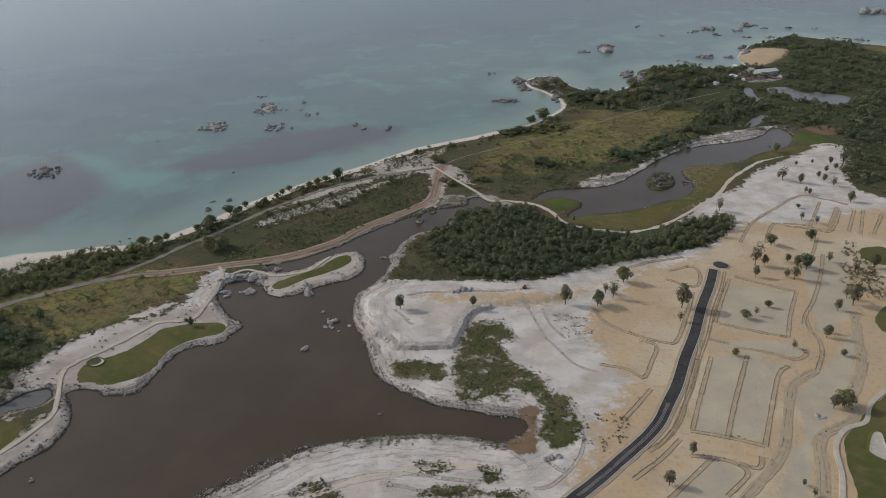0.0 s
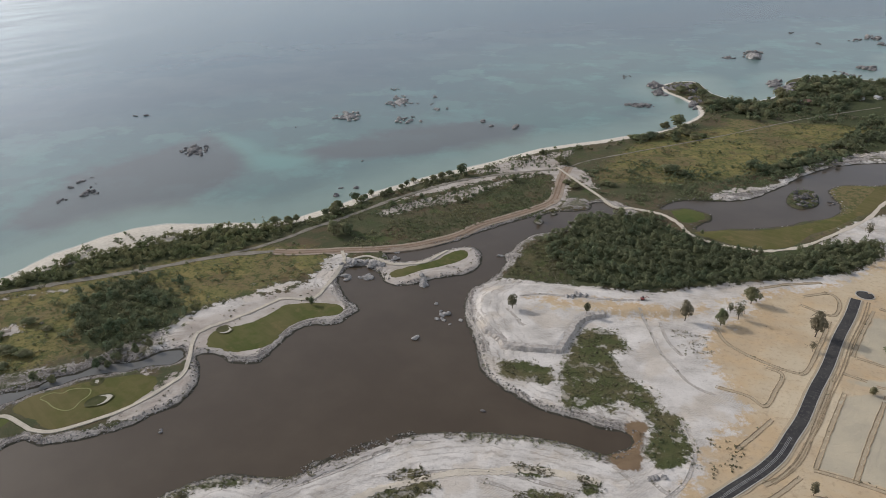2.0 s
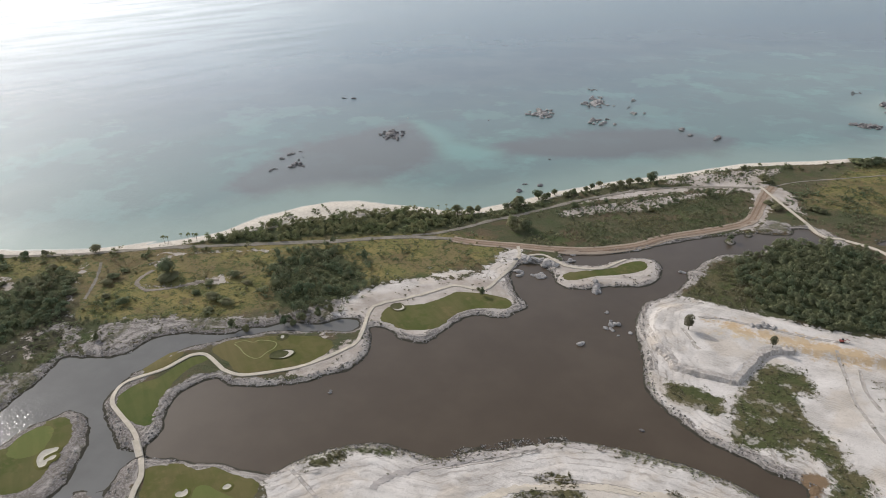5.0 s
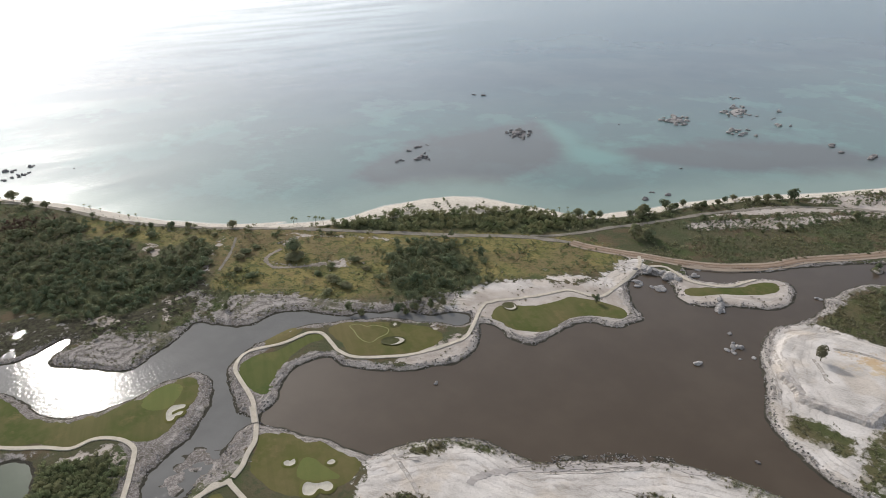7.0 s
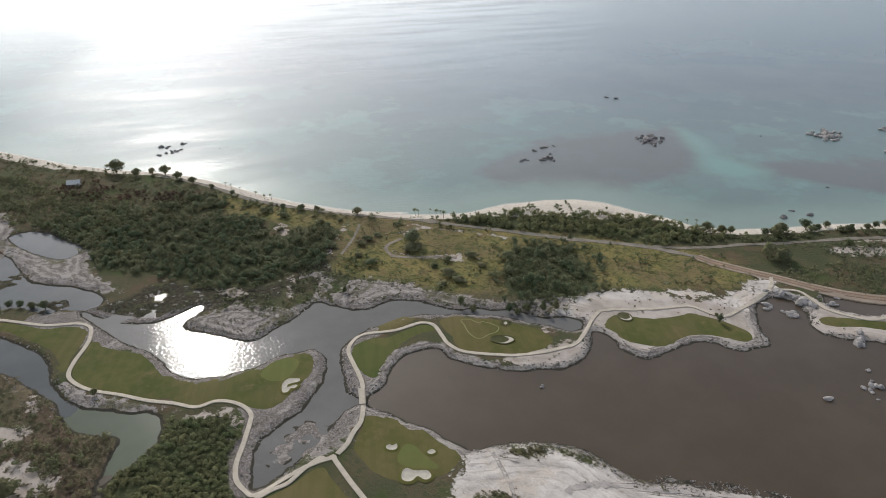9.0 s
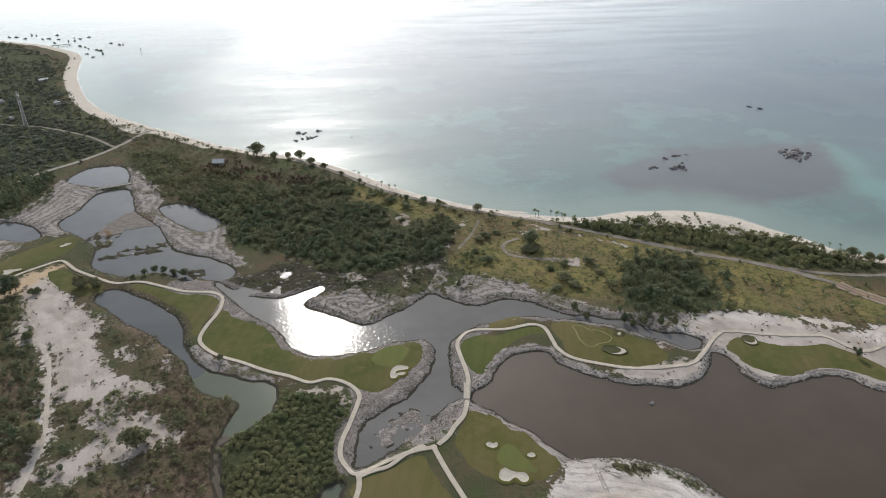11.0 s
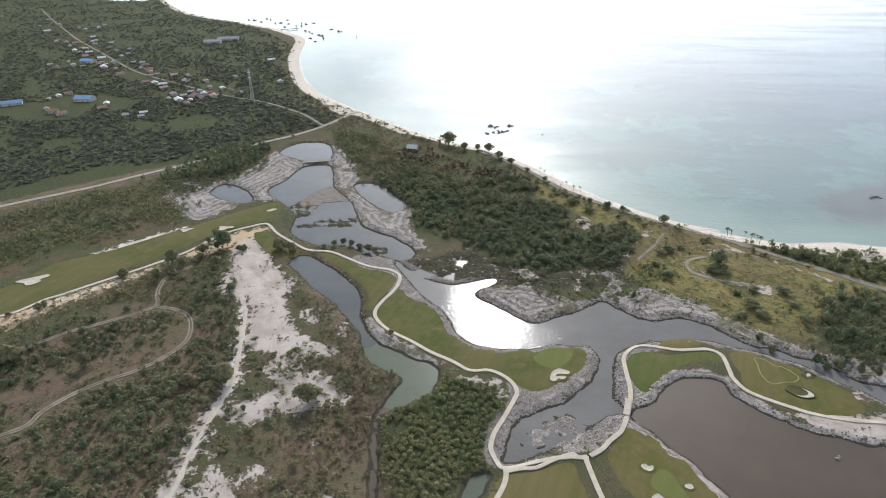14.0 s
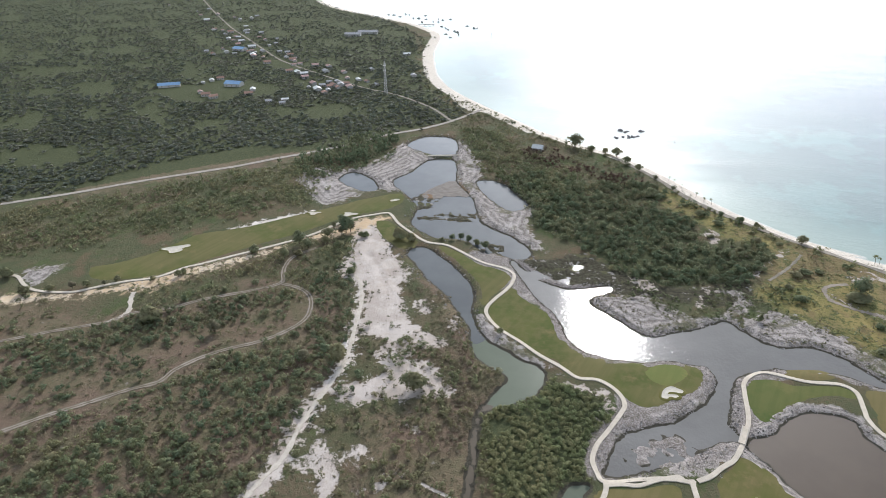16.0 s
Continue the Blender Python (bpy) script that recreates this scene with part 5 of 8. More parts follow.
# ---- the lie of the land ----
WATER_LEVEL, SEA_LEVEL = -1.2, -1.6
coast = np.array([(2600, 900), (1500, 960)] + COAST_EAST + COAST_MID + COAST_WEST + [(-1900, -260), (-2300, -800), (-5200, -1500)], float)
sea_outline = np.vstack([coast, [(-5900, -1500), (-5900, 5900), (5900, 5900), (5900, 900)]])
MAIN_LAKE = smooth(LAKE_SHORE_A + LAKE_SHORE_B + LAKE_SHORE_C, cuts=2)
EAST_LAKE = smooth(LAKE_EAST, cuts=2)
LAGOON = smooth(LAGOON_A + LAGOON_B, cuts=2)
BROWN_PONDS = [smooth(p) for p in (POND_VILLAGE, POND_BEND, POND_SMALL)]
PUDDLES = [smooth(p) for p in (PUDDLE_A, PUDDLE_B, PUDDLE_C)]
GREY_PONDS = [smooth(p) for p in (POOL_A, POOL_B, POOL_C, POOL_D, POND_LONG)]
GREEN_PONDS = [smooth(p) for p in (POND_GREEN, POND_FOOT)]
LAKES = [MAIN_LAKE, EAST_LAKE, LAGOON] + BROWN_PONDS + GREY_PONDS + GREEN_PONDS
LAWNS = {k: smooth(v) for k, v in dict(
    GREEN_LEFT=GREEN_LEFT, GREEN_ISLET=GREEN_ISLET, GREEN_HEART=GREEN_HEART, GREEN_TEE=GREEN_TEE, GREEN_LONG=GREEN_LONG,
    GREEN_SOUTH=GREEN_SOUTH, FAIRWAY_MID=FAIRWAY_MID, FAIRWAY_BANK=FAIRWAY_BANK, FAIRWAY_FAR=FAIRWAY_FAR, FAIRWAY_TURN=FAIRWAY_TURN, FAIRWAY_TIP=FAIRWAY_TIP,
    FAIRWAY_EAST=FAIRWAY_EAST, GREEN_EDGE_A=GREEN_EDGE_A, GREEN_EDGE_B=GREEN_EDGE_B, GREEN_NORTH=GREEN_NORTH,
    GREEN_SHORE=GREEN_SHORE, GREEN_UPPER=GREEN_UPPER, GREEN_POND=GREEN_POND).items()}
FORESTS = {k: smooth(v) for k, v in dict(
    A=FOREST_A, COAST=FOREST_COAST, WEST=FOREST_WEST, CLUMP=FOREST_CLUMP, HOLLOW=FOREST_HOLLOW, RISE=FOREST_RISE,
    CAPE=FOREST_CAPE, FAR=FOREST_FAR).items()}

AX, AY = axis(-620, 290, 2.0, 5900), axis(-230, 600, 2.0, 5900)
GX, GY = np.meshgrid(AX, AY)
in_sea = inside_distance(GX, GY, sea_outline, 700.0)
in_lake = union(GX, GY, LAKES)
CREEK_LINE = smooth(CREEK, False, 4)
in_lake = np.maximum(in_lake, 1.5 - line_distance(GX, GY, CREEK_LINE, 30.0))
in_lake += np.where(in_lake < 25, 1.1 * waves(GX, GY, 17, 21, 3) + 0.9 * waves(GX, GY, 6.5, 23, 2), 0)
puddles = union(GX, GY, PUDDLES, 20.0) + 3.2 * waves(GX, GY, 8, 27, 3)
islets = union(GX, GY, [smooth(p) for p in (ISLE_SCRUB, ISLET_A, ISLET_B)], 20.0)
in_lake = np.minimum(in_lake, -1.4 * islets)
in_lawn = union(GX, GY, LAWNS.values(), 25.0)
rubble = union(GX, GY, [smooth(p) for p in (RUBBLE_POINT, RUBBLE_BANK, RUBBLE_UP_W, RUBBLE_UP_E, BANK_SOUTH, BANK_POND, PATCH_D, PATCH_E, PATCH_F, PATCH_G, PATCH_H, PATCH_I)], 30.0)
bare = union(GX, GY, [smooth(p, cuts=2) for p in (BARE_EAST, BARE_POINT,  WHITE_LOTS, BARE_SOUTH)], 40.0)
bare = np.maximum(bare, union(GX, GY, [smooth(p, cuts=2) for p in (SAND_INLAND_A, SAND_INLAND_B, SAND_SOUTH, SAND_SPOT_A, SAND_SPOT_B, SAND_SPOT_C, SAND_SPOT_D, SAND_SPOT_E, BANK_PATH)], 40.0) - 1.6)
bare = np.maximum(bare, inside_distance(GX, GY, smooth(SAND_WHEELS), 30.0) + 0.4)
bare = np.maximum(bare, union(GX, GY, [smooth(p, cuts=2) for p in (GREY_FLAT,)], 40.0) - 3.0)
bare = np.maximum(bare, union(GX, GY, [smooth(p, cuts=2) for p in (SAND_COAST, SAND_COAST_EAST)], 40.0) - 4.2)
bare = np.maximum(bare, union(GX, GY, [smooth(p, cuts=2) for p in (BANK_EASTLAKE,)], 40.0) + 1.0)
bare = np.maximum(bare, union(GX, GY, [smooth(p, cuts=2) for p in (PATCH_A, PATCH_C, JUNCTION, SAND_STRIP, SAND_VERGE)], 40.0) - 1.2)
bare = np.maximum(bare, union(GX, GY, [smooth(p, cuts=2) for p in (PATCH_B, PATCH_K, PATCH_L, PATCH_M, PATCH_N, PATCH_O)], 40.0) - 3.2)
bare = np.maximum(bare, 1.9 - 0.8 * line_distance(GX, GY, smooth(TRACK_SAND, False, 4), 30.0))
terrace = inside_distance(GX, GY, smooth(TERRACE), 25.0)

land = 0.35 * waves(GX, GY, 60, 3) + 0.15 * waves(GX, GY, 13, 5, 3)
land = land * step01(-in_lawn, -2, 6) + 0.12 * waves(GX, GY, 40, 8) * step01(in_lawn, -6, 2)
land += step01(rubble, -3, 3) * (0.5 * waves(GX, GY, 9, 11, 3) + 0.25)
land += step01(bare, 0, 4) * step01(-in_lawn, 0, 4) * (0.22 * waves(GX, GY, 7.5, 31, 2) + 0.3 * waves(GX, GY, 24, 33, 3))
land += 2.0 * step01(terrace, 0.3, 2.6)
land += step01(bare, 0, 3) * step01(-in_lawn, 0, 3) * step01(-in_lake, 2, 5) * step01(in_lake, -34, -20) * 0.3 * np.sin(in_lake * 1.05 + 5 * waves(GX, GY, 50, 41, 3))
land -= 0.25 * step01(in_lawn, 0, 2)
land = np.minimum(land, WATER_LEVEL - 0.32 * in_lake)
land = np.minimum(land, WATER_LEVEL - 0.2 * puddles)
land = np.minimum(land, SEA_LEVEL - 0.13 * in_sea)
weed = union(GX, GY, [smooth(p) for p in (WEED_A, WEED_B, WEED_C, WEED_D, WEED_E, WEED_F)], 10.0)
land = np.maximum(land, WATER_LEVEL + 0.5 * waves(GX, GY, 17, 29, 2) + 0.45 * waves(GX, GY, 9, 30, 2) + 0.4 * waves(GX, GY, 6, 36, 1) + 0.1 * np.minimum(weed, 1.5) - 0.1 - np.where(weed > -3, 0, 5))
HEIGHTS = np.maximum(land, -7.0)


def ground_height(x, y):
    x, y = np.asarray(x, float), np.asarray(y, float)
    i = np.clip(np.searchsorted(AX, x) - 1, 0, len(AX) - 2)
    j = np.clip(np.searchsorted(AY, y) - 1, 0, len(AY) - 2)
    u, v = (x - AX[i]) / (AX[i + 1] - AX[i]), (y - AY[j]) / (AY[j + 1] - AY[j])
    return (HEIGHTS[j, i] * (1 - u) + HEIGHTS[j, i + 1] * u) * (1 - v) + (HEIGHTS[j + 1, i] * (1 - u) + HEIGHTS[j + 1, i + 1] * u) * v


ground_mesh = grid_mesh("ground", AX, AY, HEIGHTS)
give(ground_mesh, "shore", np.minimum(in_lake, -1.0 - weed))
give(ground_mesh, "rubble", rubble)
give(ground_mesh, "pale_bank", np.minimum(union(GX, GY, [MAIN_LAKE], 30.0), -1.4 * islets))
give(ground_mesh, "gravel_bank", np.maximum(union(GX, GY, [LAGOON], 30.0), union(GX, GY, [smooth(p) for p in (BANK_TIP, BANK_ISLET, BANK_FAIR)], 30.0) + 1.5))
give(ground_mesh, "bare", bare)
give(ground_mesh, "dull_sand", np.maximum(union(GX, GY, [smooth(p) for p in (SAND_INLAND_A, SAND_INLAND_B, SAND_SOUTH, SAND_SPOT_A, SAND_SPOT_B, SAND_SPOT_C, SAND_SPOT_D, SAND_SPOT_E, BANK_PATH, SAND_WHEELS, GREY_FLAT, SAND_COAST, SAND_COAST_EAST, JUNCTION, PATCH_A, PATCH_B, PATCH_K, PATCH_L, PATCH_M, PATCH_N, PATCH_O)], 20.0), union(GX, GY, [LAWNS[k] for k in ("GREEN_LEFT", "GREEN_ISLET", "GREEN_HEART", "GREEN_LONG")], 40.0) + 15.0))
give(ground_mesh, "tan", np.maximum(np.maximum(inside_distance(GX, GY, smooth(TAN_EAST), 40.0), inside_distance(GX, GY, smooth(TAN_STRIP), 40.0) - 4.0), union(GX, GY, [smooth(SAND_STRIP), smooth(SAND_BAY)], 40.0) - 1.0))
give(ground_mesh, "lot", np.maximum(union(GX, GY, [np.array(p, float) for p in LOTS], 20.0), -20.0))
give(ground_mesh, "mud", union(GX, GY, [smooth(p) for p in (MUD_FLAT, MUD_BAR, RED_CLEARING)], 20.0))
give(ground_mesh, "marsh", union(GX, GY, [smooth(p) for p in (MARSH, WEED_D, WEED_E, WEED_F)], 25.0))
give(ground_mesh, "heath", union(GX, GY, [smooth(p) for p in (SCRUB_SOUTH, ROUGH_DARK, SCRUB_POND, ROAD_HEATH, SCRUB_MIDDLE, SHALLOW)], 40.0))
give(ground_mesh, "forest", union(GX, GY, FORESTS.values(), 30.0))
give(ground_mesh, "beach", np.maximum(in_sea + np.where(GX < 60, np.where(GX < -640, 16.0, 11.0), np.where(GX < 150, 4.0, -4.0)), np.maximum(inside_distance(GX, GY, smooth(SAND_SPIT), 60.0), inside_distance(GX, GY, smooth(BEACH_COVE), 60.0))))
give(ground_mesh, "cover", union(GX, GY, [smooth(p) for p in (SCRUB_TRI, SCRUB_TOE, SCRUB_BANK_E, SCRUB_BANK_W, SCRUB_ISLE, SCRUB_SA, SCRUB_SB, SCRUB_SC, SCRUB_SD, SCRUB_SE, SCRUB_SF, SCRUB_SG, SCRUB_SH, SCRUB_SI, SCRUB_MUD)], 20.0))
give(ground_mesh, "meadow", union(GX, GY, [smooth(p) for p in (MEADOW_EAST, MEADOW_WEST, MEADOW_COAST, GREEN_SHORE_DRY, VILLAGE_GREEN, VILLAGE_LANE, VILLAGE_YARD, CAPE_LAWN_A, CAPE_LAWN_B, CAPE_LAWN_C, CAPE_LAWN_D, CAPE_LAWN_E)], 60.0))
ground_mesh.materials.append(GROUND)
tagged(new("ground", ground_mesh), "sandy coastal land with scrub, bare sand and stony banks", "ground", kind="structure")

sx, sy = AX[::2], AY[::2]
sea_d = in_sea[::2, ::2]
SX, SY = np.meshgrid(sx, sy)
sea_mesh = grid_mesh("sea", sx, sy, np.full(SX.shape, SEA_LEVEL), sea_d > -25)
give(sea_mesh, "coast", sea_d)
give(sea_mesh, "reef", union(SX, SY, [smooth(REEF_A), smooth(REEF_B)], 60.0))
give(sea_mesh, "bar", inside_distance(SX, SY, smooth(SANDBAR), 60.0))
# by bearing from the camera's place: where the sun glitter is let in
give(sea_mesh, "glint_sector", step01(np.degrees(np.arctan2(-SX, SY)), 28, 52))
# widening belt off the western shore where the sun glare is held back
give(sea_mesh, "glare_cut", step01(np.interp(-SX, (700, 820, 1300, 1700), (-40, 60, 300, 450)) - sea_d, -60, 50))
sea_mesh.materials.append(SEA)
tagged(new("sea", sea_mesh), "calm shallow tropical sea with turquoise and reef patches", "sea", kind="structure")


# ---- patches and ribbons that lie on the ground ----
def mesh_object(name, verts, faces, material, parent=None, smooth_faces=False):
    me = bpy.data.meshes.new(name)
    me.from_pydata([tuple(map(float, v)) for v in verts], [], [tuple(map(int, f)) for f in faces])
    if smooth_faces:
        me.polygons.foreach_set("use_smooth", np.ones(len(me.polygons), bool))
    me.materials.append(material)
    me.update()
    ob = new(name, me)
    ob.parent = parent
    return ob


def grown(poly, by):
    """The outline moved outwards."""
    t = np.roll(poly, -1, 0) - np.roll(poly, 1, 0)
    nrm = np.stack([t[:, 1], -t[:, 0]], 1) / (np.linalg.norm(t, axis=1)[:, None] + 1e-9)
    area = np.sum(poly[:, 0] * np.roll(poly[:, 1], -1) - poly[:, 1] * np.roll(poly[:, 0], -1))
    return poly + nrm * (by if area > 0 else -by)


def patch(name, poly, material, lift, spacing, level=None, skirt=0.0, rough=0.0):
    """A sheet with that outline; it follows the ground, or lies level."""
    from mathutils.geometry import delaunay_2d_cdt
    rnd = np.random.RandomState(len(poly))
    poly = poly + rnd.normal(0, rough, poly.shape) if rough else poly
    pts = [Vector(p) for p in poly]
    lo, hi = poly.min(0), poly.max(0)
    gx, gy = np.meshgrid(np.arange(lo[0], hi[0], spacing), np.arange(lo[1], hi[1], spacing))
    d = inside_distance(gx, gy, poly, spacing * 2)
    pts += [Vector((x, y)) for x, y in zip(gx[d > spacing * 0.3], gy[d > spacing * 0.3])]
    vs, _, fs, *_ = delaunay_2d_cdt(pts, [], [list(range(len(poly)))], 1, 1e-4)
    xy = np.array([tuple(v) for v in vs])
    z = np.full(len(xy), level) if level is not None else ground_height(xy[:, 0], xy[:, 1]) + lift
    if skirt:
        edge = np.abs(inside_distance(xy[:, 0], xy[:, 1], poly, 5.0)) < 0.05
        z = np.where(edge, z - skirt, z)
    return mesh_object(name, np.column_stack([xy, z]), fs, material, smooth_faces=True)


def ribbon(name, line, width, material, lift=0.14, drop=0.3, cuts=5, offset=0.0, parent=None, ragged=0.0, closed=False):
    """A strip along the line, with edges that go into the ground."""
    c = smooth(line, closed, cuts)
    t = np.gradient(c, axis=0)
    nrm = np.stack([-t[:, 1], t[:, 0]], 1) / (np.linalg.norm(t, axis=1)[:, None] + 1e-9)
    rnd = np.random.RandomState(len(c))
    half = width / 2 * (1 + ragged * rnd.uniform(-1, 1, (len(c), 1)))
    rows = []
    for k, dz in ((-1.0, -drop), (-0.97, lift), (0.0, lift + 0.03), (0.97, lift), (1.0, -drop)):
        p = c + nrm * (offset + k * half)
        rows.append(np.column_stack([p, np.maximum(ground_height(p[:, 0], p[:, 1]), WATER_LEVEL + 0.5) + dz]))
    n = len(c)
    verts = np.concatenate(rows)
    faces = [(a * n + i, (a + 1) * n + i, (a + 1) * n + i + 1, a * n + i + 1) for a in range(4) for i in range(n - 1)]
    faces = [f[::-1] for f in faces]
    return mesh_object(name, verts, faces, material, parent, smooth_faces=False)


def band(line, width):
    """The outline of a strip along a line."""
    t = np.gradient(line, axis=0)
    nrm = np.stack([-t[:, 1], t[:, 0]], 1) / (np.linalg.norm(t, axis=1)[:, None] + 1e-9)
    return np.vstack([line + nrm * width / 2, (line - nrm * width / 2)[::-1]])


def lake(name, poly, material, label):
    lake.drop -= 0.006
    ob = patch(name, grown(poly, 3.2), material, 0, 25.0, level=WATER_LEVEL + lake.drop)
    return tagged(ob, label, "lake", kind="structure")


lake.drop = 0.0
lake("lake", MAIN_LAKE, LAKE_BROWN, "wide lake of still muddy brown water")
lake("lake", EAST_LAKE, LAKE_BROWN, "long bent lake of grey brown water")
lake("lagoon", LAGOON, LAKE_GREY, "shallow grey lagoon glinting in the sun")
for p in BROWN_PONDS:
    lake("pond", p, LAKE_GREY, "pale grey pond among trees")
for p in GREY_PONDS:
    lake("pond", p, POOL_WATER, "slate grey pond among stony banks")
for p in PUDDLES:
    lake("puddle", p, LAKE_GREY, "shallow puddle in dark marsh")
lake("creek", band(CREEK_LINE, 3.0), CREEK_WATER, "narrow muddy creek draining the pond")
for p in GREEN_PONDS:
    lake("pond", p, LAKE_GREEN, "milky green pond beside scrub")

for key, p in LAWNS.items():
    fairway = key.startswith("FAIRWAY")
    turf = LAWN_LUSH if key in ("GREEN_LONG", "GREEN_NORTH", "GREEN_POND") else LAWN_DRY if key in ("GREEN_HEART", "GREEN_SOUTH", "FAIRWAY_TIP", "GREEN_TEE", "GREEN_UPPER", "GREEN_SHORE") else LAWN
    tagged(patch("fairway" if fairway else "golf_lawn", p, turf, 0.32, 5.0, skirt=0.4, rough=0.35),
           "mown green golf fairway" if fairway else "mown olive green golf lawn beside the water", "fairway" if fairway else "lawn", kind="structure")
for p in (PUTT_MID, PUTT_SOUTH):
    tagged(patch("putting_green", smooth(p), GREEN, 0.40, 3.0, skirt=0.1), "pale close-mown putting green", "putting green", kind="structure")


def bunker(poly, worn=False):
    """A hollow of sand behind a raised grass lip."""
    p = smooth(poly, cuts=4)
    if worn:
        q = p - p.mean(0)
        turn = np.arctan2(q[:, 1], q[:, 0])[:, None]
        p = p.mean(0) + q * (0.5 + 0.24 * np.sin(2 * turn + len(p)) + 0.1 * np.sin(5 * turn)) + q.max(0) * (0.25, -0.2)
    root = patch("sand_bunker", p, BUNKER_SAND, 0.42, 0.9)
    for v in root.data.vertices:
        d = float(inside_distance(np.array([v.co.x]), np.array([v.co.y]), p, 6.0)[0])
        v.co.z += 0.18 - 0.3 * min(max(d, 0), 0.8)
    tagged(root, "pale sand bunker with a raised grass lip", "bunker", group="golf bunkers")
    rings = [(0.0, 0.60), (0.6, 0.66), (1.6, 0.46), (2.3, 0.2)] if worn else [(0.0, 0.60), (0.3, 0.64), (1.0, 0.38), (1.5, 0.2)]
    rows = []
    for out, z in rings:
        q = grown(p, out)
        rows.append(np.column_stack([q, ground_height(q[:, 0], q[:, 1]) + z]))
    n = len(p)
    faces = [(a * n + i, a * n + (i + 1) % n, (a + 1) * n + (i + 1) % n, (a + 1) * n + i) for a in range(3) for i in range(n)]
    mesh_object("grass_lip", np.concatenate(rows), faces, LIP_DRY if worn else LIP, root, True)


for p in (BUNKER_MID, BUNKER_SOUTH_A, BUNKER_SOUTH_B, BUNKER_SOUTH_C, BUNKER_FAR_A, BUNKER_FAR_B, BUNKER_FAR_C, BUNKER_FAR_D, BUNKER_EAST):
    bunker(p)
bunker(BUNKER_TOP, True)


def hollow(poly, turn):
    """A grassy pit with a crescent of sand on one side."""
    p = smooth(poly, cuts=6)
    mid = p.mean(0)
    root = patch("sand_bunker", p, PIT_TURF, 0.5, 0.9)
    for v in root.data.vertices:
        d = float(inside_distance(np.array([v.co.x]), np.array([v.co.y]), p, 6.0)[0])
        v.co.z += 0.22 - 0.3 * min(max(d, 0), 1.2)
    tagged(root, "worn grassy golf bunker with a crescent of pale sand", "bunker", group="golf bunkers")
    q = p - mid
    near = np.cos(np.arctan2(q[:, 1], q[:, 0]) - turn)
    k = int(np.argmax(near))
    arc = np.roll(q, len(q) // 2 - k, 0)[len(q) // 5:-(len(q) // 5)]
    bow = np.linspace(-1, 1, len(arc))[:, None]
    crescent = mid + np.concatenate([arc * 0.93, (arc * (0.5 + 0.38 * bow ** 2))[::-1]])
    sand = patch("sand", crescent, BUNKER_SAND, 0.54, 0.8)
    sand.parent = root


for p, turn in ((BUNKER_HEART, 0.6), (BUNKER_LEFT, -0.5)):
    hollow(p, turn)


tagged(ribbon("lawn_edging", PUTT_HEART, 0.6, EDGING, 0.36, 0.1, closed=True), "thin pale heart-shaped edging on a golf lawn", "edging", kind="structure")
for line, w in ((PATH_MAIN, 2.1), (PATH_ISLET, 1.9), (PATH_SOUTH, 2.1), (PATH_MID, 2.1), (PATH_MID_TAIL, 2.1), (PATH_TWIN, 1.8), (PATH_FAR, 2.2), (PATH_NORTH[:5], 2.4), (PATH_EAST, 2.1)):
    tagged(ribbon("cart_path", line, w, CONCRETE, 0.40, 0.4), "narrow pale concrete golf cart path", "path", kind="structure")
red_road = tagged(ribbon("road", ROAD_RED[:13], 9.0, VERGE, 0.2, 0.5, ragged=0.08), "graded red laterite road with wheel marks", "road", kind="structure")
tagged(ribbon("road", ROAD_RED[12:], 4.8, GREY_ROAD, 0.2, 0.4, ragged=0.3), "worn grey coastal dirt road", "road", kind="structure")
ribbon("carriageway", ROAD_RED[:13], 5.4, RED_EARTH, 0.25, 0.1, ragged=0.06, parent=red_road)
for off in (-1.5, 1.4):
    ribbon("wheel_rut", ROAD_RED[:13], 0.9, RUT, 0.29, 0.1, offset=off, ragged=0.2, parent=red_road)
tagged(ribbon("road", ROAD_BEACH, 3.8, GREY_ROAD, 0.2, 0.4, ragged=0.35), "worn grey dirt road behind the beach", "road", kind="structure")
tagged(ribbon("road", ROAD_INLAND, 4.6, ROAD_PALE, 0.3, 0.5, ragged=0.05), "pale straight country road", "road", kind="structure")
tagged(ribbon("road", ROAD_VILLAGE, 3.4, GREY_ROAD, 0.3, 0.5), "pale village road", "road", kind="structure")
for line, w, m in ((TRACK_LOOP, 3.2, DUST), (TRACK_UP, 3.0, DUST), (TRACK_FORK, 2.6, PALE_SAND), (TRACK_SAND, 2.2, PALE_SAND), (TRACK_MEADOW, 1.6, GREY_ROAD), (TRACK_DUNE, 2.6, RUT_PALE), (TRACK_GLADE, 1.8, GREY_ROAD), (TRACK_SOUTH, 3.2, TRACK_GREY), (TRACK_SOUTHB, 3.4, TRACK_TAN), (PATH_NORTH[4:], 3.0, TRACK_TAN)):
    track = tagged(ribbon("dirt_track", line, w, m, 0.12, 0.5, ragged=0.4, cuts=9), "uneven sandy dirt track through scrub", "track", kind="structure")
    for off in (-0.85, 0.8) if m is DUST else ():
        ribbon("wheel_rut", line, 0.8, RUT_PALE, 0.17, 0.1, cuts=9, offset=off, ragged=0.5, parent=track)

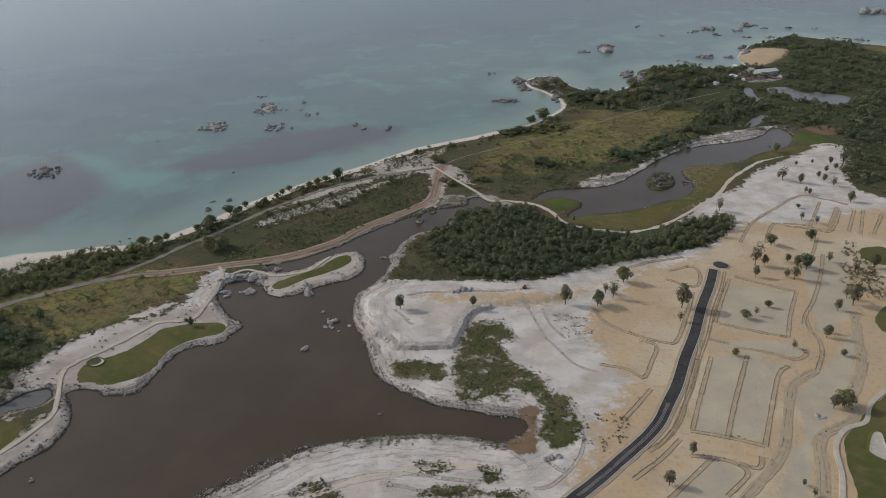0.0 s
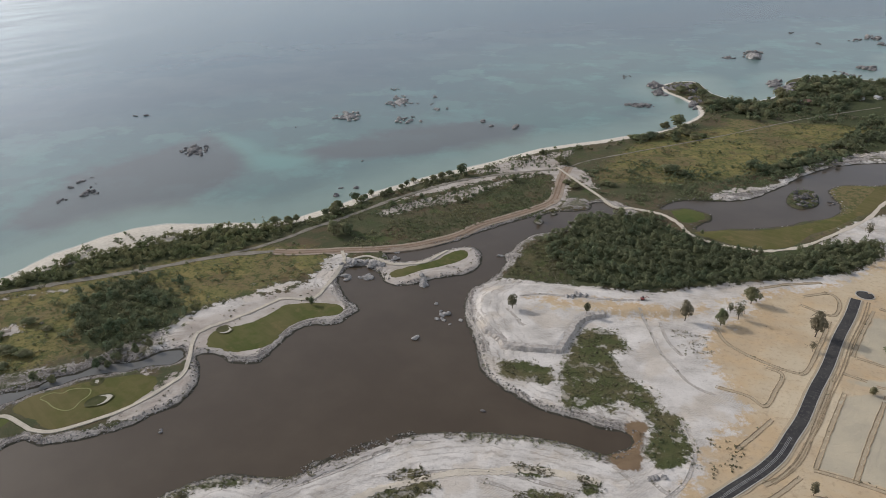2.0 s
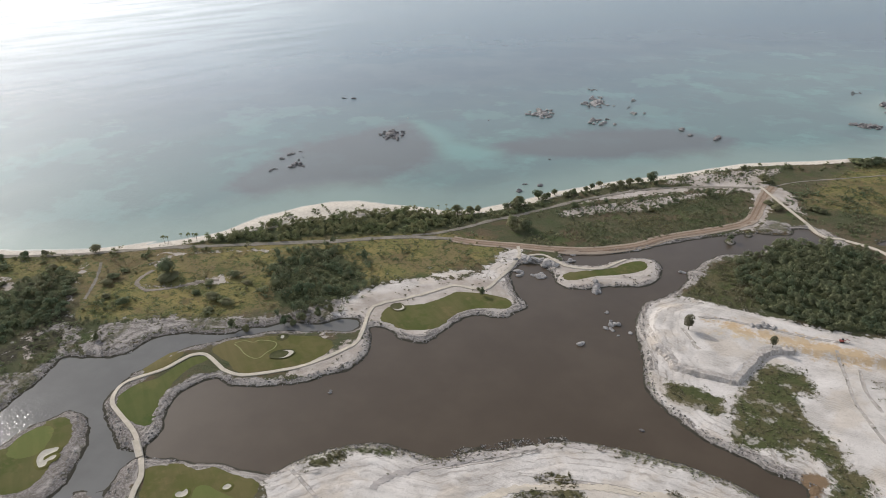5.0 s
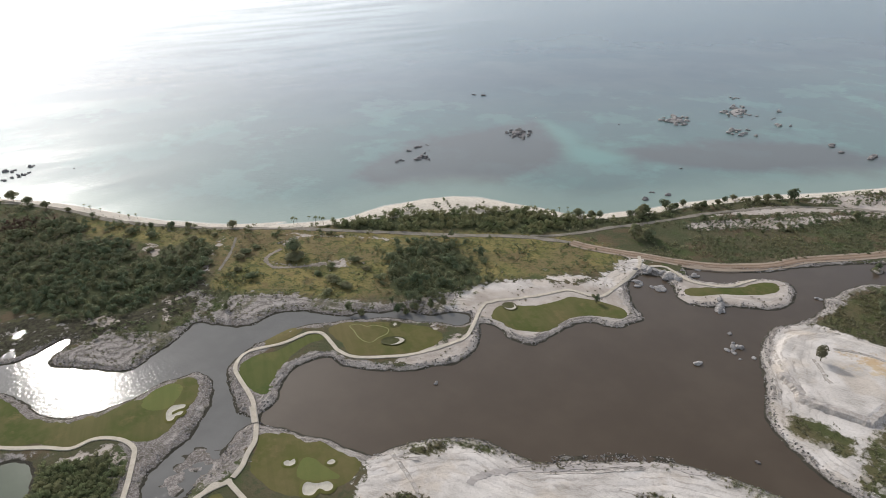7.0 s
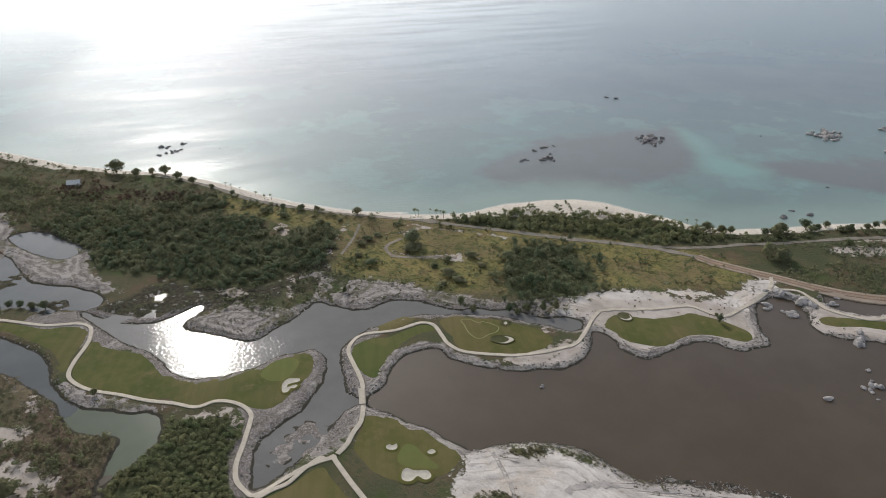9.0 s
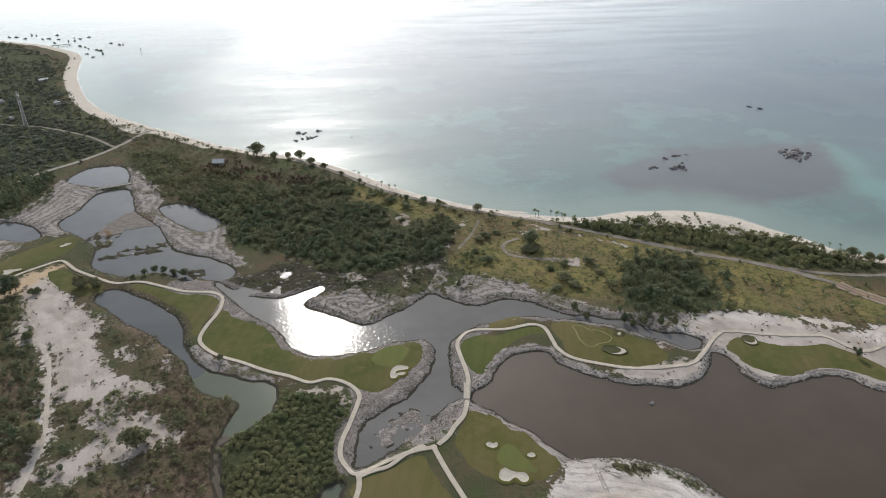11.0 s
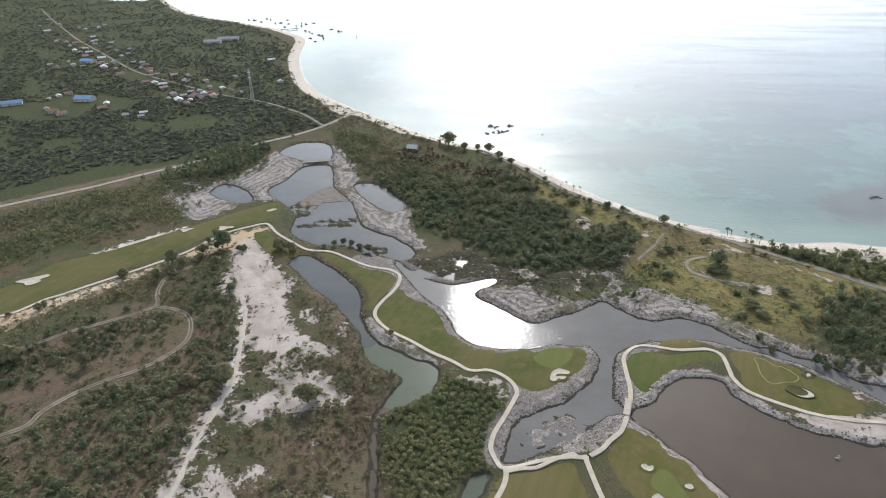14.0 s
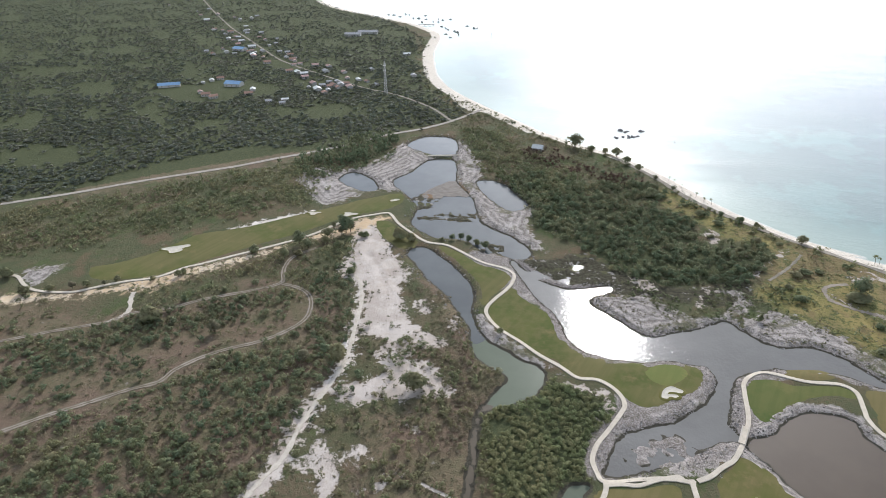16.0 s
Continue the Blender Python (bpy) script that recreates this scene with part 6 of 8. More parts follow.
asphalt = tagged(ribbon("road", ROAD_ASPHALT, 5.2, ASPHALT, 0.25, 0.4), "new black asphalt road with pale kerbs", "road", kind="structure")
for side in (-1, 1):
    ribbon("kerb", ROAD_ASPHALT, 0.4, KERB, 0.36, 0.4, offset=side * 2.7, parent=asphalt)
    ribbon("shoulder", ROAD_ASPHALT, 1.1, RIDGE_SAND, 0.18, 0.4, offset=side * 3.4, ragged=0.2, parent=asphalt)
median = [(-0.5, 0.2), (0.0, 0.2), (0.5, 0.2)]
for off, w in median:
    ribbon("road_line", ROAD_ASPHALT[1:6], w, ROAD_PAINT, 0.29, 0.1, offset=off, parent=asphalt)
for off in (-5.6, -6.9):
    tagged(ribbon("dirt_track", ROAD_ASPHALT[3:], 0.6, BUND, 0.12, 0.3, offset=off, ragged=0.3, cuts=9), "orange wheel rut beside the new road", "track", kind="structure")
ring = np.array([(LOOP_END[0] + 4.8 * math.cos(a), LOOP_END[1] + 4.8 * math.sin(a)) for a in np.linspace(0, 6.283, 25)[:-1]])
loop_end = tagged(patch("road", ring, ASPHALT, 0.28, 4.0, skirt=0.3), "round asphalt turning head of the new road", "road", kind="structure")
ribbon("kerb", ring, 0.5, KERB, 0.4, 0.4, cuts=1, parent=loop_end, closed=True)


def bund(line, width, high, material, between):
    """Two low heaped ridges of earth with trodden sand between them."""
    c = smooth(line, False, 12)
    t = np.gradient(c, axis=0)
    nrm = np.stack([-t[:, 1], t[:, 0]], 1) / (np.linalg.norm(t, axis=1)[:, None] + 1e-9)
    rnd = np.random.RandomState(int(abs(c[0, 0]) * 7 + abs(c[0, 1])))
    half = width / 2 * (1 + 0.13 * rnd.uniform(-1, 1, (len(c), 1)))
    top = high * (1 + 0.6 * rnd.uniform(-1, 1, len(c)))
    rows = []
    for k, dz in ((-1.0, 0.0), (-0.78, 1.0), (-0.5, 0.2), (0.5, 0.2), (0.76, 0.9), (1.0, 0.0)):
        p = c + nrm * (k * half)
        rows.append(np.column_stack([p, ground_height(p[:, 0], p[:, 1]) + (top * dz if dz else -0.25)]))
    n = len(c)
    faces = [(a * n + i, a * n + i + 1, (a + 1) * n + i + 1, (a + 1) * n + i) for a in range(5) for i in range(n - 1)]
    ob = mesh_object("earth_bund", np.concatenate(rows), [f[::-1] for f in faces], material)
    ob.data.materials.append(between)
    for f in list(ob.data.polygons)[2 * (n - 1):3 * (n - 1)]:
        f.material_index = 1
    return ob


for line in BUNDS:
    pale = line[0][0] < 60
    tagged(bund(line, 2.0 if pale else 2.5, 0.16 if pale else 0.2, BUND_PALE if pale else BUND, WHITE_SAND if pale else RIDGE_SAND), "low heaped bund of pale sand" if pale else "low brown earth bund along a building plot", "earth bund", kind="structure")
for line, w in ((BUNDS_C[2], 4.5), (BUNDS_C[3], 5.0)):
    tagged(ribbon("dirt_track", line, w, RIDGE_SAND, 0.12, 0.5, ragged=0.15), "pale tan sandy track between plots", "track", kind="structure")
tagged(patch("mud_bar", smooth(MUD_BAR), MUD, 0, 4.0, level=WATER_LEVEL + 0.1, rough=1.0), "grey mud bar showing above the pool", "mud bar", kind="structure")

# the steep faces of the sand terrace
edge_line = smooth(TERRACE[6:] + TERRACE[:1], False, 10)
t_ = np.gradient(edge_line, axis=0)
out_ = np.stack([-t_[:, 1], t_[:, 0]], 1) / np.linalg.norm(t_, axis=1)[:, None]
if inside_distance(edge_line[8:9, 0] + out_[8:9, 0] * 2, edge_line[8:9, 1] + out_[8:9, 1] * 2, smooth(TERRACE), 25.0)[0] > 0:
    out_ = -out_
r_ = np.random.RandomState(12)
rows_ = []
for d_, level_ in ((-3.4, 0), (-0.1, 0), (0.9, 1), (2.0, 1)):
    q_ = edge_line + out_ * (d_ + r_.normal(0, 0.3, (len(edge_line), 1)))
    top_ = ground_height(*(edge_line - out_ * 3.2).T) + 0.08 + r_.normal(0, 0.12, len(edge_line))
    rows_.append(np.column_stack([q_, top_ if not level_ else ground_height(*q_.T) + (0.1 if d_ < 1 else -0.3)]))
n_ = len(edge_line)
tagged(mesh_object("sand_embankment", np.concatenate(rows_), [(a * n_ + i, a * n_ + i + 1, (a + 1) * n_ + i + 1, (a + 1) * n_ + i) for a in range(3) for i in range(n_ - 1)], WHITE_SAND),
       "steep cut face of a white sand terrace", "embankment", kind="structure")

# ---- places of trees, rocks and houses ----
TREES_SAND = [(-24, 323, 7.5), (16, 325, 5), (67, 328, 9.6), (85, 327, 7.7), (95, 334, 6.6), (92, 340, 5), (105, 352, 8.2), (130, 323, 10.5), (125, 309, 4.5), (190, 371, 8.3), (195, 370, 5.7), (184, 356, 5.1), (160, 311, 5.3), (167, 314, 3.3), (177, 322, 4.1), (142, 278, 3.9), (173, 283, 3.8), (194, 292, 5.9), (198, 296, 3), (194, 276, 3.5), (213, 318, 4.9), (224, 323, 9.4), (224, 330, 5.5), (99, 211, 4.5), (85, 195, 5.7), (170, 238, 5.8), (175, 239, 8.2), (137, 188, 3), (259, 365, 8), (245, 360, 6.3), (136, 194, 2.3)]  # x, y, crown width
TREES_LOTS = [(211, 397, 8.1), (211, 374, 5.4), (205, 352, 6.7), (202, 355, 4.5), (218, 364, 7.7), (215, 370, 6.2), (236, 373, 5.6), (269, 511, 8.5), (268, 516, 4.5), (280, 504, 6), (311, 549, 3.3), (295, 544, 3.7), (312, 528, 4.8), (300, 516, 4.1), (300, 507, 5.6), (302, 497, 5), (275, 485, 3.9), (276, 481, 4.3), (256, 456, 3.2), (249, 436, 4), (326, 548, 4.9), (324, 536, 4.3), (333, 542, 9.8), (323, 521, 7.9), (321, 506, 8.8), (299, 466, 6.7), (198, 453, 7), (256, 429, 4.8), (240, 404, 7.5), (293, 579, 6.7)]  # x, y, crown width
TREES_COAST = [(-85, 528, 9), (-94, 525, 6), (-99, 516, 7), (-105, 512, 6), (-124, 498, 5), (-121, 509, 5), (-134, 480, 7), (-147, 476, 5), (-163, 446, 9), (-164, 436, 10), (-155, 463, 9), (-150, 469, 6), (-146, 410, 9), (-152, 402, 11), (-144, 403, 8), (-106, 473, 4.5), (-97, 475, 4), (-79, 473, 6), (-73, 472, 4), (-125, 456, 5), (-115, 462, 4), (-68, 482, 4), (-61, 497, 4), (-86, 458, 3.5)]
TREES_WEST = [(-595, 158, 14.3), (-576, 168, 8.3), (-574, 180, 7.3), (-566, 188, 8.2), (-545, 190, 7), (-527, 195, 6.8), (-508, 203, 4.8), (-482, 207, 4.6), (-431, 222, 4.3), (-420, 232, 4.3), (-411, 239, 5.1), (-385, 256, 7.4), (-567, 116, 6), (-316, 252, 11.1), (-298, 47, 4.1), (-415, -3, 11.3), (-412, 4, 7.5), (-255, 1, 10.6), (-257, 4, 6.9), (-396, -77, 8.1), (-399, -69, 5.9), (-405, -98, 7.6)]  # x, y, crown width
TREES_FRINGE = [(-385, -242, 8.9), (-364, -222, 6.9), (-366, -209, 5.3), (-368, -197, 5.3), (-369, -189, 6), (-370, -179, 4.5), (-375, -174, 4.5), (-373, -152, 3.7), (-377, -138, 5.1), (-380, -136, 4.4), (-424, -52, 7.7), (-432, -37, 10.2), (-428, -43, 7), (-422, -27, 5.4), (-312, -102, 8.2), (-285, -84, 7), (-326, -138, 13.3), (-282, -52, 8.6), (-281, -35, 10.2), (-380, -97, 4.3)]  # x, y, crown width
PALMS_STRAND = [(-355, 286, 2.9), (-343, 295, 2.8), (-337, 297, 2.8), (-469, 220, 3.2), (-462, 223, 3.2), (-455, 226, 3.1), (-505, 200, 3.3), (-215, 415, 2.9), (-211, 420, 2.9), (-202, 421, 2.9), (-106, 462, 2.5), (-154, 427, 2.8)]  # x, y, crown width
PALMS_WEST = [(-504, 212, 2.9), (-498, 214, 2.8), (-490, 217, 2.8), (-459, 222, 2.7), (-355, 289, 3.3), (-346, 302, 3.3), (-353, 298, 2.9), (-1516, 18, 5), (-1511, -3, 5), (-1538, -23, 5.1), (-1454, 46, 4.8), (-1571, -54, 5.2)]  # x, y, crown width
BANK_TREES = [(-241, 224, 3.2), (-234, 227, 2.8), (-219, 240, 3.4), (-215, 243, 2.8), (-212, 248, 3.0), (-206, 253, 3.4), (-202, 259, 3.2), (-297, 185, 2.6), (-271, 347, 2.4), (-135, 312, 2.6)]  # x, y, crown width
TREES_MEADOW = [(-311, 249, 17.5), (-286, 244, 8.4), (-286, 255, 10.6), (-271, 242, 13.6), (-261, 242, 11.4), (-265, 231, 9.9), (-279, 269, 12.1), (-267, 266, 8.4), (-351, 212, 10.5), (-342, 229, 9.7), (-344, 236, 11.4), (-345, 245, 8.4), (-314, 217, 12), (-329, 218, 7.2), (-416, 214, 10.8), (-399, 201, 8), (-391, 228, 9.7), (-377, 212, 10.1), (-434, 208, 10.2), (-452, 205, 7.9), (-430, 185, 9.2), (-476, 189, 13.5), (-473, 176, 11.6), (-489, 165, 12.7), (-426, 234, 6.9), (-383, 240, 6.5)]  # x, y, crown width
HEATH_TREES = [(-412, 31, 4.5), (-414, 37, 4.9), (-410, 42, 5.2), (-406, 47, 4.8), (-399, 52, 5.9), (-411, 24, 3.7), (-430, -40, 11.7), (-406, -43, 6), (-440, -49, 4.8), (-371, -33, 6.2), (-415, -70, 9.9), (-408, -63, 6), (-422, -29, 4.6), (-446, -43, 7.2), (-415, -53, 5.3)]  # x, y, crown width
TREES_CAPE = [(124, 831, 15.5), (139, 852, 13.1), (144, 820, 12.6), (148, 783, 11.4), (153, 761, 13.1), (167, 774, 14), (174, 753, 13.1), (186, 754, 11.8), (197, 767, 13.4), (222, 781, 14.4), (234, 795, 14.6), (259, 848, 17.9), (277, 869, 19.1), (287, 851, 18.1), (284, 808, 15.1), (315, 874, 18.7), (307, 821, 15.5), (97, 645, 7.8), (109, 664, 8.6), (64, 641, 9.9), (74, 645, 8.3), (91, 662, 8)]  # x, y, crown width
ROCKS_SEA = [(-234, 691, 15, 18.4, 34, 4.5), (-192, 759, 14.2, 25.1, 18, 4), (-181, 748, 15.2, 9.9, 10, 3.2), (-196, 743, 8.9, 14.9, 8, 3.2), (-170, 683, 8.2, 12.7, 10, 4.2), (-162, 698, 3, 2.2, 2, 3.8), (-151, 679, 2.3, 4.1, 3, 2.5), (-157, 783, 6.4, 5.2, 4, 3), (-155, 753, 1.9, 12.1, 3, 2), (-145, 728, 3.6, 6.8, 5, 3.2), (-134, 733, 1.8, 2.3, 2, 3.2), (-212, 812, 6.8, 5.8, 5, 2.2)]  # x, y, reach across, reach along, count, size
ROCKS_REEF = [(-341, 562, 13.3, 16.1, 48, 3.5), (-331, 553, 8.2, 5.9, 6, 2.8), (-373, 447, 4.4, 3.3, 4, 4), (-382, 430, 2.8, 4.8, 4, 2.8), (-396, 470, 2.3, 1.9, 2, 3.8), (-393, 474, 1.8, 1.9, 2, 3.2), (-394, 458, 1.7, 1.8, 2, 3.2), (-379, 462, 1.1, 1.8, 2, 2.2), (-365, 449, 1.1, 6.6, 3, 1.8), (-463, 660, 3.6, 3, 3, 3), (-450, 662, 2.2, 5.8, 3, 3.8), (-355, 618, 1.3, 2.3, 1, 2)]  # x, y, reach across, reach along, count, size
ROCKS_NEAR = [(-89, 689, 4.5, 5.3, 3, 6.3), (-79, 676, 2.9, 3.4, 4, 3.4), (-54, 675, 4.3, 6.6, 7, 3.9), (-173, 472, 2.1, 2.3, 3, 3), (-176, 489, 1.7, 1.2, 3, 2.3), (-165, 491, 2.6, 1.2, 3, 2.8), (-177, 555, 1.9, 1.4, 2, 1.8), (-272, 640, 0.6, 6, 1, 2.3), (-641, 219, 5, 3.3, 4, 3.4), (-622, 215, 6.9, 3.2, 6, 3.4), (-620, 203, 2.4, 3.1, 2, 2.8)]  # x, y, reach across, reach along, count, size
ROCKS_CAPE = [(255, 1088, 12.8, 20.5, 41, 4), (214, 1055, 9.5, 14.5, 27, 2.3), (237, 1062, 2.9, 5, 6, 2), (130, 859, 20, 29.3, 91, 4), (100, 871, 9.8, 16.8, 35, 4.7), (99, 832, 9.3, 18.6, 30, 4.3), (73, 775, 16.1, 8.2, 56, 3.3), (240, 893, 8.3, 25, 48, 4.7), (251, 866, 8, 33.7, 56, 5), (133, 789, 7.5, 33.3, 35, 3.7), (67, 912, 5.1, 18.2, 9, 2), (352, 1276, 3.4, 14, 6, 2.6), (369, 1180, 4.3, 12.2, 9, 2.6)]  # x, y, reach across, reach along, count, size
ROCKS_FAR = [(468, 1240, 17.1, 24.5, 12, 6.8), (425, 1208, 8.4, 5.9, 4, 4.1), (461, 1182, 12.8, 17, 8, 4.7), (379, 999, 12.6, 12.4, 10, 6.8), (410, 997, 6.3, 8.4, 5, 5.4), (510, 1224, 9.4, 18.2, 7, 5.4), (541, 1264, 7.7, 25.7, 7, 8.1), (339, 963, 4.6, 3.9, 3, 4.1), (446, 1036, 8.1, 43.8, 10, 6.8), (645, 1223, 7.4, 12.6, 4, 5.4), (842, 1409, 16.7, 49.7, 12, 8.1), (628, 1124, 25.7, 21.7, 14, 5.4), (667, 1121, 15.4, 16.5, 9, 5.4)]  # x, y, reach across, reach along, count, size
ROCKS_ROWS = [(555, 1267, 10, 10, 9, 4.5), (564, 1238, 8, 8, 7, 4), (606, 1238, 8, 6, 6, 4.5), (501, 1154, 9, 6, 8, 3.5), (533, 1149, 8, 8, 8, 4), (410, 994, 9, 6, 9, 3.5), (349, 957, 10, 5, 9, 3), (335, 978, 6, 4, 5, 3), (440, 1221, 9, 6, 8, 4)]  # x, y, reach across, reach along, count, size
ROCKS_GIANT = [(250, 1057, 4, 4, 4, 13), (854, 1405, 26, 20, 14, 15)]  # x, y, reach across, reach along, count, size
ROCKS_LAKE = [(-72, 292, 1.9, 1.9, 2, 3.2), (-62, 318, 1.4, 1.6, 3, 2.2), (-60, 316, 2.2, 1.6, 5, 2.4), (-62, 311, 1.9, 1, 4, 1.8), (-59, 310, 0.8, 0.5, 2, 1.6), (-56, 307, 0.8, 0.5, 2, 1.2), (-67, 326, 1.2, 1.1, 3, 1.6), (-51, 312, 1.1, 1.5, 4, 1.6), (-80, 350, 2.5, 5, 7, 4), (-77, 345, 2.4, 1.8, 3, 3.2), (-39, 390, 2.5, 1.4, 4, 1.8), (-164, 204, 1.3, 0.9, 4, 1.1)]  # x, y, reach across, reach along, count, size
ROCKS_BAY = [(-126, 365, 8.8, 4.4, 20, 3.4), (-113, 365, 3.3, 3.6, 10, 3.6), (-126, 348, 2.3, 3.4, 6, 3.1), (-115, 350, 3.9, 2.7, 8, 2.9), (-104, 376, 4, 2.2, 6, 2.9), (-109, 365, 2, 2.1, 4, 2.6), (-104, 385, 2.7, 1.5, 4, 2.4)]  # x, y, reach across, reach along, count, size
ROCKS_WEST = [(-638, 235, 4.6, 2, 4, 3), (-624, 220, 6.7, 3.8, 6, 3), (-623, 204, 2.2, 1.9, 2, 2), (-603, 255, 1.7, 1.9, 1, 2.4), (-394, 473, 2.3, 3, 3, 3), (-391, 482, 1.9, 1.5, 2, 2.4), (-381, 435, 1.8, 2.7, 2, 2.6), (-372, 452, 4, 4.1, 5, 2.8), (-364, 451, 1.7, 1.3, 2, 2), (-379, 470, 0.9, 1.4, 1, 2)]  # x, y, reach across, reach along, count, size
ROCKS_ISLE = [(174, 516, 10.7, 16.4, 40, 2.8), (192, 514, 4.4, 12.7, 8, 1.8), (301, 598, 4, 8.6, 6, 2.4), (338, 645, 7.5, 11.8, 10, 3)]  # x, y, reach across, reach along, count, size
ROCKS_PILE = [(12, 343, 4.2, 3.2, 14, 2.6), (7, 340, 2.3, 2.5, 8, 2.2), (161, 232, 1.7, 2.4, 10, 1.3), (44, 211, 2.3, 1.3, 7, 1.8), (40, 209, 1.4, 1.3, 5, 1.5)]  # x, y, reach across, reach along, count, size
ROCKS_SNAG = [(-29, 240, 1.1, 0.7, 6, 1.3)]  # x, y, reach across, reach along, count, size
HOUSES_MARKET = [(-1113, -294), (-1088, -278), (-1129, -272), (-1099, -227), (-1084, -245), (-1099, -260), (-1101, -206), (-1092, -179), (-1046, -162), (-1028, -151), (-1221, -282), (-1243, -275), (-1461, -287), (-1483, -280), (-1475, -323), (-1441, -306), (-1306, -265), (-1353, -278), (-1201, -218), (-1209, -200), (-1520, -401), (-1445, -371), (-1573, -420), (-1522, -367), (-1605, -404), (-1700, -515), (-1316, -329)]
HOUSES_LANE = [(-896, -247), (-908, -239), (-916, -230), (-845, -238), (-830, -228), (-818, -217), (-851, -177), (-829, -178), (-792, -149), (-782, -132), (-797, -131), (-855, -110), (-872, -106), (-841, -98), (-861, -94), (-837, -85), (-860, -80), (-880, -77), (-861, -71), (-867, -65), (-848, -60), (-879, -87), (-823, -88), (-1043, 14), (-948, -35), (-900, 20), (-992, -145)]
HOUSES_CAPE = [(395, 930), (384, 883), (403, 901), (419, 921), (402, 872), (376, 852), (430, 892), (333, 831), (367, 865), (426, 861), (250, 800), (312, 826)]


# ---- trees, scrub and rocks ----
def leaf_cloud(seed, leaves, lobes, size, flat=0.75, spread=0.44):
    """Leaf tufts in a lumpy crown of about one metre radius, its foot at z = 0, and the way that each tuft faces."""
    r = np.random.RandomState(seed)
    c = r.normal(0, spread, (lobes, 3)) * (1, 1, flat) + (0, 0, 0.75)
    rad = r.uniform(0.28, 0.58, lobes)
    k = r.choice(lobes, leaves, p=rad ** 2 / (rad ** 2).sum())
    d = r.normal(0, 1, (leaves, 3))
    d /= np.linalg.norm(d, axis=1)[:, None]
    d[:, 2] = np.where(r.uniform(0, 1, leaves) < 0.6, np.abs(d[:, 2]), d[:, 2])
    p = c[k] + d * (rad[k] * r.uniform(0.72, 1.04, leaves))[:, None] * (1, 1, flat)
    p[:, 2] = np.maximum(p[:, 2], 0.05)
    lean = d + (0, 0, 0.5) + r.normal(0, 0.35, (leaves, 3))
    lean /= np.linalg.norm(lean, axis=1)[:, None]
    u = np.cross(lean, r.normal(0, 1, (leaves, 3)))
    u /= np.linalg.norm(u, axis=1)[:, None] + 1e-9
    v = np.cross(lean, u)
    s = size * r.uniform(0.5, 1.3, (leaves, 1))
    tri = np.stack([p + u * s, p - 0.6 * u * s + 0.9 * v * s, p - 0.5 * u * s - 0.9 * v * s], 1)
    face = d * 0.75 + (p - (0, 0, 0.45)) * 0.35 + r.normal(0, 0.16, (leaves, 3))
    face /= np.linalg.norm(face, axis=1)[:, None]
    return tri.astype(np.float32), np.repeat(face[:, None], 3, 1).astype(np.float32)


def triangles(name, tri, face, material):
    tri = tri.reshape(-1, 3)
    n = len(tri)
    me = bpy.data.meshes.new(name)
    me.vertices.add(n)
    me.vertices.foreach_set("co", tri.astype(np.float32).ravel())
    me.loops.add(n)
    me.loops.foreach_set("vertex_index", np.arange(n, dtype=np.int32))
    me.polygons.add(n // 3)
    me.polygons.foreach_set("loop_start", np.arange(0, n, 3, dtype=np.int32))
    me.attributes.new("custom_normal", "FLOAT_VECTOR", "POINT").data.foreach_set("vector", face.astype(np.float32).ravel())
    me.update(calc_edges=True)
    me.materials.append(material)
    return me


def scatter(poly, spacing, seed, keep=None, stray=1.5):
    """Uneven places inside an outline, about that far apart."""
    r = np.random.RandomState(seed)
    lo, hi = poly.min(0) - stray, poly.max(0) + stray
    gx, gy = np.meshgrid(np.arange(lo[0], hi[0], spacing), np.arange(lo[1], hi[1], spacing))
    x = (gx + r.uniform(-0.6, 0.6, gx.shape) * spacing).ravel()
    y = (gy + r.uniform(-0.6, 0.6, gx.shape) * spacing).ravel()
    ok = inside_distance(x, y, poly, 25.0) > r.uniform(-stray, stray, x.shape) - 0.5 * stray + stray * waves(x, y, 26, seed + 9, 3)
    x, y = x[ok], y[ok]
    if keep is not None:
        ok = waves(x, y, keep[0], seed + 50, 3) + r.uniform(-0.25, 0.25, x.shape) > keep[1]
        x, y = x[ok], y[ok]
    ok = ground_height(x, y) > WATER_LEVEL + 0.35
    return x[ok], y[ok]


def clear_of(x, y, lines, gap, shapes=()):
    ok = np.ones(x.shape, bool)
    for line in lines:
        ok &= line_distance(x, y, np.array(line, float), 12.0) > gap
    for s in shapes:
        ok &= inside_distance(x, y, s, 5.0) < -0.5
    return x[ok], y[ok]


CLEARINGS = [smooth(p) for p in (VILLAGE_GREEN, CAPE_LAWN_A, CAPE_LAWN_B, CAPE_LAWN_C, CAPE_LAWN_D, CAPE_LAWN_E, SAND_BAY, ROAD_HEATH)]
PATHS = [ROAD_VILLAGE, PATH_MAIN, PATH_ISLET, PATH_MID, PATH_NORTH, PATH_FAR, ROAD_RED, ROAD_BEACH, ROAD_INLAND, TRACK_LOOP, TRACK_UP, TRACK_FORK, TRACK_SAND, TRACK_MEADOW, TRACK_DUNE, TRACK_GLADE]


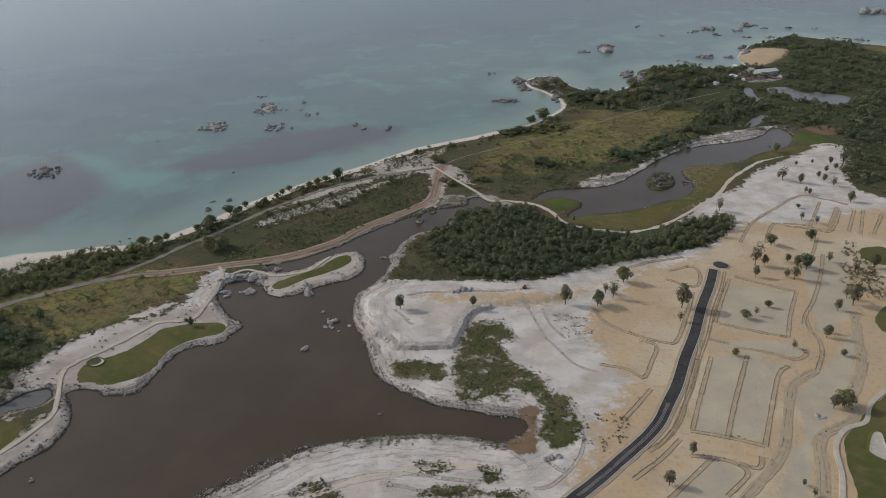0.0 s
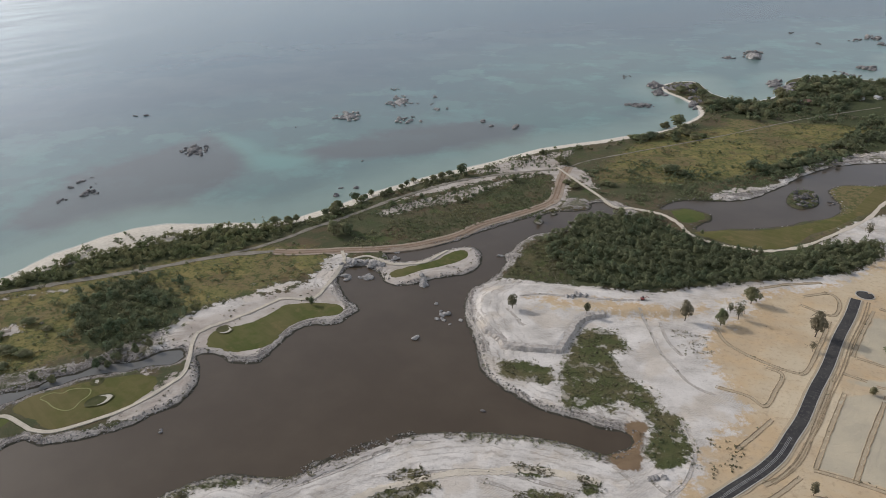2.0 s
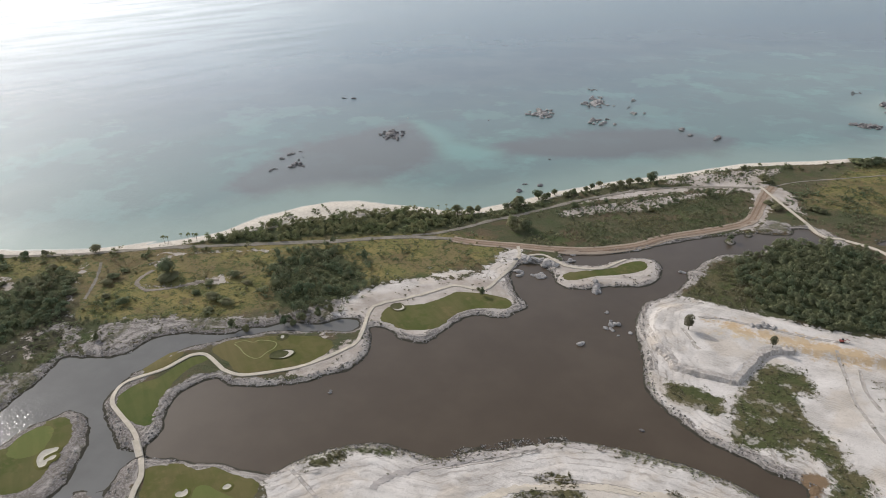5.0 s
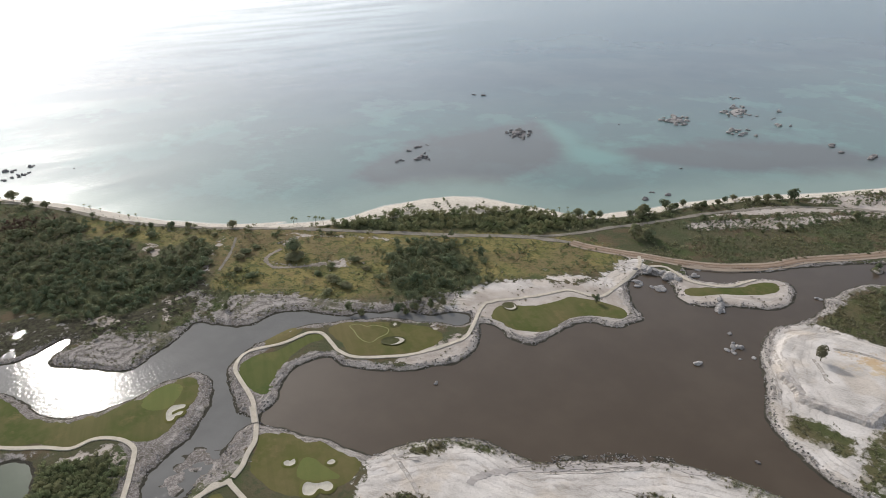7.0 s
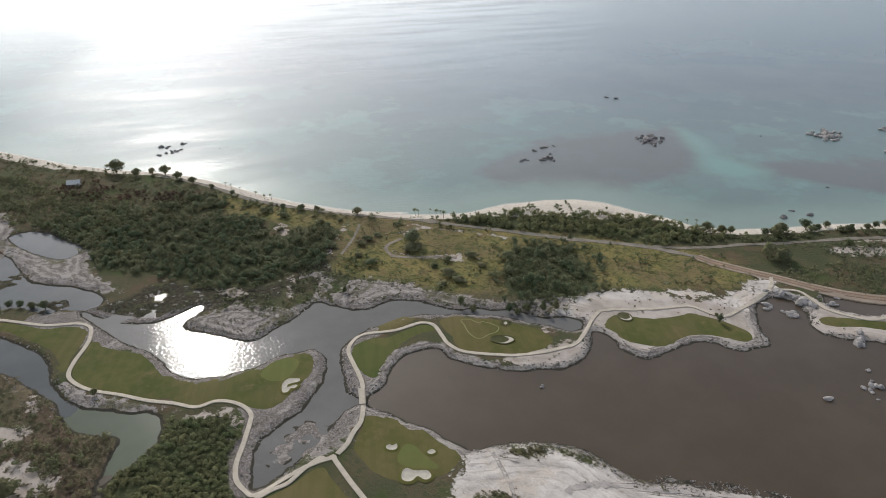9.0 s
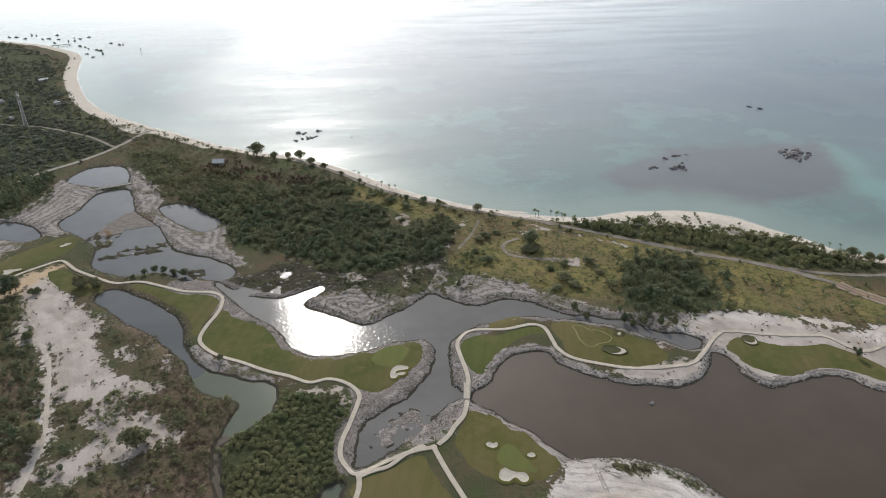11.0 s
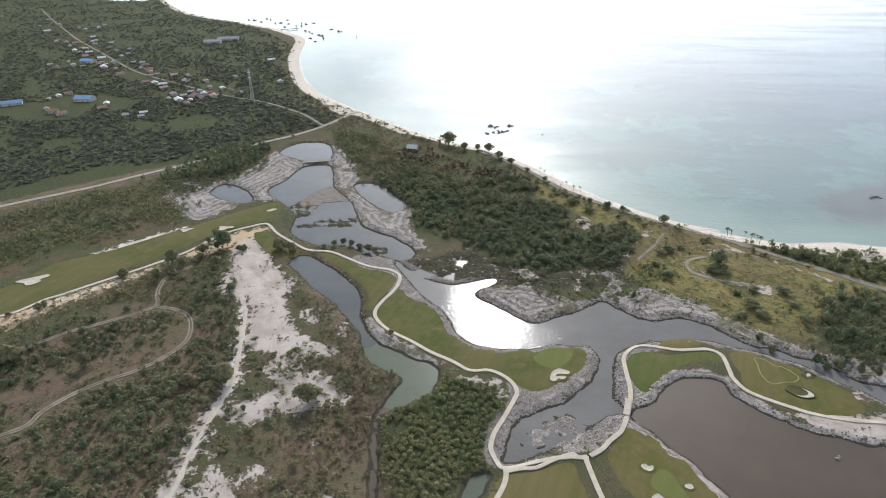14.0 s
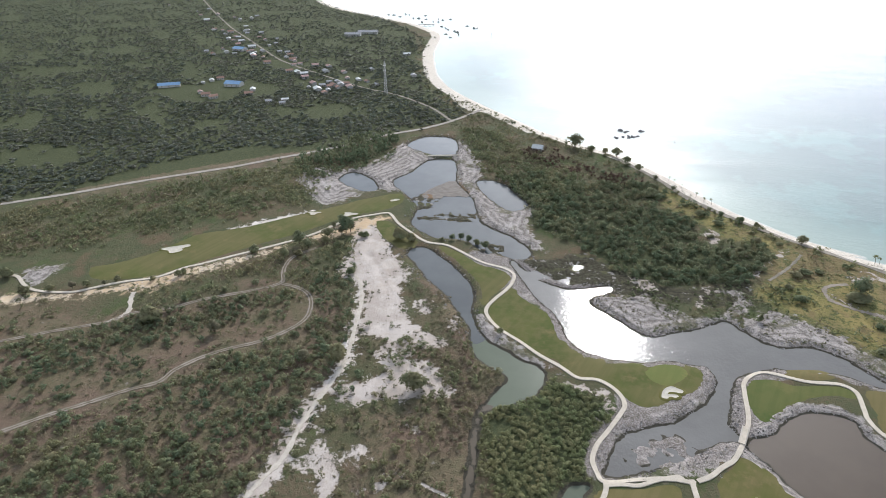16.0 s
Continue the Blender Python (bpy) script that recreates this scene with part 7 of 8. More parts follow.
def growth(name, label, category, x, y, material, radius, tall, leaves, lobes, size, seed, variants=8):
    """Many crowns joined into one mesh."""
    x, y = clear_of(x, y, PATHS, 2.6, list(LAWNS.values()) + CLEARINGS)
    r = np.random.RandomState(seed)
    spread = 0.3 if name in ("woodland", "thicket") else 0.42
    clouds = [leaf_cloud(seed * 31 + i, leaves, lobes, size, spread=spread) for i in range(variants)]
    z = ground_height(x, y)
    out, facing = [], []
    pick = r.randint(0, variants, len(x))
    for v in range(variants):
        m = pick == v
        k = m.sum()
        a, s, h = r.uniform(0, 6.283, k), r.uniform(*radius, k), r.uniform(*tall, k)
        t, f = clouds[v][0][None], clouds[v][1][None]
        co, si = np.cos(a)[:, None, None], np.sin(a)[:, None, None]
        px = (t[..., 0] * co - t[..., 1] * si) * s[:, None, None] + x[m][:, None, None]
        py = (t[..., 0] * si + t[..., 1] * co) * s[:, None, None] + y[m][:, None, None]
        pz = t[..., 2] * h[:, None, None] + z[m][:, None, None] - 0.1
        out.append(np.stack([px, py, pz], -1).reshape(-1, 3))
        facing.append(np.stack([f[..., 0] * co - f[..., 1] * si, f[..., 0] * si + f[..., 1] * co, f[..., 2] + 0 * co], -1).reshape(-1, 3))
    return tagged(new(name, triangles(name, np.concatenate(out), np.concatenate(facing), material)), label, category, kind="stuff")


def woods(key, spacing, gaps, name, label, material, radius, tall, leaves, size, seed, lobes=7):
    area = FORESTS[key] if key in FORESTS else SCRUBS[key]
    x, y = scatter(area, spacing, seed, gaps, 9.0 if key in ("CLUMP", "CAPE", "FAR", "SOUTH", "POND", "FAR_FIELD", "MARSH", "NORTH", "BACK", "FRINGE", "COASTW", "MIDDLE", "HEATHW", "MEADOW_C", "HEATH_A", "HEATH_B", "HEATH_C", "HEATH_D") else 2.5)
    if key in ("SOUTH", "FRINGE"):
        r = np.random.RandomState(seed + 7)
        thin = (union(x, y, [smooth(OPEN_HEATH_A), smooth(OPEN_HEATH_B)], 20.0) > r.uniform(-5, 5, x.shape)) & (r.uniform(0, 1, x.shape) < 0.72)
        x, y = x[~thin], y[~thin]
    if key == "FAR":
        near = np.random.RandomState(5).uniform(0, 1, x.shape) < (820 / np.hypot(x, y)) ** 1.75
        x, y = x[near], y[near]
    return growth(name, label, "forest" if name == "woodland" else "scrub", x, y, material, radius, tall, leaves, lobes, size, seed)


SCRUBS = {k: smooth(v) for k, v in dict(
    SOUTH=SCRUB_SOUTH, POND=SCRUB_POND, TRI=SCRUB_TRI, SHORE=SCRUB_SHORE, ISLE=SCRUB_ISLE, MUD=SCRUB_MUD, BANK_E=SCRUB_BANK_E,
    BANK_W=SCRUB_BANK_W, TOE=SCRUB_TOE, LOT=SCRUB_LOT, STEMS=FOREST_STEMS, FAR_FIELD=SCRUB_FAR, FRINGE=SCRUB_FRINGE,
    MARSH=SCRUB_MARSH, STRAND=SCRUB_STRAND, BACK=SCRUB_BACK, NORTH=SCRUB_NORTH, CORNER=SCRUB_CORNER, POOL=ISLE_SCRUB,
    COASTW=SCRUB_COASTW, RUST=SCRUB_RUST, MIDDLE=SCRUB_MIDDLE, MEADOW_E=MEADOW_EAST, MEADOW_W=MEADOW_WEST, HEATHW=SCRUB_HEATHW, POOLS=SCRUB_POOLS, POOLW=SCRUB_POOLW, MEADOW_C=MEADOW_COAST, HEATH_A=BUSH_HEATH_A, HEATH_B=BUSH_HEATH_B, HEATH_C=BUSH_HEATH_C, HEATH_D=BUSH_HEATH_D, CAPE_SHORE=CAPE_SHORE, CAPE_HILL=CAPE_HILL, CAPE_STRIP=CAPE_STRIP, BEACH=SCRUB_BEACH).items()}
woods("A", 3.9, (18, -0.34), "woodland", "dense dark green woodland by the lake", LEAF_DARK, (1.9, 3.4), (2.0, 4.2), 150, 0.15, 1)
woods("COAST", 4.0, (30, -0.4), "thicket", "leafy green thicket behind the beach", LEAF_BRIGHT, (1.7, 3.6), (1.8, 4.2), 140, 0.16, 2)
woods("WEST", 4.3, (20, -0.16), "woodland", "dark green bush woodland with small gaps", LEAF_DARK, (1.8, 3.8), (1.6, 3.8), 150, 0.15, 3)
woods("WEST", 5.4, (26, 0.02), "thicket", "lighter green bushes in the woodland", LEAF, (1.2, 3.0), (1.4, 3.4), 110, 0.17, 32)
woods("WEST", 4.4, (34, -0.2), "scrub", "olive undergrowth between bushes", LEAF_OLIVE, (0.8, 2.0), (0.5, 1.2), 40, 0.216, 33)
woods("CLUMP", 4.6, (16, 0.04), "woodland", "clump of dark bushy trees by the lagoon", LEAF_DARK, (1.8, 4.2), (2.0, 4.6), 150, 0.16, 4)
woods("CLUMP", 3.2, (20, -0.1), "scrub", "low green bushes under the clump", LEAF, (0.8, 2.0), (0.8, 2.0), 50, 0.208, 34)
woods("HOLLOW", 2.3, (40, -0.5), "thicket", "thick low green bush beside the cart path", LEAF_BRIGHT, (1.2, 2.3), (0.9, 1.7), 96, 0.17, 5)
woods("RISE", 4.6, (22, -0.08), "woodland", "dark green trees behind the stony pools", LEAF_DARK, (1.8, 4.2), (1.8, 4.2), 120, 0.17, 6)
woods("RISE", 4.6, (30, 0.02), "scrub", "mid green bushes near the shore", LEAF, (1.0, 2.8), (1.0, 2.6), 60, 0.2, 38)
woods("RISE", 4.2, (34, -0.2), "scrub", "olive undergrowth near the shore", LEAF_OLIVE, (0.8, 2.0), (0.5, 1.2), 40, 0.216, 36)
woods("CAPE", 5.6, (46, 0.1), "woodland", "dark tropical woodland on the cape", LEAF_DARK, (2.2, 5.0), (2.2, 5.0), 46, 0.256, 7)
for k_, (key, lab) in enumerate((("CAPE_SHORE", "tall trees along the rocky shore"), ("CAPE_HILL", "green trees on the far point"), ("CAPE_STRIP", "dark trees behind the long lake"))):
    woods(key, 6.0, (30, -0.2), "woodland", lab, LEAF_DARK, (2.4, 5.4), (2.2, 5.0), 70, 0.24, 95 + k_)
woods("CAPE", 5.6, (60, -0.1), "scrub", "olive brush between trees on the cape", LEAF_OLIVE, (1.2, 3.0), (0.8, 2.0), 30, 0.288, 57, 5)
woods("FAR", 5.2, (130, -0.2), "woodland", "far dark green tropical woodland", LEAF_HAZED, (1.8, 4.2), (0.7, 2.3), 18, 0.4, 8)
woods("STEMS", 4.5, (60, -0.4), "woodland", "slender woodland beside the country road", LEAF_DARK, (1.6, 3.2), (3.0, 5.5), 60, 0.224, 28)
woods("SOUTH", 2.6, (38, -0.25), "scrub", "sparse olive heath scrub on sandy soil", LEAF_OLIVE, (0.5, 1.6), (0.4, 1.2), 36, 0.22, 9, 5)
woods("SOUTH", 3.7, (40, -0.12), "scrub", "taller green bushes among the heath", LEAF, (1.0, 2.3), (0.9, 2.0), 56, 0.2, 29, 6)
woods("SOUTH", 5.6, (36, 0.0), "thicket", "broad dark bushes on the heath", LEAF_DARK, (1.6, 3.6), (1.4, 3.0), 120, 0.17, 64, 8)
for k_, (key, lab) in enumerate((("HEATH_A", "dark bush thicket inside the track loop"), ("HEATH_B", "dark bush thicket beside the sand"), ("HEATH_C", "mid green bush thicket on the heath"), ("HEATH_D", "dark bush thicket below the fairway"))):
    woods(key, 4.2, (18, -0.1), "thicket", lab, LEAF_DARK if key != "HEATH_C" else LEAF, (1.3, 3.2), (1.3, 2.8), 90, 0.18, 90 + k_)
woods("POND", 2.3, (34, -0.2), "scrub", "olive heath scrub by the pond", LEAF_OLIVE, (0.6, 1.7), (0.6, 1.7), 40, 0.208, 10, 5)
woods("TRI", 1.9, (12, 0.02), "scrub", "green scrub growing over sand", LEAF, (0.4, 1.0), (0.2, 0.5), 36, 0.224, 11, 5)
woods("TRI", 2.0, (12, -0.1), "scrub", "olive brush on the overgrown slope", LEAF_OLIVE, (0.4, 1.1), (0.25, 0.6), 36, 0.224, 31, 5)
woods("SHORE", 2.6, (40, -0.25), "scrub", "low green scrub between road and shore", LEAF, (0.7, 1.9), (0.5, 1.5), 36, 0.224, 12, 5)
woods("BEACH", 3.0, (26, 0.0), "scrub", "low green scrub between beach and track", LEAF, (0.8, 2.2), (0.6, 1.8), 50, 0.22, 101, 6)
woods("ISLE", 2.3, (30, -0.25), "scrub", "low olive scrub on the lake point", LEAF_OLIVE, (0.7, 1.7), (0.5, 1.4), 36, 0.224, 13, 5)
woods("MUD", 2.0, (10, 0.0), "scrub", "dark scrub on stony slope by the inlet", LEAF, (0.4, 1.3), (0.3, 0.9), 36, 0.224, 14, 5)
woods("BANK_E", 1.3, (20, -0.4), "scrub", "fringe of green grass tufts on the lake bank", LEAF, (0.4, 1.0), (0.3, 0.7), 30, 0.24, 15, 5)
woods("BANK_W", 1.5, (20, -0.2), "scrub", "fringe of olive grass tufts on the lake bank", LEAF_OLIVE, (0.4, 1.0), (0.3, 0.7), 30, 0.24, 16, 5)
woods("TOE", 1.8, (12, 0.1), "scrub", "low tufts at the foot of the sand terrace", LEAF_OLIVE, (0.5, 1.3), (0.4, 0.9), 30, 0.24, 17, 5)
woods("LOT", 1.8, (14, 0.0), "scrub", "low tufts on bare sand", LEAF_OLIVE, (0.4, 1.0), (0.3, 0.8), 30, 0.24, 18, 5)
woods("FAR_FIELD", 3.2, (50, -0.2), "scrub", "dark rough scrub beyond the fairway", LEAF, (1.0, 2.6), (0.8, 2.4), 44, 0.24, 19, 5)
woods("FRINGE", 2.8, (40, -0.15), "scrub", "green scrub below the fairway", LEAF, (0.8, 2.0), (0.8, 2.2), 46, 0.208, 20, 5)
woods("COASTW", 3.4, (34, 0.02), "scrub", "olive undergrowth behind the western beach", LEAF_OLIVE, (0.7, 1.8), (0.5, 1.2), 40, 0.224, 55)
woods("HEATHW", 3.8, (30, 0.0), "scrub", "green and brown scrub behind the western beach", LEAF, (0.8, 2.3), (0.6, 2.0), 46, 0.208, 58, 6)
woods("POOLS", 3.4, (26, -0.12), "thicket", "green trees and bushes beside the pools", LEAF, (1.2, 3.0), (1.2, 3.2), 60, 0.2, 62)
woods("POOLW", 3.4, (30, -0.2), "thicket", "dark green bushes above the stony bank", LEAF_DARK, (1.2, 2.8), (1.2, 3.0), 60, 0.2, 63)
woods("MEADOW_C", 3.0, (30, 0.05), "scrub", "olive grass tufts along the beach road", LEAF_OLIVE, (0.5, 1.3), (0.3, 0.8), 30, 0.24, 59, 5)
woods("RUST", 3.4, (30, -0.1), "thicket", "rust red leafed bushes near the beach", LEAF_RUST, (1.2, 2.4), (1.2, 2.4), 60, 0.208, 52)
woods("MIDDLE", 2.7, (26, -0.05), "scrub", "olive heath between sand and pond", LEAF_OLIVE, (0.5, 1.6), (0.4, 1.2), 40, 0.22, 53, 5)
woods("MIDDLE", 3.8, (34, -0.05), "scrub", "green bushes between sand and pond", LEAF, (1.0, 2.6), (1.0, 2.4), 80, 0.19, 54, 7)
woods("MARSH", 3.0, (40, -0.2), "scrub", "olive scrub at the edge of the woodland", LEAF, (0.8, 2.0), (0.8, 1.8), 44, 0.216, 21, 5)
woods("STRAND", 5.0, (20, 0.22), "scrub", "shrubs along the beach road", LEAF_DARK, (1.2, 2.6), (1.4, 3.0), 60, 0.208, 22, 6)
woods("BACK", 3.0, (40, 0.05), "scrub", "low dark bushes in the meadow", LEAF_DARK, (0.9, 2.2), (0.8, 1.8), 44, 0.224, 23, 5)
woods("NORTH", 3.4, (36, 0.05), "scrub", "dark bushes along the lake shore", LEAF_DARK, (1.0, 2.8), (1.0, 2.8), 50, 0.224, 24, 6)
woods("CORNER", 2.4, (25, -0.2), "scrub", "dry scrub beside the cart path", LEAF_OLIVE, (0.7, 1.8), (0.7, 1.8), 44, 0.216, 25, 5)
woods("POOL", 2.6, (7, 0.1), "scrub", "dark bush on a small rocky islet", LEAF_DARK, (0.6, 1.5), (0.7, 1.5), 60, 0.208, 26, 6)
woods("MEADOW_E", 4.4, (34, 0.14), "scrub", "scattered bushes in olive grass", LEAF, (0.8, 2.2), (0.6, 1.8), 44, 0.224, 27, 5)
woods("MEADOW_W", 2.8, (24, 0.1), "scrub", "low olive grass tufts and heath", LEAF_OLIVE, (0.4, 1.1), (0.2, 0.6), 30, 0.24, 35, 5)
woods("MEADOW_E", 3.6, (30, 0.12), "scrub", "low yellow olive grass tufts", LEAF_OLIVE, (0.5, 1.4), (0.3, 0.8), 30, 0.24, 37, 5)
woods("MEADOW_W", 4.8, (34, 0.2), "scrub", "scattered bushes in yellow olive grass", LEAF, (0.9, 2.2), (0.9, 2.2), 50, 0.216, 30, 6)

# weeds on the sand and along the bunds
r_ = np.random.RandomState(61)
along = np.concatenate([smooth(b, False, 14) for b in BUNDS])
along = along[r_.uniform(0, 1, len(along)) < 0.1] + r_.normal(0, 0.8, (1, 2))
along = along + r_.normal(0, 0.7, along.shape)
growth("weeds", "brown weeds growing along the bunds", "weeds", along[:, 0], along[:, 1], LEAF_OLIVE, (0.25, 0.7), (0.2, 0.6), 26, 4, 0.32, 41)
for k, (area, gap, lim, lab) in enumerate(((SAND_COAST, 3.2, 0.05, "low shrubs on coastal sand"), (SAND_COAST_EAST, 3.4, 0.08, "low shrubs behind the beach"), (SAND_INLAND_A, 3.6, 0.26, "heath tufts on white sand"), (SAND_INLAND_B, 3.4, 0.32, "heath tufts on the sand hollow"), (SAND_SOUTH, 2.8, 0.16, "heath tufts between sand patches"), (SCRUB_LOTB, 2.0, 0.0, "dry weeds beside the new road"), (BARE_POINT, 3.0, 0.16, "weeds on the pale lake point"), (RUBBLE_POINT, 2.4, 0.05, "weeds on the stony bank"), (RUBBLE_BANK, 2.6, 0.08, "weeds on the rubble shore"), (SCRUB_SA, 1.4, -0.3, "olive weeds on white sand"), (SCRUB_SB, 1.5, -0.3, "olive weeds beside the sand track"), (SCRUB_SC, 1.6, -0.1, "thin weeds on white sand"), (SCRUB_SD, 1.5, -0.2, "brown weeds on the south bank"), (SCRUB_SE, 1.6, -0.1, "thin weeds near the lake edge"), (SCRUB_SF, 1.3, -0.4, "dark weeds on white sand"), (SCRUB_SG, 1.4, -0.3, "olive weeds beside the sandy track"), (SCRUB_SH, 1.5, -0.2, "thin olive weeds on the sand bank"), (SCRUB_SI, 1.5, -0.3, "olive weeds near the new road"))):
    x, y = scatter(smooth(area), gap, 70 + k, (22, lim))
    growth("weeds", lab, "weeds", x, y, LEAF_OLIVE, (0.3, 1.1), (0.25, 0.8), 30, 5, 0.3, 70 + k)

for k, (area, gap, lim) in enumerate(((SAND_COAST, 2.9, -0.3), (SAND_COAST_EAST, 3.3, -0.1))):
    x, y = scatter(smooth(area), gap, 131 + k, (20, lim))
    growth("scrub", "dark shrubs scattered on grey coastal sand", "scrub", x, y, LEAF_DARK, (0.7, 2.0), (0.8, 2.2), 60, 5, 0.2, 131 + k)

# shrubs on the strand, all along the coast
line = smooth(COAST_EAST[24:] + COAST_MID + COAST_WEST[:24], False, 8)
t_ = np.gradient(line, axis=0)
inland = np.stack([-t_[:, 1], t_[:, 0]], 1) / np.linalg.norm(t_, axis=1)[:, None]
r_ = np.random.RandomState(77)
pts_ = np.concatenate([line + inland * (r_.uniform(11, 26, (len(line), 1))) + r_.normal(0, 2.5, line.shape) for _ in range(3)])
keep_ = (inside_distance(pts_[:, 0], pts_[:, 1], sea_outline, 40.0) < -9.5) & (r_.uniform(0, 1, len(pts_)) < 0.5) & (waves(pts_[:, 0], pts_[:, 1], 30, 78, 3) > -0.1)
growth("strand_shrubs", "row of dark green shrubs behind the beach", "shrub", pts_[keep_, 0], pts_[keep_, 1], LEAF, (0.8, 2.6), (0.8, 2.6), 70, 7, 0.25, 40)


# ---- single trees ----
def part(name, bm, material, parent, label=""):
    me = bpy.data.meshes.new(name)
    bm.to_mesh(me)
    bm.free()
    me.materials.append(material)
    ob = new(name, me)
    ob.parent = parent
    return tagged(ob, label) if label else ob


def tube(bm, points, radii, sides=6):
    """A tapering round limb through the points."""
    rings = []
    for i, (p, r) in enumerate(zip(points, radii)):
        a = Vector(points[min(i + 1, len(points) - 1)]) - Vector(points[max(i - 1, 0)])
        q = a.to_track_quat("Z", "Y")
        rings.append([bm.verts.new(Vector(p) + q @ Vector((r * math.cos(k * 6.2832 / sides), r * math.sin(k * 6.2832 / sides), 0))) for k in range(sides)])
    for a, b in zip(rings[:-1], rings[1:]):
        for k in range(sides):
            bm.faces.new((a[k], a[(k + 1) % sides], b[(k + 1) % sides], b[k]))
    bm.faces.new(rings[-1])
    return bm


def tree(seed, leaves, material, label, trunk=0.55, flat=0.7, lobes=9, size=0.17):
    """A tree with a crown one metre in radius, to be scaled."""
    r = np.random.RandomState(seed)
    root = tagged(new("tree"), label, "tree")
    bm = bmesh.new()
    lean = r.uniform(-0.12, 0.12, 2)
    tube(bm, [(0, 0, -0.1), (lean[0] * 0.5, lean[1] * 0.5, trunk * 0.6), (lean[0], lean[1], trunk + 0.4)], (0.065, 0.05, 0.03))
    for k in range(4):
        a = k * 1.57 + r.uniform(-0.4, 0.4)
        tube(bm, [(lean[0] * 0.6, lean[1] * 0.6, trunk * 0.75), (0.3 * math.cos(a), 0.3 * math.sin(a), trunk + 0.3), (0.62 * math.cos(a), 0.62 * math.sin(a), trunk + 0.62)], (0.032, 0.024, 0.01), 5)
    part("trunk", bm, BARK, root)
    cloud, face = leaf_cloud(seed + 100, leaves, lobes, size * 1.25, flat, 0.25)
    cloud[..., 2] += trunk - 0.15
    crown = new("crown", triangles("crown", cloud, face, material))
    crown.parent = root
    return root


KINDS = [
    tree(1, 980, LEAF_DARK, "single dark broad-crowned tree on bare sand", 0.55, 1.1, 15, 0.095),
    tree(2, 840, LEAF, "single green tree with a round crown", 0.45, 1.0, 14, 0.1),
    tree(3, 420, LEAF_OLIVE, "thin olive tree with an open crown", 0.75, 1.15, 11, 0.085),
    tree(4, 640, LEAF_OLIVE, "grey green tree on bare ground", 0.6, 1.15, 14, 0.09),
    tree(5, 700, LEAF, "bushy green tree near the shore", 0.25, 0.75, 11, 0.14),
]


def plant(spots, kinds, group, tall=1.0, seed=0):
    """Stands one tree on each spot; the first of a kind is moved, the rest are copies."""
    r = random.Random(seed)
    for x, y, wide in spots:
        kind = KINDS[r.choice(kinds)]
        s = wide / 2 * r.uniform(0.95, 1.15)
        m = Matrix.LocRotScale((x, y, float(ground_height(x, y)) - 0.05), Euler((0, 0, r.uniform(0, 6.283))), (s, s, s * tall * r.uniform(0.9, 1.15)))
        tagged(copy_thing(kind, m), group=group)


plant(TREES_SAND, (3, 3, 2, 1), "trees on the bare plots", 1.15, 1)
plant(TREES_LOTS, (0, 2, 3, 3), "trees on the white sand", 1.1, 2)
plant(TREES_SHORE, (0, 1, 4), "trees along the coast", 0.9, 11)
plant(TREES_COAST, (0, 1, 4), "trees along the coast", 0.9, 3)
plant(TREES_EAST_MEADOW, (4, 4, 0), "bushy trees in the eastern meadow", 0.55, 10)
plant(TREES_WEST, (1, 4, 0), "trees along the western strand", 0.9, 4)
plant(TREES_FRINGE, (1, 3, 4), "trees below the fairway", 0.85, 5)
plant([(x, y, w * 0.72) for x, y, w in TREES_MEADOW], (1, 4, 4), "trees in the coastal meadow", 0.5, 7)
plant(HEATH_TREES, (0, 1, 4), "trees on the sandy heath", 0.9, 8)
plant(TREES_CAPE, (0, 1, 4), "trees on the headland", 0.6, 9)
plant([(x, y, w * 1.35) for x, y, w in BANK_TREES], (0, 4), "small trees on the lagoon bank", 1.5, 6)
for kind in KINDS:
    for o in (*kind.children_recursive, kind):
        bpy.data.objects.remove(o)


def palm(seed):
    """A coconut palm about nine metres tall."""
    r = random.Random(seed)
    root = tagged(new("coconut_palm"), "slender coconut palm behind the beach", "palm tree", group="coconut palms")
    bx, by = r.uniform(-1, 1), r.uniform(-1, 1)
    bm = bmesh.new()
    tube(bm, [(0, 0, -0.2), (bx * 0.25, by * 0.25, 3), (bx * 0.7, by * 0.7, 6), (bx, by, 8.5)], (0.24, 0.18, 0.15, 0.13))
    part("trunk", bm, BARK, root)
    for k in range(11):
        a, up = k * 0.571 + r.uniform(-0.2, 0.2), r.uniform(-0.2, 0.9)
        bm = bmesh.new()
        left, right = [], []
        for i in range(6):
            d = i / 5
            reach, z = 3.2 * d, 8.5 + up * 2.2 * d - 2.6 * d * d
            w = 0.55 * math.sin(math.pi * min(0.96, d + 0.12))
            c = Vector((bx + reach * math.cos(a), by + reach * math.sin(a), z))
            s = Vector((-math.sin(a), math.cos(a), -0.35)) * w
            s2 = Vector((math.sin(a), -math.cos(a), -0.35)) * w
            left.append(bm.verts.new(c + s))
            right.append((bm.verts.new(c), bm.verts.new(c + s2)))
        for i in range(5):
            bm.faces.new((left[i], left[i + 1], right[i + 1][0], right[i][0]))
            bm.faces.new((right[i][0], right[i + 1][0], right[i + 1][1], right[i][1]))
        part("frond", bm, FROND, root)
    return root


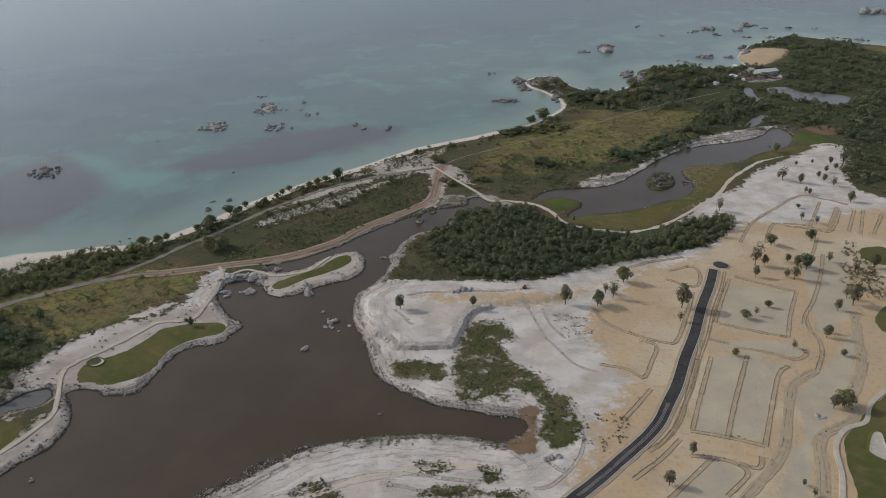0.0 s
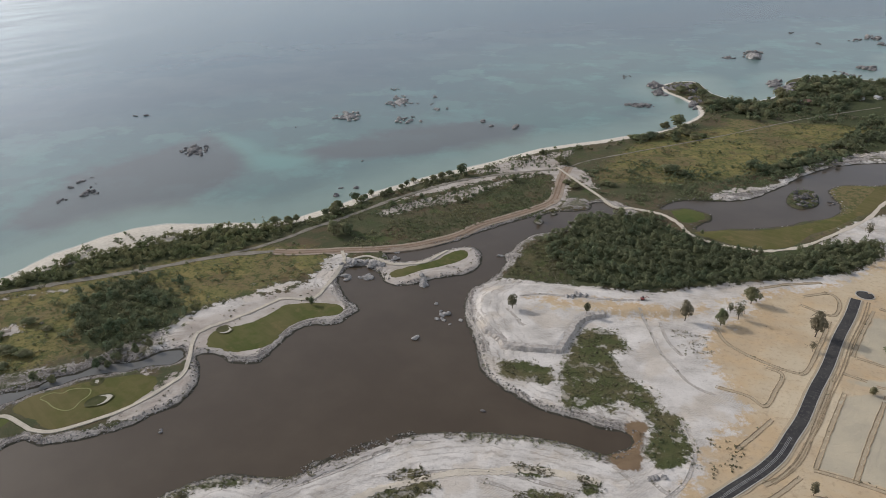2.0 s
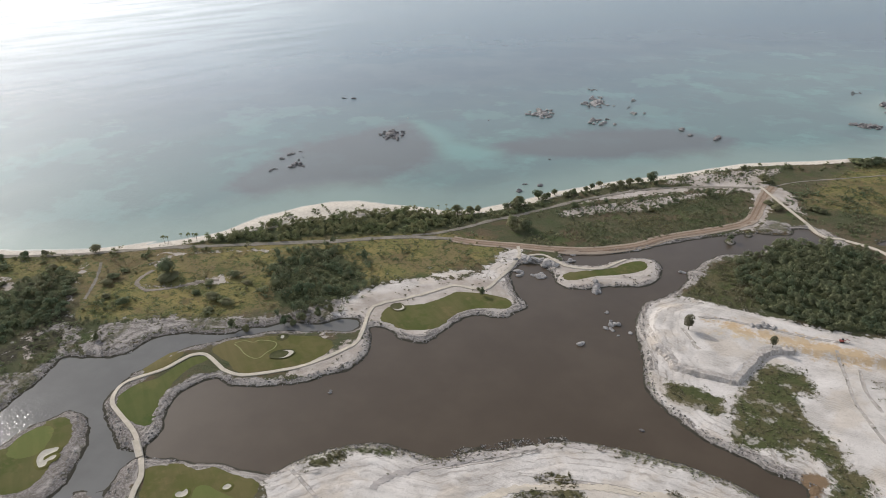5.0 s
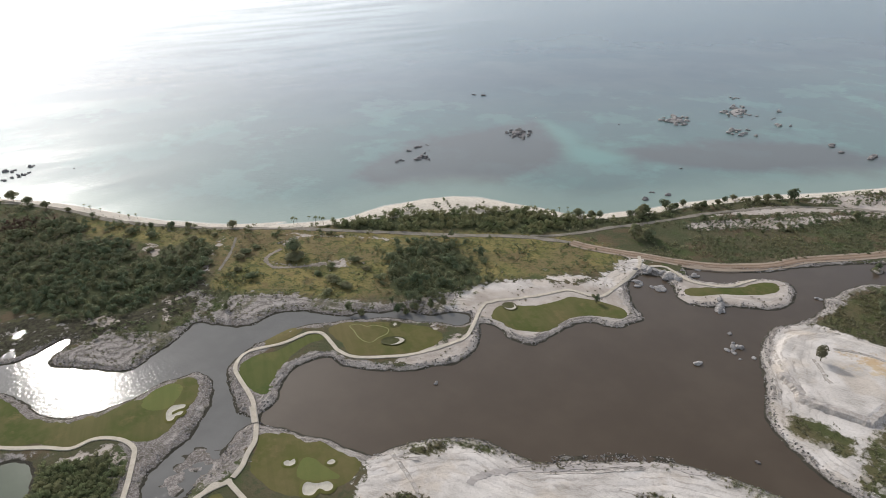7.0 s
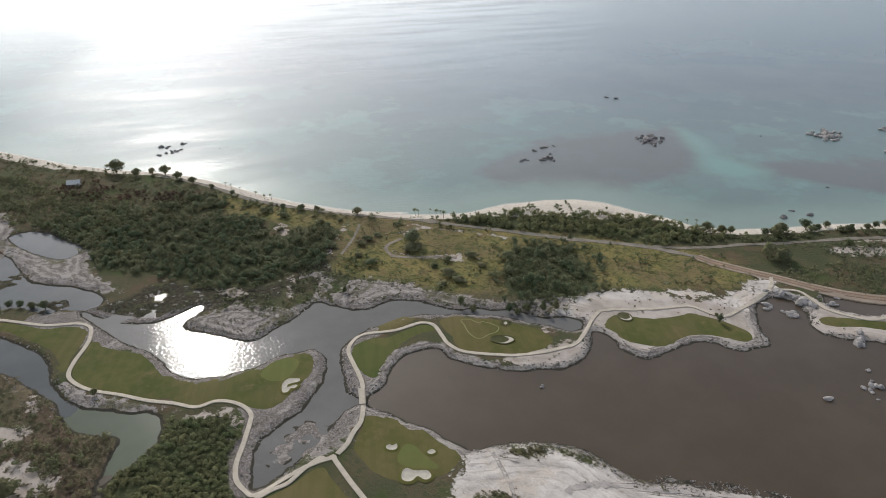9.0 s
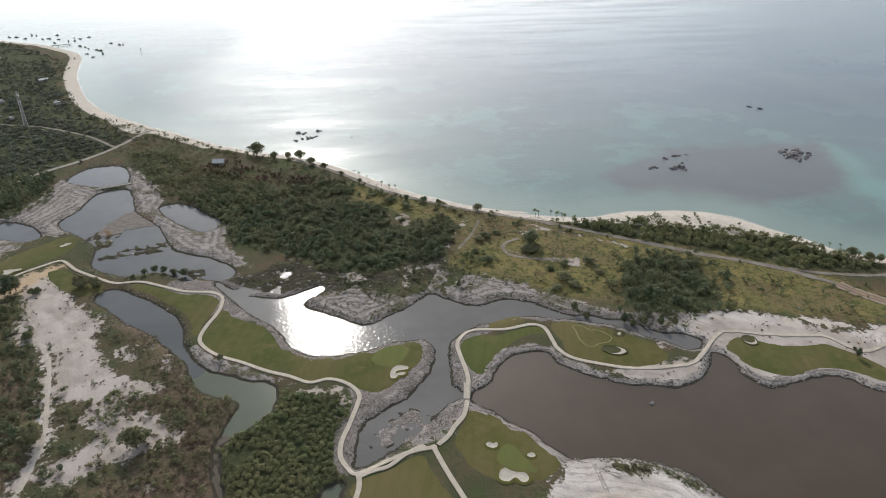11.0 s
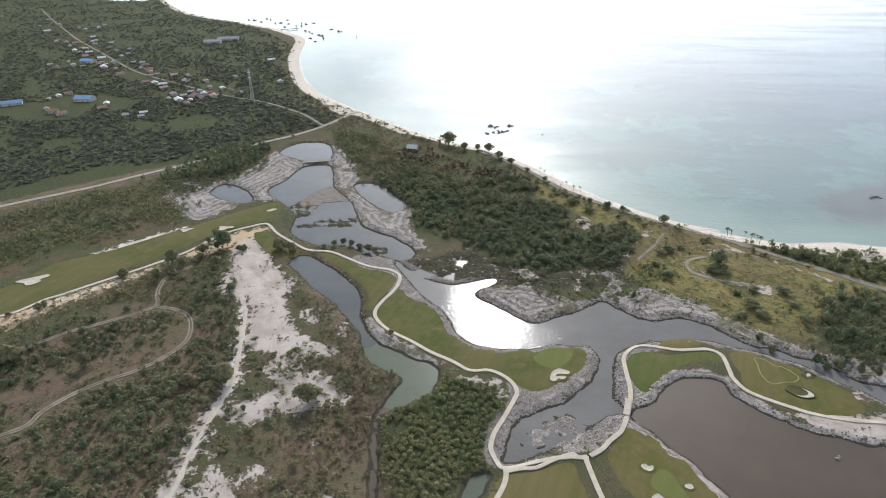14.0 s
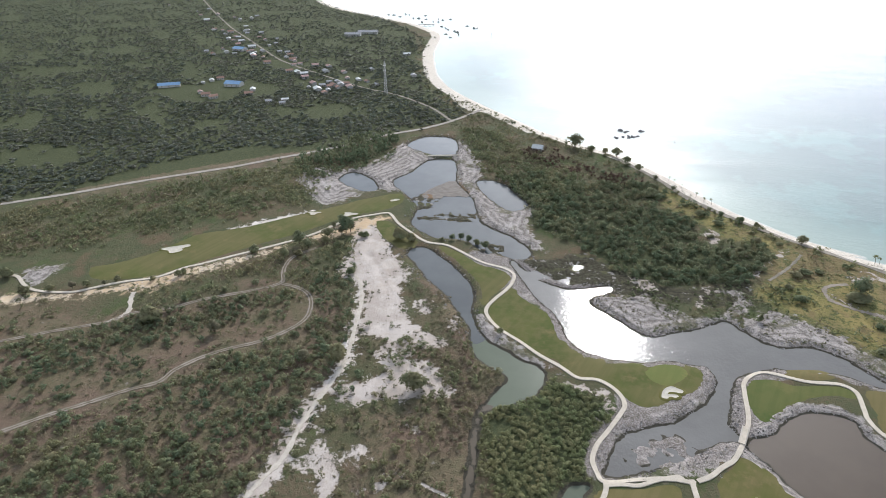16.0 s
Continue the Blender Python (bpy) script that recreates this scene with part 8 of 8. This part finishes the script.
palms = [palm(k) for k in range(3)]
r_ = random.Random(5)
for i, (x, y, w) in enumerate(PALMS_STRAND + PALMS_WEST):
    m = pose(x, y, float(ground_height(x, y)), 0, 0, r_.uniform(0, 360))
    if i < 3:
        palms[i].matrix_basis = m @ Matrix.Scale(0.7, 4)
    else:
        copy_thing(palms[i % 3], m @ Matrix.Scale(r_.uniform(0.5, 0.75), 4))


# ---- boulders ----
def boulder_mesh(seed, flat):
    r = np.random.RandomState(seed)
    bm = bmesh.new()
    bmesh.ops.create_icosphere(bm, subdivisions=2, radius=1.0)
    cuts = [(Vector(r.normal(0, 1, 3)).normalized(), r.uniform(0.5, 0.85)) for _ in range(9)]
    for v in bm.verts:
        p = v.co.copy()
        for n_, d in cuts:
            over = p.dot(n_) - d
            if over > 0:
                p -= n_ * over * 0.85
        p *= 1 + 0.12 * noise.noise(p * 1.7 + Vector((seed, 0, 0))) + 0.05 * noise.noise(p * 5 + Vector((0, seed, 0)))
        v.co = Vector((p.x * 1.15, p.y * 0.85, p.z * flat))
    me = bpy.data.meshes.new("boulder")
    bm.to_mesh(me)
    bm.free()
    me.polygons.foreach_set("use_smooth", np.zeros(len(me.polygons), bool))
    return me


def boulders(groups, material, label, group, level, seed, joined=False):
    r = random.Random(seed)
    heap = []
    meshes = []
    for k in range(4):
        me = boulder_mesh(seed * 10 + k, (0.55, 0.7, 0.85, 0.45)[k])
        me.materials.append(material)
        meshes.append(me)
    for x, y, wide, deep, count, size in groups:
        away = Vector((x, y)).normalized()
        side = Vector((away.y, -away.x))
        heaped = count >= 16
        if heaped:
            slab = (r.choice(meshes), Matrix.LocRotScale((x, y, level - 0.2), Euler((0, 0, math.atan2(side.y, side.x))), (wide * 0.62, deep * 0.75, min(wide, deep, 4.0) * 0.55)))
            if joined:
                heap.append(slab)
            else:
                ob = new("boulder", slab[0])
                ob.matrix_basis = slab[1]
                tagged(ob, label, "boulder", group)
        for k in range(int(count)):
            a, d = r.uniform(0, 6.283), r.uniform(0, 1) ** 0.7
            p = Vector((x, y)) + side * (math.cos(a) * d * wide) + away * (math.sin(a) * d * deep)
            s = size * r.uniform(0.35, 1.0) * 0.85
            me = r.choice(meshes)
            z = max(level, float(ground_height(p.x, p.y)))
            m = Matrix.LocRotScale((p.x, p.y, z + s * 0.12 + (min(wide, deep, 4.0) * 0.32 * max(0.0, 0.75 - d) if heaped else 0.0)), Euler((r.uniform(-0.2, 0.2), r.uniform(-0.2, 0.2), r.uniform(0, 6.283))), (s, s, s))
            if joined:
                heap.append((me, m))
                continue
            ob = new("boulder", me)
            ob.matrix_basis = m
            tagged(ob, label, "boulder", group)
    if joined:
        bm = bmesh.new()
        for me, m in heap:
            first_new = len(bm.verts)
            bm.from_mesh(me)
            bm.verts.ensure_lookup_table()
            bmesh.ops.transform(bm, matrix=m, verts=bm.verts[first_new:])
        tagged(part("boulder_field", bm, material, None), label, "boulders", kind="stuff")


boulders(ROCKS_SEA, ROCK_PALE, "pale grey granite boulders in shallow sea", "boulder reef", SEA_LEVEL, 1, True)
boulders(ROCKS_REEF, ROCK, "dark granite boulder on the reef flat", "dark boulders on the reef", SEA_LEVEL, 2)
boulders(ROCKS_NEAR, ROCK, "grey granite boulder off the beach", "boulders off the beach", SEA_LEVEL, 3)
boulders(ROCKS_CAPE, ROCK, "large granite boulders heaped at the headland", "headland boulders", SEA_LEVEL, 4, True)
boulders(ROCKS_GIANT, ROCK_PALE, "huge pale granite boulder far out at sea", "giant sea boulders", SEA_LEVEL, 12)
boulders(ROCKS_FAR, ROCK, "far granite boulders scattered in the sea", "far sea boulders", SEA_LEVEL, 5, True)
boulders(ROCKS_ROWS, ROCK, "low rows of granite boulders off the cape", "boulder rows", SEA_LEVEL, 13, True)
boulders(ROCKS_LAKE, ROCK_PALE, "pale boulder standing in the brown lake", "lake boulders", WATER_LEVEL, 6)
boulders(ROCKS_BAY, ROCK_PALE, "grey boulder at the edge of the lake", "boulders in the lake corner", WATER_LEVEL, 7)
boulders(ROCKS_PILE, ROCK_PALE, "pale rubble blocks dumped on bare sand", "rubble piles", WATER_LEVEL, 10, True)
# a snag in the lake, made up from boulder meshes
boulders(ROCKS_SNAG, ROCK_DARK, "dark snag barely above the lake, built of boulder shapes", "dark lake boulders", WATER_LEVEL, 11)
boulders(ROCKS_WEST, ROCK, "dark boulder in the glittering sea", "western sea boulders", SEA_LEVEL, 8)
boulders(ROCKS_ISLE, ROCK_DARK, "grey boulders heaped at the lake edge", "boulders of the far lake", WATER_LEVEL, 9, True)


def riprap(outline, material, label, seed, step, reach, sizes):
    """Broken stone along a bank, from the waterline up."""
    r = np.random.RandomState(seed)
    c = grown(smooth(outline, cuts=1), 0.0)
    nxt = np.roll(c, -1, 0)
    long = np.linalg.norm(nxt - c, axis=1)
    count = np.maximum(1, (long / step).astype(int))
    at = np.repeat(np.arange(len(c)), count)
    p = c[at] + (nxt - c)[at] * r.uniform(0, 1, (len(at), 1))
    tang = (nxt - c)[at] / (long[at][:, None] + 1e-9)
    turn = np.sum(c[:, 0] * np.roll(c[:, 1], -1) - c[:, 1] * np.roll(c[:, 0], -1))
    out = np.stack([tang[:, 1], -tang[:, 0]], 1) * (1 if turn > 0 else -1)
    p = p + out * (reach * r.uniform(-0.05, 1, (len(p), 1)) ** 1.0 + 0.6)
    z = ground_height(p[:, 0], p[:, 1])
    lawn = union(p[:, 0], p[:, 1], LAWNS.values(), 5.0)
    ok = (z > WATER_LEVEL - 0.35) & (z < 0.9) & (lawn < -1) & (waves(p[:, 0], p[:, 1], 22, seed + 3, 3) > -0.22)
    p, z = p[ok], z[ok]
    n = len(p)
    base = np.array([(1, 0, 0), (0, 1, 0), (-1, 0, 0), (0, -1, 0), (0.25, 0.2, 0.8), (-0.3, -0.2, 0.7)], float)
    tri = np.array([(0, 1, 4), (1, 2, 4), (2, 5, 4), (2, 3, 5), (3, 0, 5), (0, 4, 5)])
    v = base[None] * r.uniform(0.6, 1.4, (n, 6, 3)) * r.uniform(*sizes, (n, 1, 1))
    a = r.uniform(0, 6.283, n)
    co, si = np.cos(a)[:, None], np.sin(a)[:, None]
    v = np.stack([v[..., 0] * co - v[..., 1] * si + p[:, :1], v[..., 0] * si + v[..., 1] * co + p[:, 1:], v[..., 2] + np.maximum(z, WATER_LEVEL - 0.1)[:, None] - 0.05], -1)
    f = tri[None] + (np.arange(n) * 6)[:, None, None]
    me = bpy.data.meshes.new("riprap")
    me.from_pydata(v.reshape(-1, 3).tolist(), [], f.reshape(-1, 3).tolist())
    me.materials.append(material)
    tagged(new("riprap", me), label, "stones", kind="stuff")


riprap(MAIN_LAKE, STONE_MIX, "broken pale stones along the brown lake's bank", 1, 0.34, 4.0, (0.22, 0.62))
riprap(LAGOON, STONE_MIX, "grey broken stones along the lagoon bank", 2, 0.36, 4.6, (0.22, 0.62))
riprap(EAST_LAKE, STONE_MIX, "pale stones along the long bent lake", 3, 1.1, 4.0, (0.3, 0.8))
for k_, p in enumerate(GREY_PONDS):
    riprap(p, STONE_MIX, "grey rubble stones around a slate pond", 4 + k_, 0.8, 6.0, (0.3, 0.8))


# ---- buildings ----
def box(bm, x0, y0, z0, x1, y1, z1):
    v = [bm.verts.new(p) for p in ((x0, y0, z0), (x1, y0, z0), (x1, y1, z0), (x0, y1, z0), (x0, y0, z1), (x1, y0, z1), (x1, y1, z1), (x0, y1, z1))]
    for f in ((3, 2, 1, 0), (4, 5, 6, 7), (0, 1, 5, 4), (1, 2, 6, 5), (2, 3, 7, 6), (3, 0, 4, 7)):
        bm.faces.new([v[i] for i in f])
    return bm


def boxed(name, b, material, parent, label=""):
    return part(name, box(bmesh.new(), *b), material, parent, label)


def house(name, label, long, deep, high, roof_material, rise=1.6):
    """A plain house under a gable roof, at the origin."""
    root = tagged(new(name), label, "house")
    bm = box(bmesh.new(), -long / 2, -deep / 2, -0.3, long / 2, deep / 2, high)
    for s in (-1, 1):
        a, b, c = (bm.verts.new((s * long / 2, -deep / 2, high)), bm.verts.new((s * long / 2, deep / 2, high)), bm.verts.new((s * long / 2, 0, high + rise)))
        bm.faces.new((a, b, c))
    part("wall", bm, PLASTER, root)
    ex, ey, drop = long / 2 + 0.6, deep / 2 + 0.7, rise * 0.7 / (deep / 2)
    for s in (-1, 1):
        bm = bmesh.new()
        low, top = high - drop, high + rise
        lo = [bm.verts.new((x, s * ey, low)) for x in (-ex, ex)] + [bm.verts.new((x, 0, top)) for x in (ex, -ex)]
        hi = [bm.verts.new(v.co + Vector((0, 0, 0.15))) for v in lo]
        bm.faces.new(lo[::-1])
        bm.faces.new(hi)
        for i in range(4):
            bm.faces.new((lo[i], lo[(i + 1) % 4], hi[(i + 1) % 4], hi[i]))
        part("roof", bm, roof_material, root)
    y = deep / 2
    door = boxed("door", (-0.45, -y - 0.06, 0, 0.45, -y + 0.02, 2.05), TIMBER, root)
    boxed("door_handle", (0.28, -y - 0.12, 1.0, 0.38, -y - 0.06, 1.05), STEEL, door)
    for s in (-1, 1):
        for k in (-0.32, 0.32):
            pane = boxed("window", (k * long - 0.6, s * y - 0.05, 0.9, k * long + 0.6, s * y + 0.05, 2.0), DARK_GLASS, root)
            boxed("window_sill", (k * long - 0.7, s * y - 0.14, 0.8, k * long + 0.7, s * y + 0.14, 0.9), KERB, pane)
    return root


HOUSES = [
    house("house", "small house with a grey tin roof", 9, 7, 2.9, ROOF_TIN),
    house("house", "village house with a rusty brown roof", 10, 7, 3.0, ROOF_RUST),
    house("house", "village house with a white roof", 12, 8, 3.1, ROOF_WHITE),
    house("house", "small village house with a weathered tin roof", 8, 6, 2.8, ROOF_TIN, 1.2),
    house("house", "village house with a faded red roof", 9, 7, 2.9, ROOF_PINK, 1.5),
]
r_ = random.Random(9)
street = smooth(ROAD_VILLAGE, False, 6)
ROADSIDE = []
for i in range(18, len(street) - 12):
    d = street[i + 1] - street[i]
    d = d / np.linalg.norm(d)
    ROADSIDE += [tuple(street[i] + np.array((-d[1], d[0])) * s * r_.uniform(10, 34) + d * r_.uniform(-6, 6)) for s in (-1, 1) if r_.random() < 0.5]
for spots, group in ((HOUSES_MARKET, "houses along the village road"), (HOUSES_LANE, "houses of the coastal village"), (HOUSES_CAPE, "houses on the cape"), (ROADSIDE, "houses along the village street")):
    for x, y in spots:
        m = pose(x, y, float(ground_height(x, y)) + 0.05, 0, 0, r_.choice((20, 110)) + r_.uniform(-12, 12))
        tagged(copy_thing(HOUSES[r_.choice((0, 1, 1, 2, 3, 4, 4))], m @ Matrix.Scale(r_.uniform(0.65, 1.0), 4)), group=group)
for h in HOUSES:
    for o in (*h.children_recursive, h):
        bpy.data.objects.remove(o)


def hall(label, at, turn, long, deep, high, roof, rise=2.2):
    h = house("hall", label, long, deep, high, roof, rise)
    h.matrix_basis = pose(*at, float(ground_height(*at)) + 0.05, 0, 0, turn)


hall("hall with a bright blue metal roof", HALL_BLUE, 70, 21, 12, 4.0, ROOF_BLUE, 2.5)
hall("long shed with a pale blue metal roof", HALL_LONG, 100, 26, 9, 3.2, ROOF_BLUE)
hall("market hall with a pale blue roof", HALL_MARKET, 60, 20, 12, 4.0, ROOF_BLUE, 2.2)
hall("long white-roofed school building", HALL_N1, 80, 27, 12, 4.0, ROOF_TIN)
hall("long grey-roofed building among trees", HALL_N2, 80, 34, 12, 4.0, ROOF_TIN)
hall("large white villa on the cape", VILLA, 15, 26, 14, 5.0, ROOF_WHITE)
hall("white-roofed beach house among shrubs", WHITE_HUT, 60, 9, 6, 3.0, ROOF_WHITE)


def lattice_tower(at, tall, base):
    root = tagged(new("radio_tower"), "tall pale steel lattice radio tower", "radio tower")
    root.location = (*at, float(ground_height(*at)))

    def corner(k, z):
        w = base / 2 * (1 - 0.8 * z / tall)
        return ((w, w, z), (-w, w, z), (-w, -w, z), (w, -w, z))[k]

    levels = [tall * i / 12 for i in range(13)]
    for k in range(4):
        bm = tube(bmesh.new(), [corner(k, z) for z in levels], [0.22] * 13, 5)
        part("leg", bm, STEEL, root)
    for a, b in zip(levels[:-1], levels[1:]):
        bm = bmesh.new()
        for k in range(4):
            tube(bm, [corner(k, a), corner((k + 1) % 4, b)], (0.1, 0.1), 4)
            tube(bm, [corner((k + 1) % 4, a), corner(k, b)], (0.1, 0.1), 4)
            tube(bm, [corner(k, b), corner((k + 1) % 4, b)], (0.1, 0.1), 4)
        part("brace", bm, STEEL, root)
    for z in (0.72, 0.86):
        boxed("platform", (-1.6, -1.6, tall * z, 1.6, 1.6, tall * z + 0.15), STEEL, root)
    for k in range(3):
        boxed("antenna", (1.6 * math.cos(k * 2.1) - 0.2, 1.6 * math.sin(k * 2.1) - 0.2, tall * 0.88, 1.6 * math.cos(k * 2.1) + 0.2, 1.6 * math.sin(k * 2.1) + 0.2, tall * 0.88 + 2.4), ROOF_WHITE, root)


lattice_tower(TOWER, 38, 4.0)


def bridge(name, label, a, b, wide, z, rail=True):
    a, b = Vector(a), Vector(b)
    long = (b - a).length
    root = tagged(new(name), label, "bridge")
    root.matrix_basis = Matrix.Translation((*((a + b) / 2), z)) @ Matrix.Rotation(math.atan2(b.y - a.y, b.x - a.x), 4, "Z")
    boxed("deck", (-long / 2, -wide / 2, -0.35, long / 2, wide / 2, 0.0), CONCRETE, root)
    for s in (-1, 1):
        boxed("edge_beam", (-long / 2, s * wide / 2 - 0.15, 0.0, long / 2, s * wide / 2 + 0.15, 0.3), KERB, root)
    for i in range(4):
        x = long * (i / 3 - 0.5) * 0.8
        boxed("pier", (x - 0.3, -wide / 2 + 0.3, -3.0, x + 0.3, wide / 2 - 0.3, -0.35), KERB, root)
    return root


bridge("footbridge", "pale concrete weir bridge across the pool", DAM_W, DAM_E, 2.4, 0.6)
bridge("jetty", "narrow timber jetty at the boat landing", PIER_A, PIER_B, 3.0, SEA_LEVEL + 1.6)
bridge("cart_bridge", "short concrete golf cart bridge over a channel", BRIDGE_S, BRIDGE_N, 2.6, 0.42)


def boat(label):
    root = tagged(new("fishing_boat"), label, "boat", group="moored fishing boats")
    bm = bmesh.new()
    rings = []
    for x, w, z in ((-4, 0.9, 0.9), (-2, 1.3, 0.75), (1, 1.25, 0.8), (3.2, 0.7, 1.1), (4.4, 0.06, 1.6)):
        rings.append([bm.verts.new(p) for p in ((x, -w, z), (x, -w * 0.6, -0.25), (x, w * 0.6, -0.25), (x, w, z))])
    for a, b in zip(rings[:-1], rings[1:]):
        for k in range(4):
            bm.faces.new((a[k], a[(k + 1) % 4], b[(k + 1) % 4], b[k]))
    bm.faces.new(rings[0])
    part("hull", bm, HULL, root)
    cabin = boxed("cabin", (-2.4, -0.8, 0.7, 0.2, 0.8, 2.2), PLASTER, root)
    for s in (-1, 1):
        boxed("window", (-1.6, s * 0.8 - 0.04, 1.3, -0.6, s * 0.8 + 0.04, 1.9), DARK_GLASS, cabin)
    boxed("roof", (-2.7, -1.0, 2.2, 0.5, 1.0, 2.32), TIMBER, root)
    return root


first = boat("small wooden fishing boat moored off the point")
for x, y in BOATS[1:]:
    copy_thing(first, pose(x, y, SEA_LEVEL + 0.1, 0, 0, r_.uniform(0, 360)) @ Matrix.Scale(r_.uniform(0.6, 0.95), 4))
first.matrix_basis = pose(*BOATS[0], SEA_LEVEL + 0.1, 0, 0, 40) @ Matrix.Scale(0.8, 4)
marker = tagged(new("channel_marker"), "thin dark channel marker post in the sea", "marker post")
marker.matrix_basis = pose(*MARKER, SEA_LEVEL)
part("post", tube(bmesh.new(), [(0, 0, -4), (0, 0, 3.6)], (0.3, 0.25), 8), HULL, marker)
part("topmark", tube(bmesh.new(), [(0, 0, 3.6), (0, 0, 5.2)], (0.7, 0.5), 8), HULL, marker)


def excavator(at, turn):
    root = tagged(new("excavator"), "small red excavator parked on bare sand", "excavator")
    root.matrix_basis = pose(*at, float(ground_height(*at)), 0, 0, turn) @ Matrix.Scale(0.62, 4)
    for s in (-1, 1):
        track = boxed("track", (-1.7, s * 1.1 - 0.3, 0.0, 1.7, s * 1.1 + 0.3, 0.8), RUBBER, root)
        for x in (-1.2, 0.0, 1.2):
            part("wheel", tube(bmesh.new(), [(x, s * 1.1 - 0.34, 0.4), (x, s * 1.1 + 0.34, 0.4)], (0.28, 0.28), 10), STEEL, track)
    boxed("body", (-1.9, -1.2, 0.9, 1.2, 1.2, 1.9), RED_PAINT, root)
    boxed("cab", (-0.2, 0.1, 1.9, 1.2, 1.2, 3.0), DARK_GLASS, root)
    part("boom", tube(bmesh.new(), [(1.0, -0.4, 1.6), (3.2, -0.4, 3.6), (5.2, -0.4, 2.6)], (0.28, 0.24, 0.18), 5), RED_PAINT, root)
    part("bucket", box(bmesh.new(), 4.9, -0.9, 0.9, 5.7, 0.1, 1.7), STEEL, root)


excavator(EXCAVATOR, 10)
